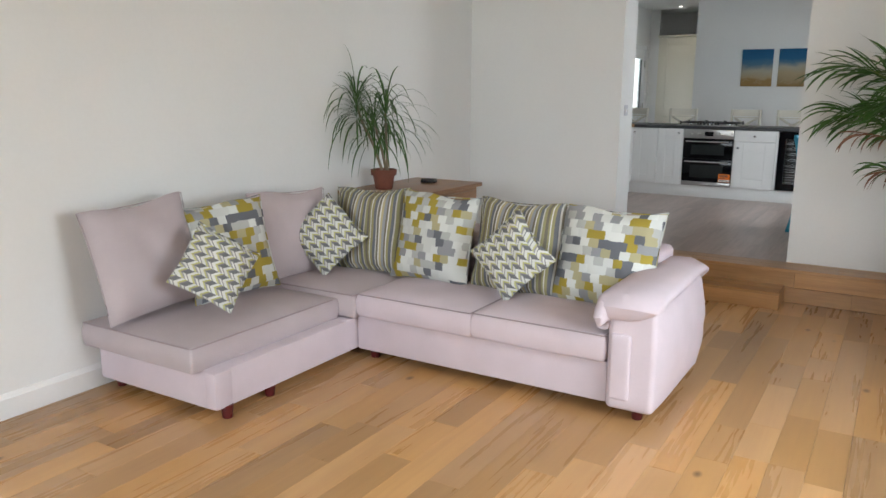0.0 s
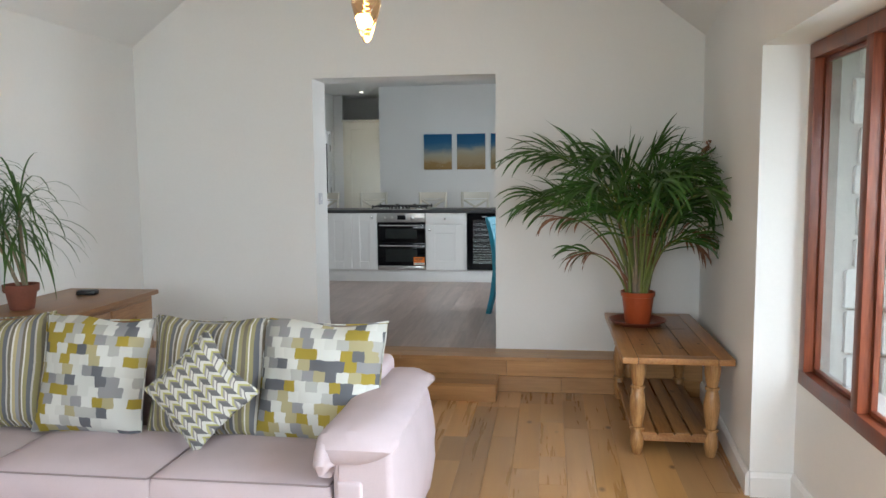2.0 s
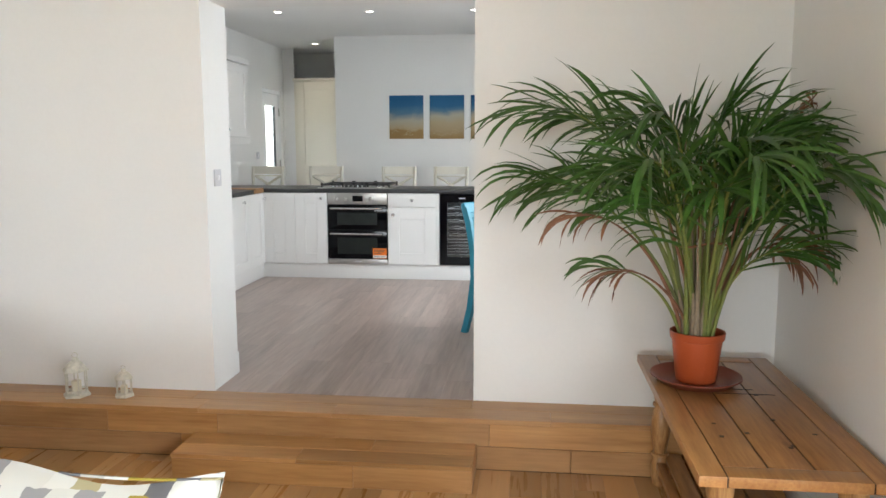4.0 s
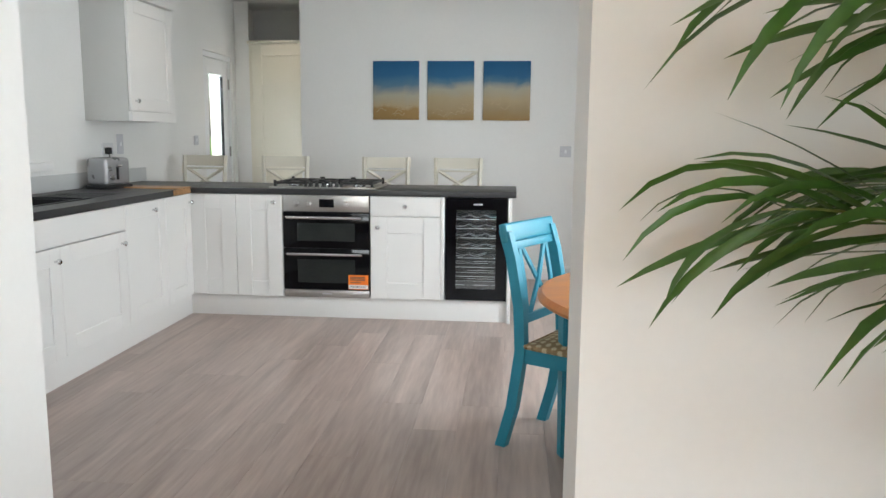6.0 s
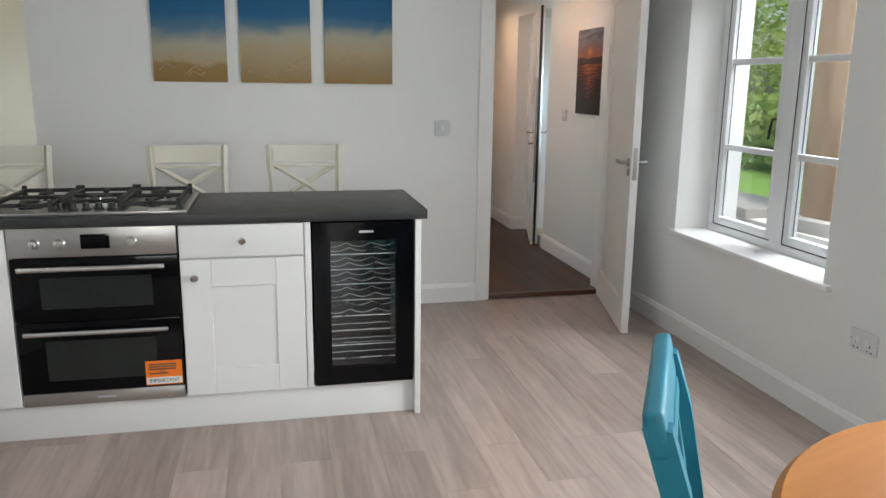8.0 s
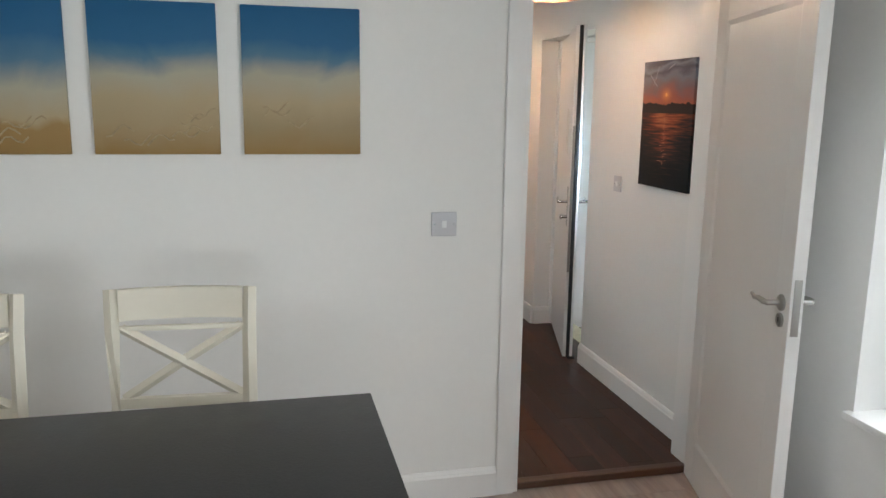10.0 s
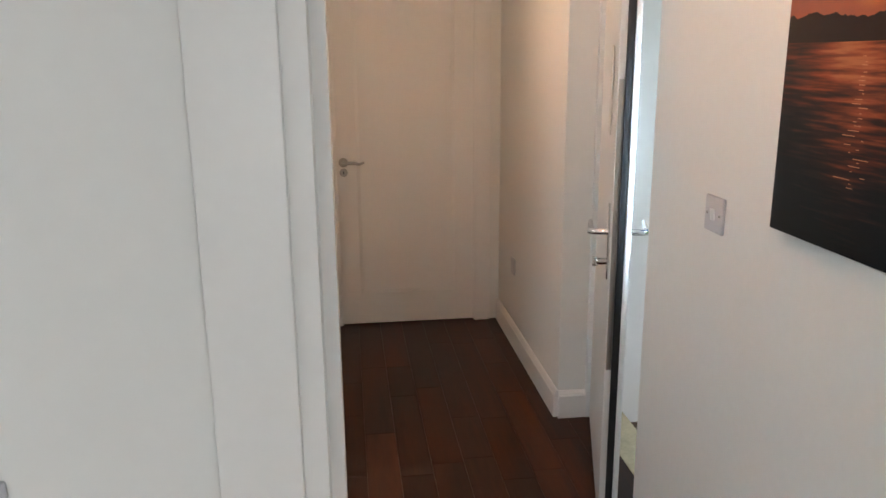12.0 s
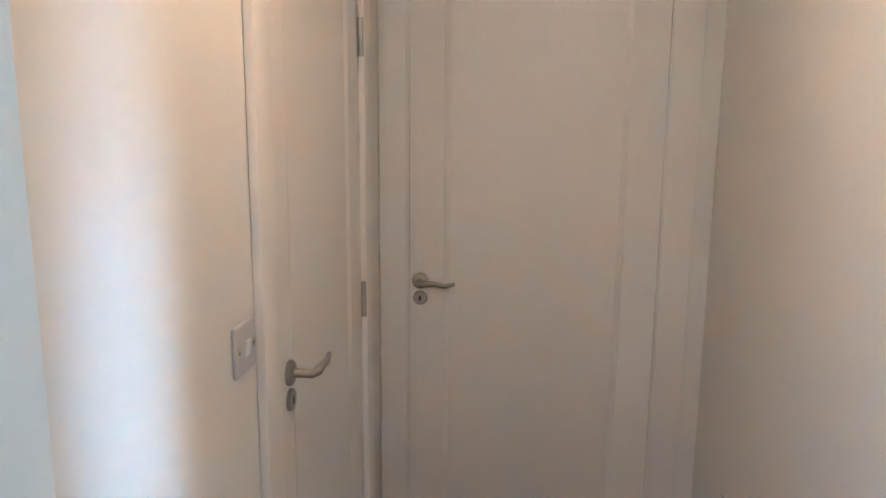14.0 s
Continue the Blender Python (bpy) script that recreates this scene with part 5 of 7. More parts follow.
# wall cabinet
wcab = thing("wall_cabinet", 0, 0, 0, 0, "ivory shaker wall cabinet with a pelmet", "cabinet")
part("carcass", bm_box(KX0 + 0.001, -3.172, 9.40, 10.06, 1.364, 2.185), CARC, wcab)
d = shaker("door", 0.655, 0.745, wcab, pose(-3.17, 9.402, 1.432, 0, 0, 90), rail=0.09)
knob(d, pose(-3.15, 9.46, 1.50, 0, 0, 90))
part("pelmet", bm_box(-3.176, -3.146, 9.40, 10.075, 1.362, 1.428, 0.003), CAB, wcab)
part("cornice", bm_box(KX0 + 0.001, -3.13, 9.385, 10.085, 2.186, 2.235, 0.008), CAB, wcab)

# tall cupboard in the alcove
tc = thing("tall_cupboard", 0, 0, 0, 0, "cream tall built-in cupboard in the alcove", "cupboard")
CREAMP = mat("cream_cupboard_paint", (0.74, 0.70, 0.60), 0.45, vary=0.02, scale=3, bump=0.02)
part("carcass", bm_box(-3.33, -2.497, 12.28, 12.86, 0.0, 2.20), CREAMP, tc)
d = shaker("door", 0.79, 1.235, tc, Matrix.Translation((-3.30, 12.28, 0.955)), CREAMP, 0.11)
knob(d, Matrix.Translation((-2.58, 12.26, 1.33)))
shaker("door", 0.79, 0.88, tc, Matrix.Translation((-3.30, 12.28, 0.065)), CREAMP, 0.11)
part("cornice", bm_box(-3.345, -2.497, 12.255, 12.86, 2.200, 2.235, 0.006), CREAMP, tc)
part("side_filler", bm_box(KX0 + 0.001, -3.3315, 12.285, 12.31, 0.0, KC - 0.002), WALL, tc, "white filler between cupboard and wall")
part("shelf_divider", bm_box(-2.62, -2.50, 12.32, 12.86, 2.236, 2.625), CARC, tc)

# toaster, plug, sockets
to = thing("toaster", -3.30, 9.33, 0.912, 78, "grey metal toaster on a black base", "toaster")
part("body", bm_box(-0.12, 0.12, -0.080, 0.080, 0.022, 0.205, 0.03, 4), mat("silver_grey_enamel", (0.36, 0.36, 0.37), 0.3, metal=0.5, vary=0.03), to)
part("base", bm_box(-0.128, 0.128, -0.088, 0.088, 0.0, 0.024, 0.008), BLACK, to)
for y in (-0.03, 0.03):
    part("slot", bm_box(-0.10, 0.10, y - 0.012, y + 0.012, 0.2035, 0.2062), BLACK, to)
part("lever", bm_box(-0.02, 0.0, -0.087, -0.078, 0.06, 0.16, 0.003), BLACK, to)
part("lever_grip", bm_box(-0.03, 0.01, -0.105, -0.085, 0.145, 0.160, 0.004), CHROME, to)
part("dial", moved(bm_lathe([(0.020, 0), (0.018, 0.015)], 16), pose(-0.07, -0.079, 0.075, 90)), CHROME, to)
for x, z in ((-0.08, 0.145), (-0.08, 0.125)):
    part("button", bm_box(x - 0.014, x + 0.014, -0.084, -0.078, z - 0.006, z + 0.006, 0.002), CHROME, to)


def plate(name, m, w, h, label, rocker=1, category="switch", face=PLATE):
    """A wall plate with rockers and screws; local x across, z up, facing -y."""
    ob = tagged(new(name), label, category)
    ob.matrix_basis = m
    part("plate", bm_box(-w / 2, w / 2, -0.009, 0, -h / 2, h / 2, 0.004, 3), face, ob)
    for k in range(rocker):
        x = (k - (rocker - 1) / 2) * 0.05
        part("rocker", moved(bm_box(-0.009, 0.009, -0.004, 0.002, -0.014, 0.014, 0.002), Matrix.Translation((x, -0.010, 0)) @ pose(0, 0, 0, 8, 0, 0)), UPVC, ob)
    for x in (-w / 2 + 0.012, w / 2 - 0.012):
        part("screw", moved(bm_lathe([(0.0035, 0), (0.003, 0.0015)], 10), pose(x, -0.009, 0, 90)), CHROME, ob)
    return ob


def socket(m, label):
    ob = plate("wall_socket", m, 0.146, 0.086, label, 2, "socket", SOCKETW)
    for k in (-1, 1):
        for dx, dz, w, h in ((0, 0.001, 0.0025, 0.005), (-0.011, -0.020, 0.004, 0.0025), (0.011, -0.020, 0.004, 0.0025)):
            part("pin_hole", bm_box(k * 0.036 + dx - w, k * 0.036 + dx + w, -0.0096, -0.0085, dz - h - 0.012, dz + h - 0.012), BLACK, ob)
    return ob


plate("light_switch", pose(-0.118, YF, 1.150, 0, 0, 0), 0.100, 0.094, "grey-white single light switch on the kitchen wall")
plate("light_switch", pose(OPX0, 6.10, 1.165, 0, 0, 90), 0.086, 0.092, "grey-white light switch beside the opening")
plate("light_switch", pose(-0.073, 13.16, 1.167, 0, 0, 0), 0.086, 0.086, "grey-white single light switch on the hall wall")
socket(pose(-0.236, 13.16, 0.506, 0, 0, 0), "grey-white double wall socket near the hall floor")
plate("light_switch", pose(0.085, 13.665, 1.145, 0, 0, 90), 0.086, 0.086, "grey-white light switch beside the side door")
plate("light_switch", pose(HRX, 12.26, 1.19, 0, 0, -90), 0.086, 0.086, "grey-white light switch beside the front door")
plate("heating_control", pose(HRX, 14.45, 0.465, 0, 0, -90), 0.086, 0.086, "small white wall plate near the hall floor", 0)
socket(pose(KX1, 8.90, 0.44, 0, 0, -90), "white double wall socket under the windows")
socket(pose(KX0, 9.66, 1.165, 0, 0, 90), "white double wall socket above the worktop")
plate("cooker_switch", pose(KX0, 9.84, 1.20, 0, 0, 90), 0.086, 0.146, "tall white cooker switch above the worktop")
plate("light_switch", pose(KX0, 11.22, 1.22, 0, 0, 90), 0.086, 0.086, "white light switch beside the back door")
pl = thing("toaster_plug", KX0 + 0.01, 9.63, 1.155, 0, "black mains plug in the wall socket", "plug")
part("body", bm_box(0.0, 0.035, -0.024, 0.024, -0.024, 0.024, 0.010, 3), BLACK, pl)
part("flex", bm_tube([(0.02, 0, -0.02), (0.05, -0.02, -0.10), (0.06, -0.08, -0.20), (0.06, -0.16, -0.236), (0.08, -0.20, -0.236)], 0.004, 6), BLACK, pl)

# three seascape canvases
def seascape(seed, lift):
    g = Graph("seascape_paint_%s" % "abc"[seed], 0.5, 0.1)
    n1 = g.n.new("ShaderNodeTexNoise")
    n1.inputs["Scale"].default_value, n1.inputs["Detail"].default_value, n1.inputs["Distortion"].default_value = 5.0, 5, 0.6
    mp = g.n.new("ShaderNodeMapping")
    mp.inputs["Location"].default_value = (seed * 3.7, seed, 0)
    g.l.new(g.tc.outputs["Object"], mp.inputs["Vector"])
    g.l.new(mp.outputs["Vector"], n1.inputs["Vector"])
    v = g.f("ADD", g.f("DIVIDE", g.z, 0.51), g.f("MULTIPLY", g.f("SUBTRACT", n1.outputs["Fac"], 0.5), 0.22))
    r = g.n.new("ShaderNodeValToRGB")
    e = r.color_ramp.elements
    stops = [(0.0, (0.30, 0.185, 0.070)), (0.20, ((0.33, 0.21, 0.085), (0.38, 0.29, 0.17), (0.34, 0.26, 0.15))[seed]), (0.30 + lift, (0.42, 0.335, 0.21)), (0.46 + lift, (0.40, 0.37, 0.29)), (0.62 + lift * 0.6, (0.085, 0.18, 0.27)), (0.76, (0.022, 0.12, 0.25)), (1.0, (0.014, 0.10, 0.23))]
    while len(e) < len(stops):
        e.new(0.5)
    for el, (p, col) in zip(e, stops):
        el.position, el.color = p, (*col, 1)
    g.l.new(v, r.inputs["Fac"])
    return g.done(r.outputs["Color"])


FOAM = mat("pale_relief_paint", (0.42, 0.32, 0.19), 0.5, vary=0.2, scale=30)
EDGE = mat("canvas_edge", (0.10, 0.12, 0.12), 0.7)
_r = random.Random(21)
for i, x0 in enumerate((-1.832, -1.345, -0.852)):
    pc = thing("seascape_canvas", x0, YF, 1.418, 0, "blue sea and sand textured canvas painting", "painting", "three seascape canvases")
    w = 0.412
    part("canvas", bm_box(0, w, -0.020, -0.001, 0, 0.512, 0.003), seascape(i, (-0.05, 0.08, 0.06)[i]), pc)
    for k in range(7 if i != 2 else 3):
        x, z = _r.uniform(0.03, w - 0.10), _r.uniform(0.03, 0.16)
        pts = [(min(max(x + j * 0.018, 0.01), w - 0.01), -0.0205, max(z + 0.016 * math.sin(j * 1.3 + k) + 0.004 * j, 0.01)) for j in range(6)]
        part("relief_line", bm_tube(pts, 0.0030, 5), FOAM, pc)

# bar stools behind the peninsula
def stool_parts(ob, paint, seat_z, top_z, w=0.39):
    for s in (-1, 1):
        x = s * (w / 2 - 0.018)
        part("back_leg", bm_tube([(x * 1.03, 0.06, 0), (x, 0.02, seat_z * 0.5), (x * 0.98, 0.0, seat_z), (x, 0.03, top_z * 0.9), (x * 1.02, 0.05, top_z)], [0.019, 0.019, 0.020, 0.019, 0.018], 4), paint, ob, smooth=False)
        part("front_leg", bm_box(x - 0.018, x + 0.018, -0.38, -0.344, 0, seat_z - 0.03, 0.004), paint, ob)
        part("side_rail", bm_box(x - 0.010, x + 0.010, -0.35, 0.0, 0.22, 0.255, 0.003), paint, ob)
    part("foot_rail", bm_box(-w / 2 + 0.03, w / 2 - 0.03, -0.372, -0.352, 0.20, 0.235, 0.003), paint, ob)
    part("seat", bm_box(-w / 2, w / 2, -0.40, 0.0, seat_z - 0.035, seat_z, 0.012), paint, ob)
    bm, rail = bmesh.new(), []
    for k in range(9):
        x = -w / 2 + 0.035 + k * (w - 0.07) / 8
        y = 0.045 + 0.022 * (1 - (2 * k / 8 - 1) ** 2)
        rail.append((x, y))
    for (xa, ya), (xb, yb) in zip(rail, rail[1:]):
        vs = [bm.verts.new(c) for c in ((xa, ya - 0.010, top_z - 0.085), (xb, yb - 0.010, top_z - 0.085), (xb, yb + 0.010, top_z - 0.085), (xa, ya + 0.010, top_z - 0.085), (xa, ya - 0.008, top_z), (xb, yb - 0.008, top_z), (xb, yb + 0.012, top_z), (xa, ya + 0.012, top_z))]
        for f in ((0, 3, 2, 1), (4, 5, 6, 7), (0, 1, 5, 4), (2, 3, 7, 6)) + (((0, 4, 7, 3),) if xa == rail[0][0] else ()) + (((1, 2, 6, 5),) if xb == rail[-1][0] else ()):
            bm.faces.new([vs[i] for i in f])
    bmesh.ops.remove_doubles(bm, verts=bm.verts, dist=1e-5)
    part("top_rail", bm, paint, ob)
    part("thin_rail", bm_box(-w / 2 + 0.03, w / 2 - 0.03, 0.030, 0.046, top_z - 0.112, top_z - 0.098, 0.003), paint, ob)
    for s in (-1, 1):
        part("cross_bar", bm_tube([(s * (w / 2 - 0.04), 0.04, top_z - 0.105), (0, 0.034 + 0.004 * s, top_z - 0.20), (-s * (w / 2 - 0.04), 0.03, top_z - 0.30)], 0.014, 4), paint, ob, smooth=False)
    part("low_rail", bm_box(-w / 2 + 0.03, w / 2 - 0.03, 0.015, 0.035, top_z - 0.325, top_z - 0.295, 0.003), paint, ob)


stool = thing("bar_stool", -1.595, 10.46, 0, 180, "putty-painted bar stool with a cross back", "bar stool", "bar stools at the peninsula")
stool.matrix_basis = pose(-1.595, 10.46, 0, 0, 0, 0)
stool_parts(stool, PUTTY, 0.66, 1.105)
for x, t in ((-1.015, -3), (-2.425, 3), (-3.11, -4)):
    copy_thing(stool, pose(x, 10.46, 0, 0, 0, t))

# dining table and chairs
tb = thing("dining_table", 0.135, 7.105, 0, 0, "round dining table with oak top and teal legs", "table")
part("tabletop", bm_lathe([(0.575, 0.693), (0.605, 0.699), (0.620, 0.708), (0.622, 0.718), (0.614, 0.728), (0.606, 0.736)], 72), TTOP, tb, "glossy orange oak round top")
part("apron", boxes((-0.40, 0.40, -0.41, -0.385, 0.61, 0.692), (-0.40, 0.40, 0.385, 0.41, 0.61, 0.692), (-0.41, -0.385, -0.385, 0.385, 0.61, 0.692), (0.385, 0.41, -0.385, 0.385, 0.61, 0.692)), TEAL, tb, smooth=False)
for sx in (-1, 1):
    for sy in (-1, 1):
        bm = bm_box(-0.036, 0.036, -0.036, 0.036, 0, 0.692, 0)
        for v in bm.verts:
            if v.co.z < 0.1:
                v.co.x *= 0.72
                v.co.y *= 0.72
        bmesh.ops.bevel(bm, geom=bm.edges[:], offset=0.006, segments=2, affect="EDGES")
        part("leg", moved(bm, Matrix.Translation((sx * 0.385, sy * 0.385, 0))), TEAL, tb)
tb.matrix_basis = pose(0.145, 7.105, 0, 0, 0, 18)

CW, CT = 0.405, 0.937
ch = thing("dining_chair", 0, 0, 0, 0, "teal-painted dining chair with cross back and dotted seat", "chair", "chairs round the dining table")


def bm_post(line, w, d):
    """A bar of rectangular section along a line in the y-z plane."""
    bm, rings = bmesh.new(), []
    for x, y, z in line:
        rings.append([bm.verts.new((x + a * w / 2, y + b * d / 2, z)) for a, b in ((-1, -1), (1, -1), (1, 1), (-1, 1))])
    for a, b in zip(rings, rings[1:]):
        for k in range(4):
            bm.faces.new((a[k], a[(k + 1) % 4], b[(k + 1) % 4], b[k]))
    bm.faces.new(rings[0][::-1])
    bm.faces.new(rings[-1])
    bmesh.ops.bevel(bm, geom=[e for e in bm.edges if e.calc_length() > 0.05 and len(e.link_faces) == 2 and e.calc_face_angle() > 0.6], offset=0.004, segments=2, affect="EDGES")
    return bm


for s in (-1, 1):
    x = s * (CW / 2 - 0.019)
    part("back_leg", bm_post([(x, 0.085, 0), (x, 0.035, 0.18), (x, 0.0, 0.42), (x, 0.01, 0.60), (x, 0.05, 0.80), (x, 0.085, CT - 0.03)], 0.038, 0.046), TEAL, ch)
    part("front_leg", bm_post([(x, -0.405, 0), (x, -0.40, 0.2), (x, -0.40, 0.43)], 0.038, 0.038), TEAL, ch)
    part("seat_rail", bm_box(x - 0.012, x + 0.012, -0.385, -0.02, 0.375, 0.435, 0.003), TEAL, ch)
    part("slat", bm_post([(s * 0.115, 0.016, 0.555), (s * 0.115, 0.035, 0.70), (s * 0.115, 0.064, 0.838)], 0.022, 0.012), TEAL, ch)
    part("cross_bar", bm_post([(s * 0.098, 0.014, 0.555), (0, 0.033 + s * 0.004, 0.695), (-s * 0.098, 0.062, 0.838)], 0.024, 0.012), TEAL, ch)
part("front_rail", bm_box(-CW / 2 + 0.04, CW / 2 - 0.04, -0.412, -0.388, 0.375, 0.435, 0.003), TEAL, ch)
part("rear_rail", bm_box(-CW / 2 + 0.04, CW / 2 - 0.04, -0.012, 0.012, 0.375, 0.435, 0.003), TEAL, ch)
part("seat_pad", bm_seat(-CW / 2 - 0.005, CW / 2 + 0.005, -0.43, -0.03, 0.436, 0.462, 0.018, 8), DOTS, ch, "brown cream-dotted upholstered seat pad")
part("top_rail", moved(bm_box(-CW / 2 - 0.004, CW / 2 + 0.004, -0.017, 0.017, -0.04, 0.04, 0.012, 3), pose(0, 0.085, CT - 0.04, -14)), TEAL, ch)
part("middle_rail", moved(bm_box(-CW / 2 + 0.03, CW / 2 - 0.03, -0.010, 0.010, -0.016, 0.016, 0.004), pose(0, 0.064, 0.845, -12)), TEAL, ch)
part("low_rail", moved(bm_box(-CW / 2 + 0.03, CW / 2 - 0.03, -0.010, 0.010, -0.018, 0.018, 0.004), pose(0, 0.012, 0.545, -6)), TEAL, ch)


def chair_pose(bx, by, fx, fy):
    """Top of the back at (bx, by), facing along (fx, fy)."""
    n = math.hypot(fx, fy)
    fx, fy = fx / n, fy / n
    turn = math.degrees(math.atan2(fx, -fy))
    return pose(bx + 0.085 * fx, by + 0.085 * fy, 0, 0, 0, turn)


ch.matrix_basis = chair_pose(-0.505, 7.600, 0.866, -0.50)
copy_thing(ch, chair_pose(0.47, 7.79, -0.48, -0.88))
copy_thing(ch, chair_pose(-0.205, 6.505, 0.74, 0.67))

# ---- kitchen windows ----
BLACKR = mat("black_rubber", (0.012, 0.013, 0.016), 0.5, vary=0.1)


def casement(y0, y1, z0, z1, name, label):
    """White two-light window in the right-hand wall with glazing bars, sill and handle."""
    w = tagged(thing(name), label, "window", kind="structure")
    xa, xb = 1.312, 1.372
    for r in ((y0, y1, z0, z0 + 0.05), (y0, y1, z1 - 0.05, z1), (y0, y0 + 0.05, z0 + 0.05, z1 - 0.05), (y1 - 0.05, y1, z0 + 0.05, z1 - 0.05)):
        part("window_frame", bm_box(xa, xb, *r, 0.004), UPVC, w)
    ym = (y0 + y1) / 2
    part("mullion", bm_box(xa - 0.004, xb, ym - 0.045, ym + 0.045, z0 + 0.05, z1 - 0.05, 0.004), UPVC, w)
    for ya, yb in ((y0 + 0.05, ym - 0.045), (ym + 0.045, y1 - 0.05)):
        za, zb, s = z0 + 0.05, z1 - 0.05, 0.048
        sash = part("sash", boxes((xa + 0.006, xb - 0.006, ya + 0.004, ya + s, za + 0.004, zb - 0.004), (xa + 0.006, xb - 0.006, yb - s, yb - 0.004, za + 0.004, zb - 0.004), (xa + 0.006, xb - 0.006, ya + s, yb - s, za + 0.004, za + s), (xa + 0.006, xb - 0.006, ya + s, yb - s, zb - s, zb - 0.004), bevel=0.003), UPVC, w)
        part("seal", boxes((xa + 0.0045, xa + 0.0058, ya, ya + 0.006, za, zb), (xa + 0.0045, xa + 0.0058, yb - 0.006, yb, za, zb), (xa + 0.0045, xa + 0.0058, ya, yb, za, za + 0.006), (xa + 0.0045, xa + 0.0058, ya, yb, zb - 0.006, zb)), BLACKR, sash, smooth=False)
        bars = [1.094, 1.560]
        for z in bars:
            part("glazing_bar", bm_box(xa + 0.012, xb - 0.012, ya + s, yb - s, z - 0.016, z + 0.016, 0.004), UPVC, sash)
        for zl, zh in zip([za + s] + [b + 0.016 for b in bars], [b - 0.016 for b in bars] + [zb - s]):
            part("pane", bm_box(xa + 0.030, xa + 0.036, ya + s - 0.006, yb - s + 0.006, zl - 0.006, zh + 0.006), GLASS, sash).visible_shadow = False
            part("glazing_gasket", boxes((xa + 0.0285, xa + 0.0297, ya + s, ya + s + 0.005, zl, zh), (xa + 0.0285, xa + 0.0297, yb - s - 0.005, yb - s, zl, zh)), BLACKR, sash, smooth=False)
    hd = part("handle", bm_tube([(xa - 0.012, ym + 0.075, 1.27), (xa - 0.030, ym + 0.075, 1.27), (xa - 0.034, ym + 0.078, 1.24), (xa - 0.034, ym + 0.088, 1.17)], 0.007, 8), BLACKR, w, "black curved window handle")
    part("window_sill", bm_box(KX1 - 0.030, xa - 0.001, y0 - 0.055, y1 + 0.02, z0 - 0.014, z0 + 0.012, 0.007), TRIM, w)
    return w


casement(KWIN[0], KWIN[1], KWIN[2], KWIN[3], "window_kitchen", "white two-light casement window with glazing bars")
casement(DWIN[0], DWIN[1], DWIN[2], DWIN[3], "window_dining", "white two-light casement window behind the table")

# window over the sink
w = tagged(thing("window_sink"), "white window over the sink", "window", kind="structure")
for r in ((SWIN[0], SWIN[1], SWIN[2], SWIN[2] + 0.05), (SWIN[0], SWIN[1], SWIN[3] - 0.05, SWIN[3]), (SWIN[0], SWIN[0] + 0.05, SWIN[2] + 0.05, SWIN[3] - 0.05), (SWIN[1] - 0.05, SWIN[1], SWIN[2] + 0.05, SWIN[3] - 0.05), (8.0, 8.07, SWIN[2] + 0.05, SWIN[3] - 0.05)):
    part("window_frame", bm_box(-3.70, -3.64, *r, 0.004), UPVC, w)
part("pane", bm_box(-3.675, -3.669, SWIN[0] + 0.04, SWIN[1] - 0.04, SWIN[2] + 0.04, SWIN[3] - 0.04), GLASS, w).visible_shadow = False
part("window_sill", bm_box(-3.64, KX0 + 0.035, SWIN[0] - 0.02, SWIN[1] + 0.24, SWIN[2] - 0.055, SWIN[2] - 0.002, 0.006), TRIM, w)
ks = thing("kitchen_basket", -3.52, 8.62, SWIN[2], 0, "small woven basket on the sink windowsill", "basket")
part("basket", bm_lathe([(0.045, 0), (0.055, 0.01), (0.062, 0.09), (0.064, 0.095), (0.058, 0.095), (0.05, 0.015), (0.0, 0.012)], 20, cap=False), mat("wicker", (0.42, 0.32, 0.2), 0.8, vary=0.3, scale=60, grain=150, bump=0.6), ks)
part("utensils", bm_lathe([(0.05, 0.06), (0.055, 0.12), (0.03, 0.15)], 14), BLACK, ks)

# glazed back door
bd = tagged(thing("door_back"), "white glazed back door beside the tall cupboard", "door", kind="structure")
part("door_frame", boxes((KX0 - 0.10, KX0 - 0.02, BDOOR[0], BDOOR[0] + 0.05, 0, BDOOR[3]), (KX0 - 0.10, KX0 - 0.02, BDOOR[1] - 0.05, BDOOR[1], 0, BDOOR[3]), (KX0 - 0.10, KX0 - 0.02, BDOOR[0] + 0.05, BDOOR[1] - 0.05, BDOOR[3] - 0.05, BDOOR[3]), bevel=0.003), UPVC, bd)
y0, y1 = BDOOR[0] + 0.055, BDOOR[1] - 0.055
lf = part("leaf", boxes((KX0 - 0.085, KX0 - 0.035, y0, y0 + 0.13, 0.01, 2.006), (KX0 - 0.085, KX0 - 0.035, y1 - 0.13, y1, 0.01, 2.006), (KX0 - 0.085, KX0 - 0.035, y0 + 0.13, y1 - 0.13, 1.86, 2.006), (KX0 - 0.085, KX0 - 0.035, y0 + 0.13, y1 - 0.13, 0.01, 1.02), bevel=0.003), UPVC, bd)
part("pane", bm_box(KX0 - 0.063, KX0 - 0.057, y0 + 0.12, y1 - 0.12, 1.01, 1.87), GLASS, lf).visible_shadow = False
part("glass_edge", bm_box(KX0 - 0.060, KX0 - 0.034, y1 - 0.145, y1 - 0.131, 1.03, 1.85), BLACKR, lf)
for z in (1.78, 1.10):
    part("hinge", bm_tube([(KX0 - 0.024, BDOOR[1] - 0.052, z - 0.05), (KX0 - 0.024, BDOOR[1] - 0.052, z + 0.05)], 0.009, 10), STEEL, bd)

# ---- skirting boards and architraves ----
SKH = 0.125


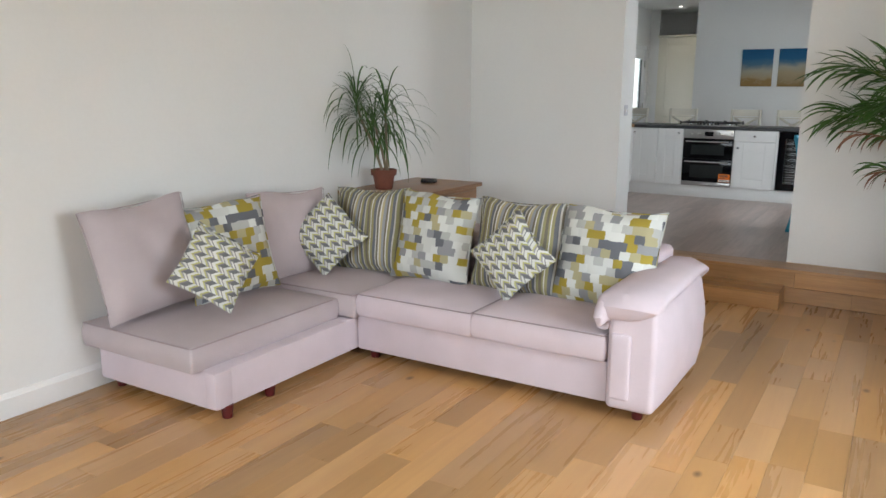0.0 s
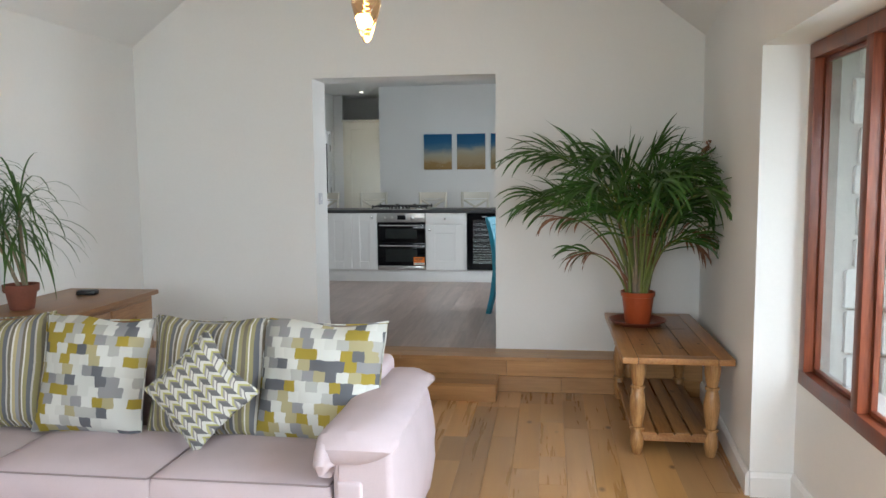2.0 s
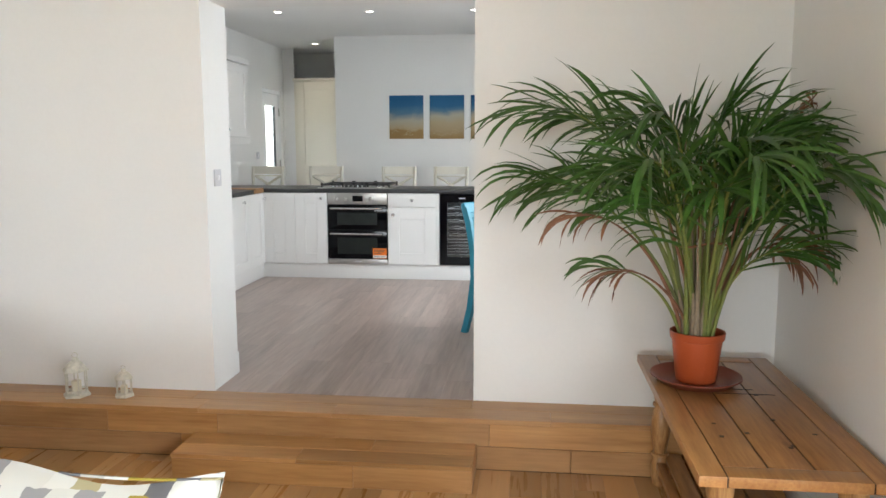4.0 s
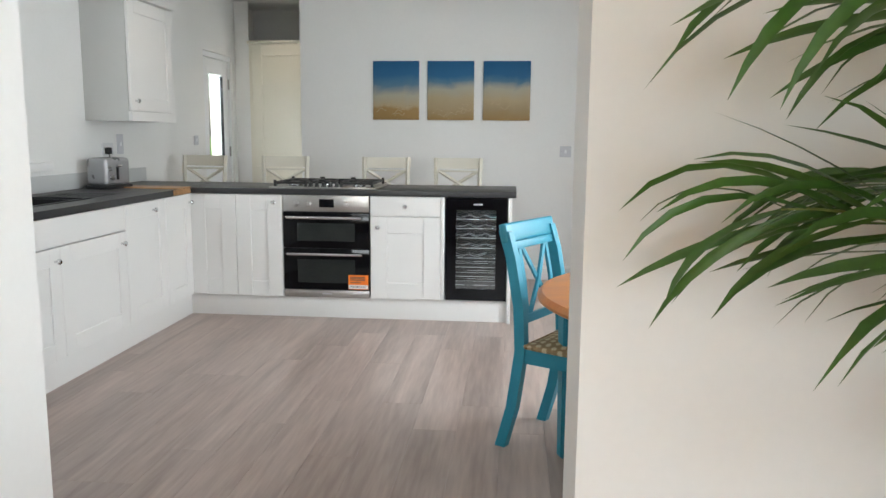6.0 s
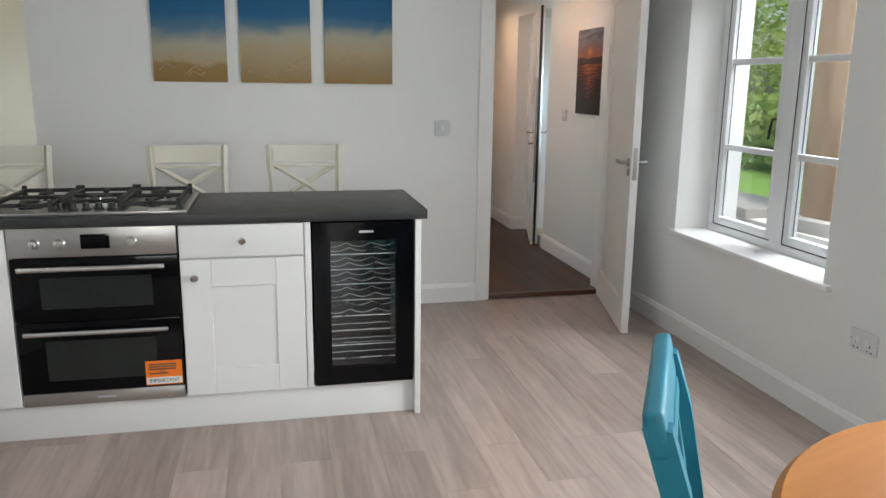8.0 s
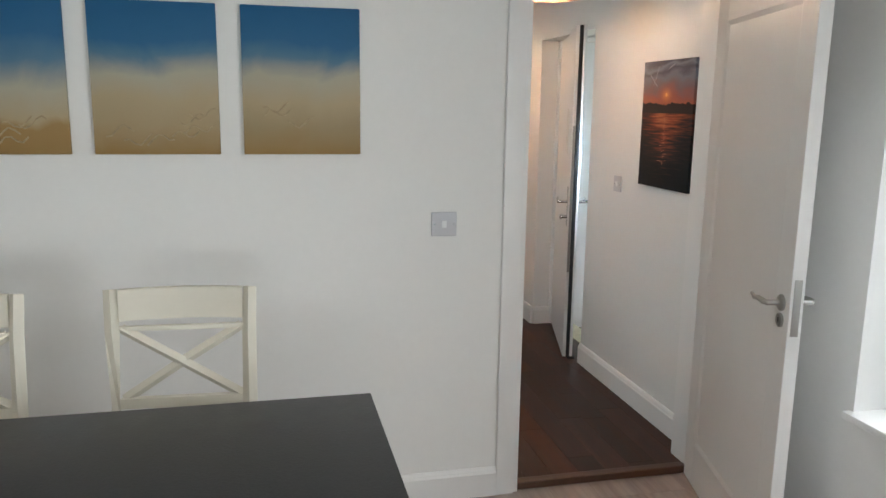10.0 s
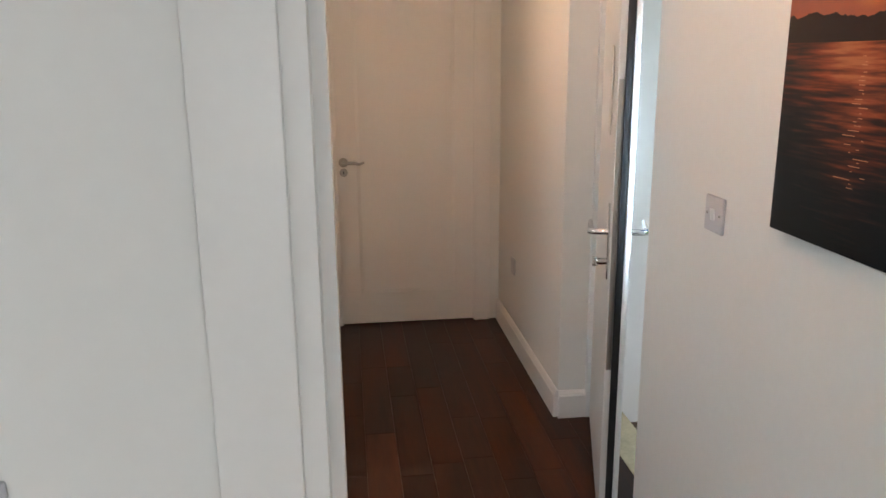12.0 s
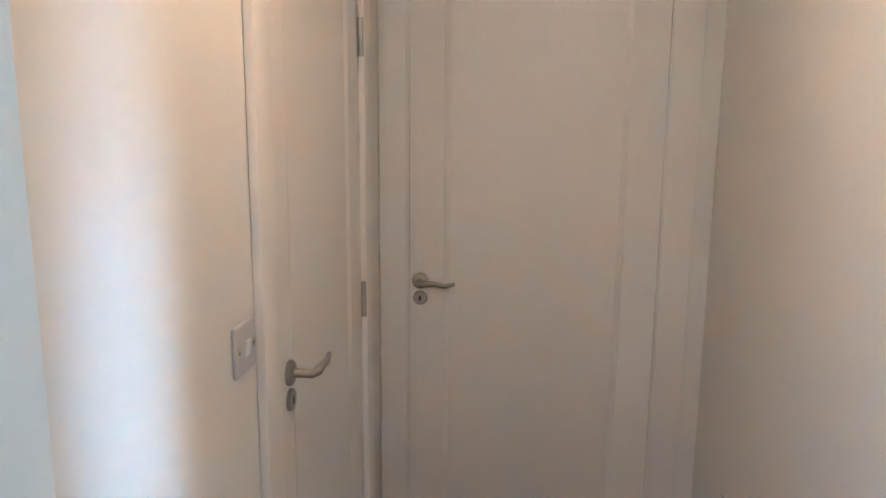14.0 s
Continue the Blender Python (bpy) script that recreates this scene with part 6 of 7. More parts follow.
def skirting(points, z, label, h=SKH, t=0.018):
    """A skirting board along a line of plan points; the room lies to the left of the line."""
    bm = bmesh.new()
    for (xa, ya), (xb, yb) in zip(points, points[1:]):
        d = Vector((xb - xa, yb - ya, 0)).normalized()
        n = Vector((-d.y, d.x, 0))
        prof = [(0, 0), (t, 0), (t, h * 0.80), (t * 0.75, h * 0.87), (t * 0.72, h * 0.90), (t * 0.35, h), (0, h)]
        ends = [[bm.verts.new(Vector((x, y, z)) + n * (p + 0.0005) + Vector((0, 0, q))) for p, q in prof] for x, y in ((xa, ya), (xb, yb))]
        k = len(prof)
        for i in range(k):
            bm.faces.new((ends[0][i], ends[0][(i + 1) % k], ends[1][(i + 1) % k], ends[1][i]))
        bm.faces.new(ends[0][::-1])
        bm.faces.new(ends[1])
    return structure("baseboard", bm, TRIM, label, category="skirting")


skirting([(LX0, 5.67), (LX0, -2.6)], L, "white skirting board along the lounge wall")
skirting([(0.974, 3.98), (1.072, 5.66)], L, "white skirting board beside the side table")
skirting([(1.184, 1.0), (1.184, 3.98), (0.974, 3.978)], L, "white skirting board in the window recess")
skirting([(OPX0, YW1 + 0.018), (OPX0, YW0 + 0.004)][::-1], 0.0, "white skirting board in the opening")
skirting([(OPX1, YW0 + 0.004), (OPX1, YW1 + 0.018)][::-1], 0.0, "white skirting board in the opening")
skirting([(OPX0, YW1), (KX0 + 0.64, YW1)][::-1], 0.0, "white skirting board along the kitchen wall")
skirting([(KX1, YW1), (OPX1, YW1)], 0.0, "white skirting board along the kitchen wall")
skirting([(KX1, YW1), (KX1, YF)], 0.0, "white skirting board under the kitchen windows")
skirting([(HDX0 - 0.075, YF), (-2.495, YF)], 0.0, "white skirting board along the kitchen wall")
skirting([(HRX, YF + 0.14), (HRX, FD0)], HF, "white skirting board along the hall wall")
skirting([(1.245, FD1), (HRX, FD1), (HRX, 14.835)], HF, "white skirting board along the hall wall")
skirting([(0.085, 13.70), (0.085, 13.16), (-2.3, 13.16)], HF, "white skirting board along the hall wall")


def architrave(x0, x1, y, z, s, label, w=0.075, wall=0.14):
    """Door lining and flat architraves for a doorway in a wall along x; s is the side that faces the viewer."""
    d = 0.018
    a, b = (y - d, y) if s < 0 else (y, y + d)
    structure("trim", boxes((x0 - w, x0, a, b, 0, z + w), (x1, x1 + w, a, b, 0, z + w), (x0, x1, a, b, z, z + w), bevel=0.004), TRIM, label, True, "architrave")


architrave(HDX0, HDX1 - 0.006, YF, HDZ - 0.012, -1, "white architrave round the hall doorway", 0.075)
structure("door_lining_hall", boxes((HDX0 - 0.002, HDX0 + 0.022, YF - 0.005, YF + 0.145, 0, HDZ - 0.002), (HDX1 - 0.022, HDX1 + 0.002, YF - 0.005, YF + 0.145, 0, HDZ - 0.002), (HDX0 + 0.022, HDX1 - 0.022, YF - 0.005, YF + 0.145, HDZ - 0.024, HDZ - 0.002), (HDX0 + 0.022, HDX0 + 0.036, YF + 0.05, YF + 0.12, 0, HDZ - 0.024)), TRIM, "white lining of the hall doorway", category="door lining")
structure("threshold", bm_box(HDX0 + 0.022, HDX1 - 0.022, YF + 0.005, YF + 0.05, 0.0005, HF + 0.004, 0.006), mat("threshold_strip", (0.09, 0.042, 0.024), 0.4, vary=0.1), "narrow wooden threshold strip between the floors", category="threshold")


def bm_leaf(w, h, t, panel=(0.11, 0.185, 0.11), depth=0.006):
    """A door leaf with one long sunk panel on both faces; local x from the hinge, z up, centred on y."""
    bm = bmesh.new()
    s, lo, up = panel
    for r in ((0, s, 0, h), (w - s, w, 0, h), (s, w - s, 0, lo), (s, w - s, h - up, h)):
        bm_box(r[0], r[1], -t / 2, t / 2, r[2], r[3], 0.0015, 1, into=bm)
    bm_box(s - 0.001, w - s + 0.001, -t / 2 + depth, t / 2 - depth, lo - 0.001, h - up + 0.001, into=bm)
    for f in (-1, 1):
        for a, b, c, e in ((s, w - s, lo, 0), (s, w - s, h - up, 1)):
            y_out, y_in = f * t / 2, f * (t / 2 - depth)
            zc, zi = c, c + (0.016 if e == 0 else -0.016)
            vs = [bm.verts.new(p) for p in ((a, y_out, zc), (b, y_out, zc), (b - 0.016, y_in, zi), (a + 0.016, y_in, zi))]
            bm.faces.new(vs if f < 0 else vs[::-1])
        for a, g in ((s, 1), (w - s, -1)):
            vs = [bm.verts.new(p) for p in ((a, f * t / 2, lo), (a, f * t / 2, h - up), (a + g * 0.016, f * (t / 2 - depth), h - up - 0.016), (a + g * 0.016, f * (t / 2 - depth), lo + 0.016))]
            bm.faces.new(vs)
    return bm


def lever(parent, m, side=1):
    """A lever handle on a round rose with a key rose below; local -y is out of the door, the lever points along side * x."""
    rose = part("rose", moved(bm_lathe([(0.026, 0), (0.026, 0.006), (0.022, 0.010), (0.010, 0.012)], 24), m @ pose(0, 0, 0, 90)), STEEL, parent, "round satin chrome handle rose")
    part("lever", moved(bm_tube([(0, -0.010, 0), (0, -0.048, 0), (side * 0.012, -0.056, 0.002), (side * 0.05, -0.056, 0.003), (side * 0.085, -0.054, -0.004), (side * 0.115, -0.052, 0.004)], [0.009, 0.009, 0.010, 0.0085, 0.0075, 0.005], 10), m), STEEL, rose, "curved chrome lever handle")
    part("key_rose", moved(bm_lathe([(0.023, 0), (0.023, 0.005), (0.020, 0.008)], 24), m @ pose(0, 0, -0.056, 90)), STEEL, parent)
    part("keyhole", moved(bm_box(-0.003, 0.003, -0.0088, -0.0070, -0.008, 0.008), m @ Matrix.Translation((0, 0, -0.056))), BLACK, parent)


# open kitchen-to-hall door
d1 = tagged(thing("door_hall"), "white panelled hall door standing open", "door", kind="structure")
d1.matrix_basis = pose(1.012, 11.222, 0.008, 0, 0, math.degrees(math.atan2(10.37 - 11.222, 0.797 - 1.012)))
DWID = math.hypot(10.37 - 11.222, 0.797 - 1.012)
part("leaf", bm_leaf(DWID, 2.032, 0.042), TRIM, d1, smooth=False)
lever(d1, pose(DWID - 0.055, -0.021, 0.995, 0, 0, 0), -1)
lever(d1, pose(DWID - 0.055, 0.021, 0.995, 0, 0, 180), 1)
part("lock_plate", bm_box(DWID - 0.0005, DWID + 0.0015, -0.012, 0.012, 0.90, 1.08, 0.001), STEEL, d1)
for z in (0.25, 1.0, 1.75):
    part("hinge", bm_tube([(-0.006, 0.026, z - 0.05), (-0.006, 0.026, z + 0.05)], 0.007, 10), STEEL, d1)

# ---- hall ----
# door at the end
d2 = tagged(thing("door_end"), "white single-panel door closed at the end of the hall", "door", kind="structure")
d2.matrix_basis = pose(0.183, 14.872, 0.040, 0, 0, 0)
part("leaf", bm_leaf(0.769, 1.985, 0.042), TRIM, d2, smooth=False)
lever(d2, pose(0.034, -0.021, 0.949, 0, 0, 0), 1)
structure("door_lining_end", boxes((0.160, 0.182, 14.847, 15.0, 0, 2.02), (0.953, 0.975, 14.847, 15.0, 0, 2.02), (0.182, 0.953, 14.83, 15.0, 2.026, 2.03), (0.182, 0.197, 14.896, 14.93, 0, 2.02), (0.938, 0.953, 14.896, 14.93, 0, 2.02)), TRIM, "white lining of the end door", category="door lining")
architrave(0.176, 0.958, 14.86, 2.01, -1, "white architrave round the end door", 0.088)
structure("wall_beyond_end", bm_box(0.0, 1.2, 15.05, 15.1, -0.02, 2.4), WALL, "plain wall beyond the closed end door", category="wall")
# side door in the corridor
d3 = tagged(thing("door_side"), "white panelled side door closed in the corridor", "door", kind="structure")
d3.matrix_basis = pose(0.066, SD1 - 0.022, 0.010, 0, 0, -90)
part("leaf", bm_leaf(SD1 - SD0 - 0.044, 1.96, 0.040), TRIM, d3, smooth=False)
lever(d3, pose(0.655, 0.020, 1.005, 0, 0, 180), 1)
for z in (0.266, 0.988, 1.705):
    part("hinge", bm_tube([(-0.004, 0.030, z - 0.05), (-0.004, 0.030, z + 0.05)], 0.008, 10), STEEL, d3, "dull steel knuckle hinge")
structure("door_lining_side", boxes((-0.05, 0.086, SD0 - 0.002, SD0 + 0.020, 0, 2.0), (-0.05, 0.086, SD1 - 0.020, SD1 + 0.002, 0, 2.0), (-0.05, 0.086, SD0 + 0.020, SD1 - 0.020, 1.98, 2.002)), TRIM, "white lining of the side door", category="door lining")
structure("trim_side_door", boxes((0.086, 0.104, SD0 - 0.075, SD0 + 0.008, 0, 2.06), (0.086, 0.104, SD1 - 0.008, SD1 + 0.075, 0, 2.06), (0.086, 0.104, SD0 + 0.008, SD1 - 0.008, 1.985, 2.06), bevel=0.004), TRIM, "white architrave round the side door", True, "architrave")
structure("wall_beyond_side", bm_box(-0.20, -0.15, 13.3, 15.1, -0.02, 2.4), WALL, "plain wall beyond the closed side door", category="wall")

# front door, ajar
FDW = 0.866
fd = tagged(thing("door_front"), "white insulated front door standing ajar with black seals", "door", kind="structure")
fd.matrix_basis = pose(1.268, 13.585, 0.040, 0, 0, math.degrees(math.atan2(12.750 - 13.585, 1.032 - 1.268)))
part("leaf", bm_box(0, FDW, -0.008, 0.034, 0, 2.035, 0.003), TRIM, fd)
part("outer_skin", bm_box(0.004, FDW + 0.012, 0.0345, 0.052, -0.004, 2.040, 0.003), mat("outer_door_paint", (0.80, 0.82, 0.83), 0.4), fd)
part("edge_seal", bm_box(FDW + 0.0005, FDW + 0.010, 0.012, 0.034, 0.0, 2.036, 0.002), BLACKR, fd, "black rubber edge seal")
part("bottom_seal", bm_box(0.01, FDW + 0.02, 0.020, 0.066, -0.008, 0.008, 0.002), BLACKR, fd)
part("lock_strip", bm_box(FDW + 0.0004, FDW + 0.002, -0.004, 0.011, 0.55, 1.45, 0.0004), STEEL, fd)
for sgn, y in ((-1, -0.008), (1, 0.052)):
    pln = part("handle_plate", bm_box(FDW - 0.075, FDW - 0.045, y - 0.006 if sgn < 0 else y, y if sgn < 0 else y + 0.006, 0.835, 1.075, 0.003), CHROME if sgn < 0 else BLACKR, fd, "long narrow handle plate")
    part("lever", bm_tube([(FDW - 0.06, y, 0.985), (FDW - 0.06, y + sgn * 0.045, 0.985), (FDW - 0.072, y + sgn * 0.058, 0.985), (FDW - 0.13, y + sgn * 0.056, 0.983), (FDW - 0.165, y + sgn * 0.054, 0.998)], [0.010, 0.010, 0.011, 0.009, 0.006], 10), CHROME, pln, "chrome lever handle")
part("lock_cylinder", moved(bm_lathe([(0.011, 0), (0.011, 0.03), (0.008, 0.034)], 14), pose(FDW - 0.06, -0.010, 0.890, 90)), CHROME, fd)
part("thumb_turn", bm_box(FDW - 0.066, FDW - 0.054, -0.058, -0.040, 0.875, 0.905, 0.003), CHROME, fd)
# thin upright white plate, taken for a letter plate
part("leaflet", moved(bm_box(0.0, 0.10, -0.012, -0.0095, 0, 0.27, 0.0005), pose(FDW - 0.26, -0.002, 1.28, 0, 4, 0)), PAPER, fd, "white vertical plate on the door")
for z in (0.21, 1.02, 1.80):
    part("hinge", boxes((-0.012, 0.010, -0.024, -0.006, z - 0.055, z + 0.055), bevel=0.004), STEEL, fd)
structure("door_frame_front", boxes((1.25, 1.32, 12.44, 12.52, 0, 2.05), (1.225, 1.30, FD1 - 0.02, FD1 + 0.06, 0, 2.05), (1.25, 1.32, 12.52, FD1 - 0.02, 2.05, 2.10)), UPVC, "white front door frame", category="door frame")
structure("doorstep", boxes((1.26, 1.40, 12.50, FD1 - 0.002, -0.02, HF + 0.004)), mat("worn_yellow_sill", (0.52, 0.46, 0.30), 0.5, vary=0.2, scale=12), "pale worn sill under the front door", category="sill")

# picture of a sunset
def sunset():
    """Slate clouds over an orange horizon, a dark treeline and red rippled water."""
    g = Graph("sunset_print", 0.45, 0.03)

    def field(scale, stretch, detail):
        nz, mp = g.n.new("ShaderNodeTexNoise"), g.n.new("ShaderNodeMapping")
        nz.inputs["Scale"].default_value, nz.inputs["Detail"].default_value = scale, detail
        mp.inputs["Scale"].default_value = stretch
        g.l.new(g.tc.outputs["Object"], mp.inputs["Vector"])
        g.l.new(mp.outputs["Vector"], nz.inputs["Vector"])
        return nz.outputs["Fac"]

    def ramp(fac, stops):
        r = g.n.new("ShaderNodeValToRGB")
        e = r.color_ramp.elements
        while len(e) < len(stops):
            e.new(0.5)
        for el, (p, col) in zip(e, stops):
            el.position, el.color = p, (*col, 1)
        g.l.new(fac, r.inputs["Fac"])
        return r.outputs["Color"]

    v = g.f("DIVIDE", g.z, 0.605)
    far = g.f("ABSOLUTE", g.f("ADD", g.x, 0.005))
    cloud = field(6.0, (1.0, 1, 2.2), 7)
    dx, dz = g.f("ADD", g.x, 0.005), g.f("SUBTRACT", g.z, 0.445)
    halo = g.f("SQRT", g.f("ADD", g.f("MULTIPLY", dx, dx), g.f("MULTIPLY", g.f("MULTIPLY", dz, dz), 2.2)))
    sky = ramp(g.f("ADD", v, g.f("MULTIPLY", g.f("SUBTRACT", cloud, 0.5), 0.26)), [(0.62, (0.36, 0.10, 0.045)), (0.72, (0.27, 0.085, 0.06)), (0.79, (0.17, 0.105, 0.11)), (0.86, (0.14, 0.145, 0.185)), (0.91, (0.055, 0.055, 0.075)), (0.96, (0.17, 0.185, 0.23)), (1.0, (0.06, 0.06, 0.08))])
    sun = ramp(halo, [(0.0, (0.90, 0.50, 0.16)), (0.016, (0.66, 0.24, 0.07)), (0.06, (0.36, 0.10, 0.045))])
    near = g.f("MULTIPLY", g.f("MAXIMUM", g.f("SUBTRACT", 1.0, g.f("MULTIPLY", halo, 10.0)), 0.0), g.f("ADD", cloud, 0.35))
    sky = g.mix(near, sky, sun)
    wave = field(11.0, (0.8, 1, 11.0), 6)
    lit = g.f("SUBTRACT", g.f("ADD", g.f("MULTIPLY", v, 1.05), g.f("MULTIPLY", g.f("SUBTRACT", wave, 0.5), 0.95)), g.f("MULTIPLY", far, 1.25))
    water = ramp(lit, [(0.05, (0.007, 0.008, 0.010)), (0.22, (0.028, 0.015, 0.015)), (0.36, (0.12, 0.030, 0.018)), (0.50, (0.27, 0.065, 0.030)), (0.66, (0.42, 0.14, 0.06))])
    hills = g.f("ADD", 0.668, g.f("MULTIPLY", g.f("SUBTRACT", field(16.0, (1, 1, 0.1), 4), 0.5), 0.10))
    land = g.n.new("ShaderNodeRGB")
    land.outputs[0].default_value = (0.022, 0.012, 0.011, 1)
    low = g.mix(g.f("GREATER_THAN", v, 0.592), water, land.outputs[0])
    return g.done(g.mix(g.f("GREATER_THAN", v, hills), low, sky))


sp = thing("sunset_picture", HRX, 11.757, 1.218, -90, "canvas print of a red sunset over dark water", "picture")
part("canvas", bm_box(-0.238, 0.238, -0.022, -0.002, 0, 0.606, 0.002), sunset(), sp)
SUNP = mat("sun_yellow_paint", (0.80, 0.42, 0.10), 0.5)
part("sun_disc", moved(bm_lathe([(0.007, 0), (0.0065, 0.0008)], 20), pose(-0.005, -0.022, 0.445, 90)), SUNP, sp)
TRAIL = mat("pale_trail_paint", (0.33, 0.33, 0.38), 0.5, vary=0.3, scale=40)
for x, z, a, l in ((-0.11, 0.535, 62, 0.10), (-0.135, 0.515, -38, 0.09), (0.03, 0.575, 20, 0.06)):
    part("vapour_trail", moved(bm_box(-l / 2, l / 2, -0.0226, -0.0219, -0.0016, 0.0016), pose(x, 0, z, 0, -a, 0)), TRAIL, sp)
_r = random.Random(3)
for k in range(30):
    z = 0.335 - k * 0.0075 - _r.uniform(0, 0.004)
    wd = 0.002 + (0.004 + 0.0006 * k) * _r.random() ** 1.5
    cx = -0.005 + _r.gauss(0, 0.003 + 0.0004 * k)
    part("glint", bm_box(cx - wd, cx + wd, -0.0228, -0.0219, z, z + 0.0014), mat("glint_paint", (0.55, 0.22, 0.10), 0.5) if k == 0 else bpy.data.materials["glint_paint"], sp)

# newel post
nw = thing("newel_post", -0.186, 12.25, 0, 0, "white painted square newel post with chamfered top", "newel post")
_o = [(0.040, -0.022), (0.040, 0.022), (0.022, 0.040), (-0.022, 0.040), (-0.040, 0.022), (-0.040, -0.022), (-0.022, -0.040), (0.022, -0.040)]
part("post", bm_prism(_o, 0, 1.392), TRIM, nw, smooth=False)
part("cap", moved(bm_lathe([(0.0445, 0), (0.0445, 0.004), (0.033, 0.022)], 8), pose(0, 0, 1.392, 0, 0, 22.5)), TRIM, nw, smooth=False)

# hall ceiling lamps
SHADE = mat("copper_lined_shade", (0.60, 0.34, 0.17), 0.45, vary=0.05, bump=0)
for y in (12.04, 13.60):
    hl = thing("hall_pendant", 0.565, y, 2.120, 0, "low domed hall lampshade glowing warm orange", "lamp", "hall lamps")
    part("shade", bm_lathe([(0.185, 0), (0.180, 0.035), (0.150, 0.085), (0.095, 0.125), (0.035, 0.145), (0.034, 0.141), (0.092, 0.120), (0.146, 0.082), (0.176, 0.034), (0.181, 0)], 36, cap=False), SHADE, hl)
    part("bulb", moved(bm_lathe([(0.004, 0), (0.022, 0.012), (0.029, 0.035), (0.022, 0.06), (0.013, 0.08)], 16), Matrix.Translation((0, 0, 0.03))), glow("warm_bulb", (1.0, 0.55, 0.22), 14.0), hl, "glowing warm bulb")
    part("rod", bm_tube([(0, 0, 0.14), (0, 0, HC - 2.120)], 0.006, 8), BLACK, hl)
    lamp("hall_bulb_light", "POINT", pose(0.565, y, 2.150), 10 if y < 13 else 11, (1.0, 0.70, 0.46), radius=0.05)

# kitchen downlights
for x, y in ((-2.615, 9.53), (-1.72, 9.60), (-0.695, 9.62), (-2.91, 11.86)):
    dl = thing("downlight", x, y, KC, 0, "recessed white ceiling downlight, lit", "downlight", "kitchen downlights")
    part("bezel", moved(bm_lathe([(0.032, 0), (0.044, -0.004), (0.045, -0.001), (0.045, 0.0)], 24, cap=False), Matrix.Translation((0, 0, 0))), UPVC, dl)
    part("lens", moved(bm_lathe([(0.031, -0.003), (0.020, -0.002)], 20), Matrix.Identity(4)), glow("downlight_lens", (1.0, 0.93, 0.82), 9.0), dl, "glowing lamp face")
    lamp("downlight_beam", "SPOT", look((x, y, KC - 0.02), (x, y, 0)), 8, (1.0, 0.88, 0.74), radius=0.04, cone=110)

# ---- outside ----
RENDER = mat("white_render", (0.72, 0.72, 0.70), 0.85, vary=0.06, scale=3, grain=70, bump=0.25)
SLABM = mat("grey_stone_slab", (0.30, 0.30, 0.29), 0.8, vary=0.2, scale=10, grain=90, bump=0.3)
POSTW = wood("weathered_oak", (0.16, 0.10, 0.06), (0.34, 0.25, 0.18), 0.7, ring=8, axis="z", island=0.1, knots=False, bump=0.3)
structure("terrace", bm_box(1.5, 4.3, 6.0, 16.0, -0.42, -0.12), GRAVEL, "pale concrete terrace beside the house", category="terrace")
wl = thing("porch_wall", 0, 0, 0, 0, "low white rendered porch wall with grey coping", "wall")
part("wall", bm_box(1.98, 2.42, 8.2, 13.2, -0.12, 0.55), RENDER, wl)
for i in range(3):
    y0 = 11.0 + i * 0.72
    part("coping_slab", bm_box(1.95, 2.45, y0, y0 + 0.70, 0.55, 0.62, 0.010), SLABM, wl)
ps = thing("porch_post", 2.2, 10.52, 0.55, 12, "thick weathered oak porch post on a stone pad", "post")
part("pad", bm_box(-0.21, 0.21, -0.21, 0.21, 0, 0.085, 0.012), SLABM, ps)
part("post", bm_box(-0.115, 0.115, -0.115, 0.115, 0.085, 2.6, 0.012), POSTW, ps)
structure("porch_front_wall", bm_box(1.5, 2.2, 13.75, 13.95, -0.42, 2.6), RENDER, "white rendered wall beside the front door", category="wall")
structure("road", bm_box(4.6, 6.6, -40, 60, -0.45, -0.405), mat("grey_drive", (0.42, 0.41, 0.39), 0.9, vary=0.15, scale=2, grain=80, bump=0.3), "pale gravel drive across the lawn", category="drive")
TREEL = [mat("tree_leaf_%s" % "abc"[i], c, 0.6, vary=0.35, scale=1.5, grain=20, bump=0) for i, c in enumerate(((0.20, 0.30, 0.075), (0.25, 0.33, 0.09), (0.16, 0.26, 0.065)))]
for _m in TREEL:
    _n, _k = _m.node_tree.nodes, _m.node_tree.links
    _tr, _mx = _n.new("ShaderNodeBsdfTranslucent"), _n.new("ShaderNodeMixShader")
    _tr.inputs["Color"].default_value = (0.42, 0.56, 0.14, 1)
    _mx.inputs["Fac"].default_value = 0.5
    _k.new(_n["Principled BSDF"].outputs[0], _mx.inputs[1])
    _k.new(_tr.outputs[0], _mx.inputs[2])
    _k.new(_mx.outputs[0], _n["Material Output"].inputs["Surface"])
TRUNK = mat("tree_bark", (0.09, 0.07, 0.05), 0.9, vary=0.3, scale=10, bump=0.4)


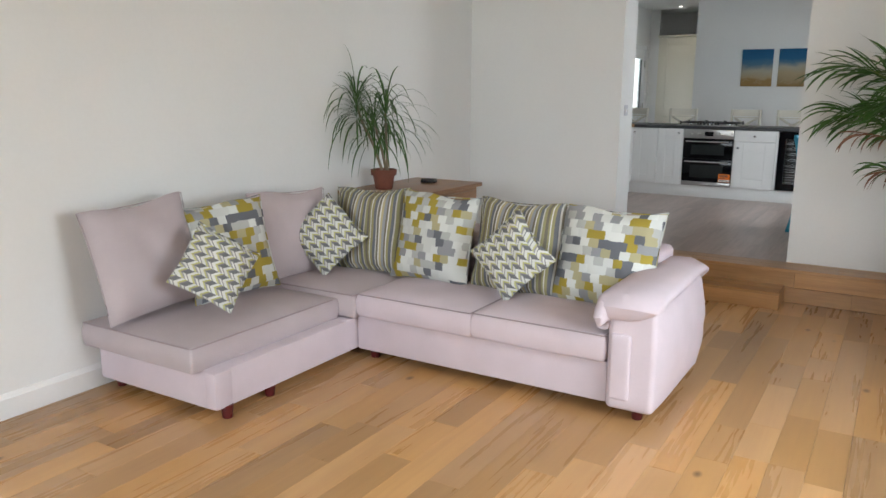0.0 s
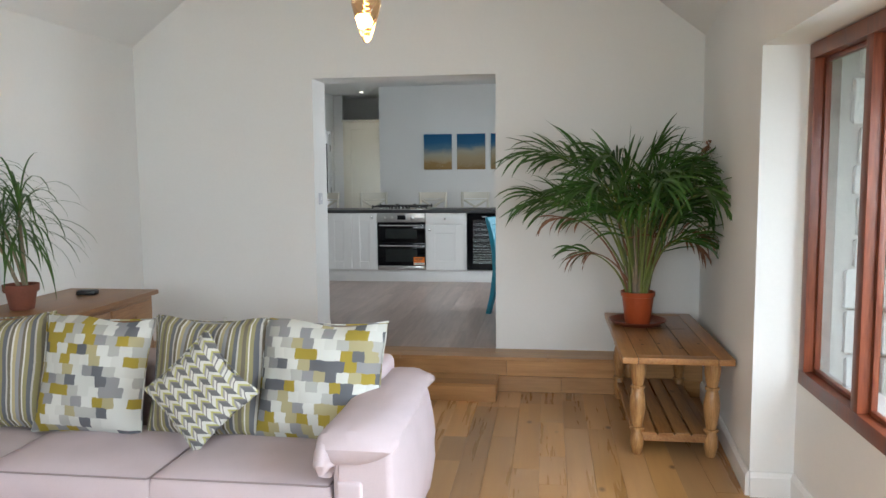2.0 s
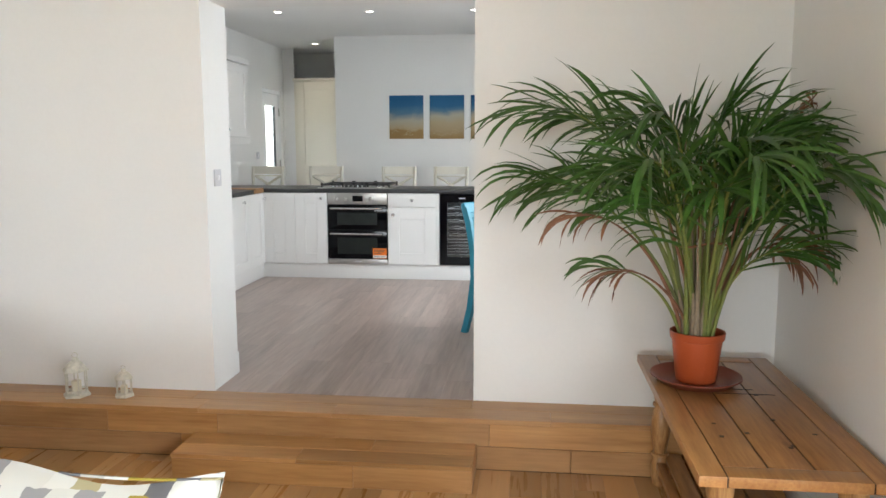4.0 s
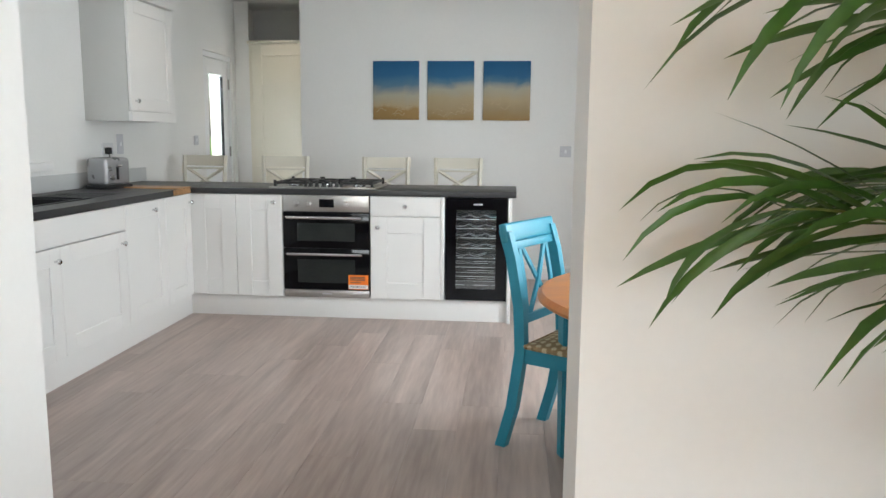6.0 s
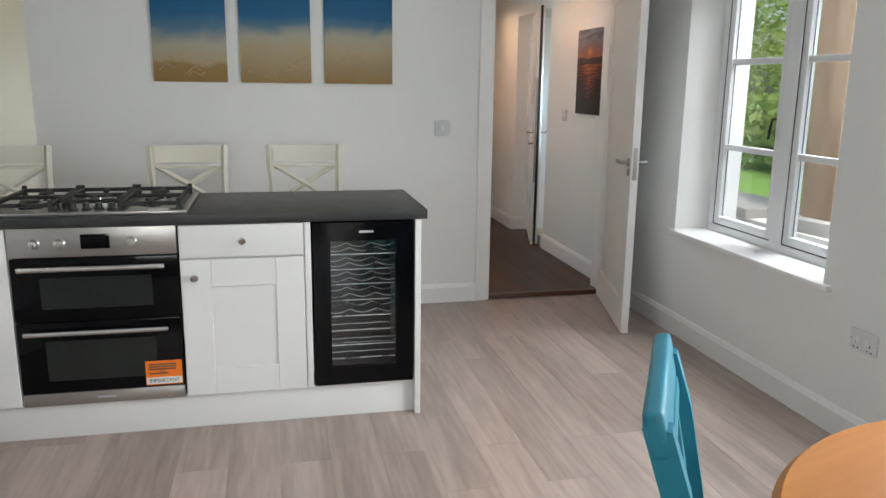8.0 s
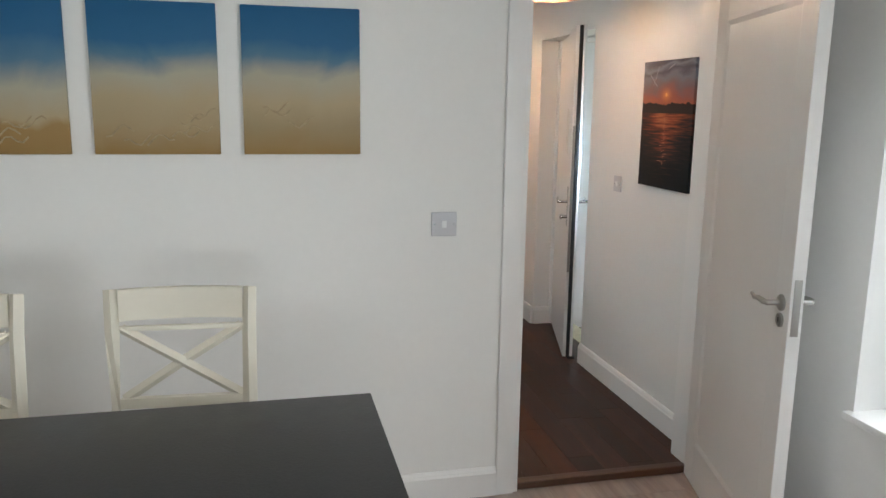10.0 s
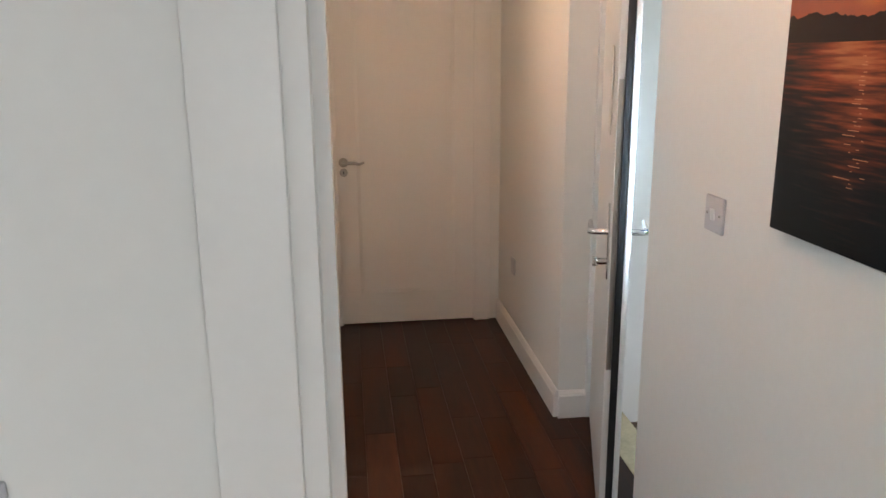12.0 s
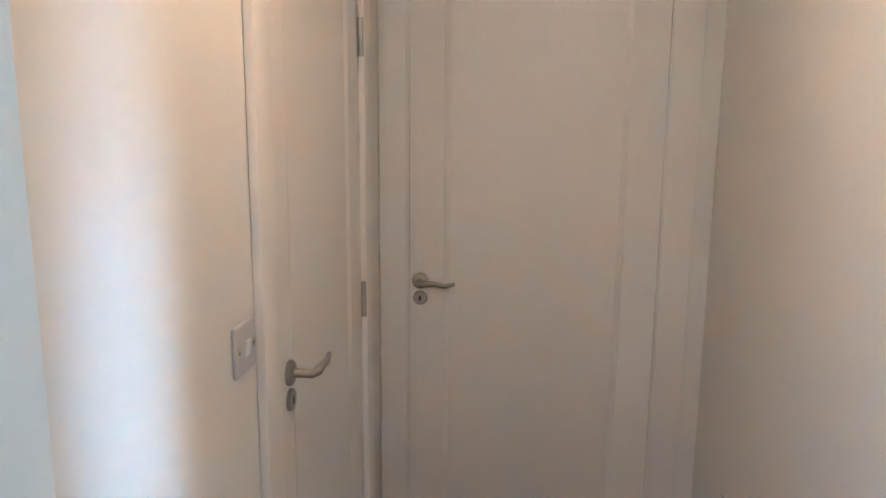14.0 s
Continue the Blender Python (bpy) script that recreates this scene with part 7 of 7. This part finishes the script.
def tree(x, y, h, spread, seed, base=-0.42):
    """A tapered trunk with limbs and a crown of small leaves in uneven clumps."""
    rnd = random.Random(seed)
    t = thing("garden_tree", x, y, base, 0, "bushy green garden tree beyond the lawn", "tree", "garden trees")
    part("trunk", bm_tube([(0, 0, -0.1), (0.05, 0.02, h * 0.25), (-0.03, 0.05, h * 0.55), (0.02, 0, h * 0.85)], [0.16, 0.12, 0.08, 0.03], 8), TRUNK, t)
    bm = bmesh.new()
    for i in range(34):
        a, f = rnd.uniform(0, 6.28), rnd.uniform(0.12, 1.0)
        r = spread * math.sin(math.pi * min(f * 0.85 + 0.12, 1)) * rnd.uniform(0.35, 1.0)
        c = Vector((r * math.cos(a), r * math.sin(a), h * f))
        if i % 5 == 0:
            part("limb", bm_tube([(0, 0, h * f * 0.6), tuple(c * 0.6 + Vector((0, 0, h * f * 0.25))), tuple(c)], [0.05, 0.03, 0.012], 6), TRUNK, t)
        size = spread * rnd.uniform(0.28, 0.5)
        for _ in range(110):
            p = c + Vector((rnd.gauss(0, 1), rnd.gauss(0, 1), rnd.gauss(0, 0.8))) * size * 0.5
            s = rnd.uniform(0.07, 0.17)
            u = Vector((rnd.uniform(-1, 1), rnd.uniform(-1, 1), rnd.uniform(-0.6, 0.6))).normalized()
            w = u.cross(Vector((rnd.uniform(-1, 1), rnd.uniform(-1, 1), rnd.uniform(-1, 1)))).normalized()
            vs = [bm.verts.new(p + q) for q in (-u * s, w * s * 0.45, u * s, -w * s * 0.45)]
            bm.faces.new(vs)
    part("crown", bm, TREEL[seed % 3], t, "uneven leafy crown", smooth=False)


for i, (x, y, h, s) in enumerate(((11.5, 18.0, 4.6, 2.4), (12.6, 21.5, 5.2, 2.6), (10.8, 14.8, 3.6, 2.0), (13.5, 25.5, 5.6, 2.8), (12.2, 11.8, 4.4, 2.3), (13.0, 29.5, 5.0, 2.6), (10.4, 21.0, 2.2, 1.7), (9.8, 17.0, 1.8, 1.5), (12.0, 34.0, 5.5, 2.8), (9.5, 25.5, 2.2, 1.8), (11.5, 8.5, 4.5, 2.4), (12.5, 5.0, 5.0, 2.6), (9.0, 30.0, 2.4, 1.9), (10.0, 38.0, 5.0, 3.0), (-9.5, 9.5, 5.0, 2.8), (-10.5, 14.0, 5.5, 2.8), (-10.0, 5.0, 5.0, 2.6))):
    tree(x, y, h, s, i)

# stone wall outside the lounge window
STONE = mat("pale_rough_stone", (0.46, 0.47, 0.46), 0.9, vary=0.3, scale=6, grain=40, bump=0.6, island=0.25)
MORTAR = mat("lime_mortar", (0.30, 0.30, 0.28), 0.95, vary=0.2, scale=20, bump=0.4)
sw = tagged(thing("stone_wall"), "rough pale stone wall outside the lounge window", "wall", kind="structure")
part("mortar_core", bm_box(1.52, 5.0, 4.95, 5.25, -0.45, 3.0), MORTAR, sw)
part("mortar_core", bm_box(1.505, 1.60, 4.05, 4.95, -0.45, 3.0), MORTAR, sw)
_r = random.Random(11)
stones = []
for k in range(7):
    bm = bm_box(-0.5, 0.5, -0.5, 0.5, -0.5, 0.5, 0.10, 2)
    for v in bm.verts:
        v.co += Vector((_r.uniform(-1, 1), _r.uniform(-1, 1), _r.uniform(-1, 1))) * 0.05
    stones.append(mesh_of("stone", bm, STONE, True))
part("mortar_core", bm_box(1.264, 1.503, 3.925, 3.953, 0.25, 1.99), MORTAR, sw)


def stone(m):
    ob = new("stone", _r.choice(stones))
    ob.parent = sw
    ob.matrix_basis = m


z = -0.40
while z < 2.9:
    h = _r.uniform(0.14, 0.26)
    x = 1.62
    while x < 4.4:
        w = _r.uniform(0.18, 0.48)
        stone(Matrix.Translation((x + w / 2, 4.945, z + h / 2)) @ Matrix.Diagonal((w - 0.02, 0.09, h - 0.02, 1)))
        x += w
    if 0.2 < z < 1.85:
        cut = 1.34 + _r.uniform(0, 0.07)
        for xa, xb in ((cut, cut + _r.uniform(0.10, 0.16)), (cut + 0.165, 1.63)):
            stone(Matrix.Translation(((xa + xb) / 2, 3.92, z + h / 2)) @ Matrix.Diagonal((xb - xa, 0.06, h - 0.015, 1)))
    y = 4.06
    while y < 4.85:
        w = _r.uniform(0.18, 0.40)
        stone(Matrix.Translation((1.60, y + w / 2, z + h / 2)) @ Matrix.Diagonal((0.06, w - 0.02, h - 0.02, 1)))
        y += w
    z += h

# ---- floor boards ----
cache = {}


def board(parent, material, x, y, z, w, l, t=0.018, along="y"):
    """One floor board with eased edges; boards of one size share a mesh."""
    bevel = 0.0006 if material is LAMI else 0.0006
    key = (round(w, 3), round(l, 3), round(t, 3), along, material.name)
    if key not in cache:
        a, b = (w, l) if along == "y" else (l, w)
        g = 0.0003 if material is LAMI else 0.0004
        bm = bmesh.new()
        low = [bm.verts.new(p) for p in ((g, g, -t), (a - g, g, -t), (a - g, b - g, -t), (g, b - g, -t))]
        mid = [bm.verts.new(p) for p in ((g, g, -bevel), (a - g, g, -bevel), (a - g, b - g, -bevel), (g, b - g, -bevel))]
        top = [bm.verts.new(p) for p in ((g + bevel, g + bevel, 0), (a - g - bevel, g + bevel, 0), (a - g - bevel, b - g - bevel, 0), (g + bevel, b - g - bevel, 0))]
        for p, q in ((low, mid), (mid, top)):
            for i in range(4):
                bm.faces.new((p[i], p[(i + 1) % 4], q[(i + 1) % 4], q[i]))
        bm.faces.new(top)
        bm.faces.new(low[::-1])
        cache[key] = mesh_of("plank", bm, material)
    ob = new("plank", cache[key])
    ob.parent = parent
    ob.matrix_basis = Matrix.Translation((x, y, z))


def lay(parent, material, x0, x1, y0, y1, z, w, lengths, seed):
    rnd = random.Random(seed)
    x = x0
    while x < x1 - 0.02:
        ww = min(w, x1 - x)
        y = y0 - rnd.choice(lengths) * rnd.choice((0, 0.25, 0.5, 0.75))
        while y < y1 - 0.001:
            l = rnd.choice(lengths)
            a, b = max(y, y0), min(y + l, y1)
            if b - a > 0.03:
                board(parent, material, x, a, z, ww, b - a)
            y += l
        x += w


lay(bpy.data.objects["floor_lounge"], OAK, LX0, 1.19, -2.6, 5.68, L, 0.148, (0.4, 0.6, 0.9, 1.2, 1.6, 1.6), 2)
lay(bpy.data.objects["floor_kitchen"], LAMI, KX0, KX1, YW0 + 0.004, YF + 0.03, 0.0, 0.192, (1.285,), 3)
board(bpy.data.objects["floor_kitchen"], LAMI, KX0, YF + 0.03, 0.0, 0.99, 1.66)
lay(bpy.data.objects["floor_hall"], DARKW, 0.02, 1.27, YF + 0.04, 14.99, HF, 0.125, (0.35, 0.5, 0.7, 0.9), 4)
lay(bpy.data.objects["floor_hall"], DARKW, -2.36, 0.02, YF + 0.14, 13.16, HF, 0.125, (0.5, 0.9), 5)

# oak ledge and step up to the kitchen
lg = tagged(thing("step_ledge"), "oak-boarded ledge and step up to the kitchen", "step", kind="structure")
part("ledge_core", bm_box(LX0, 1.085, 5.71, YW0 - 0.002, L, -0.025), JOINT, lg)
part("step_core", bm_box(-1.825, -0.407, 5.42, 5.69, L, -0.15), JOINT, lg)
rnd = random.Random(6)
for row, (ya, yb) in enumerate(((5.68, 5.825), (5.827, YW0 - 0.0005))):
    x = LX0
    while x < 1.085:
        l = min(rnd.choice((0.7, 1.1, 1.5)), 1.085 - x)
        part("tread_board", bm_box(x + 0.0006, x + l - 0.0006, ya, yb, -0.0245, 0.0, 0.002, 1), OAKX, lg)
        x += l
for za, zb in ((L, L + 0.118), (L + 0.120, -0.0255)):
    x = LX0
    while x < 1.085:
        l = min(rnd.choice((0.6, 1.0, 1.4)), 1.085 - x)
        part("riser_board", bm_box(x + 0.0006, x + l - 0.0006, 5.684, 5.709, za, zb, 0.002, 1), OAKX, lg)
        x += l
for ya, yb in ((5.40, 5.535), (5.537, 5.683)):
    x = -1.845
    for l in (0.62, 0.836) if ya < 5.5 else (0.95, 0.506):
        part("tread_board", bm_box(x + 0.0006, x + l - 0.0006, ya, yb, -0.1495, -0.128, 0.002, 1), OAKX, lg)
        x += l
part("riser_board", bm_box(-1.843, -0.95, 5.403, 5.419, L, -0.1505, 0.002, 1), OAKX, lg)
part("riser_board", bm_box(-0.949, -0.389, 5.403, 5.419, L, -0.1505, 0.002, 1), OAKX, lg)
for x0 in (-1.8445, -0.4065):
    part("side_board", bm_box(x0, x0 + 0.0185, 5.4195, 5.6835, L, -0.1505, 0.002, 1), OAKX, lg)
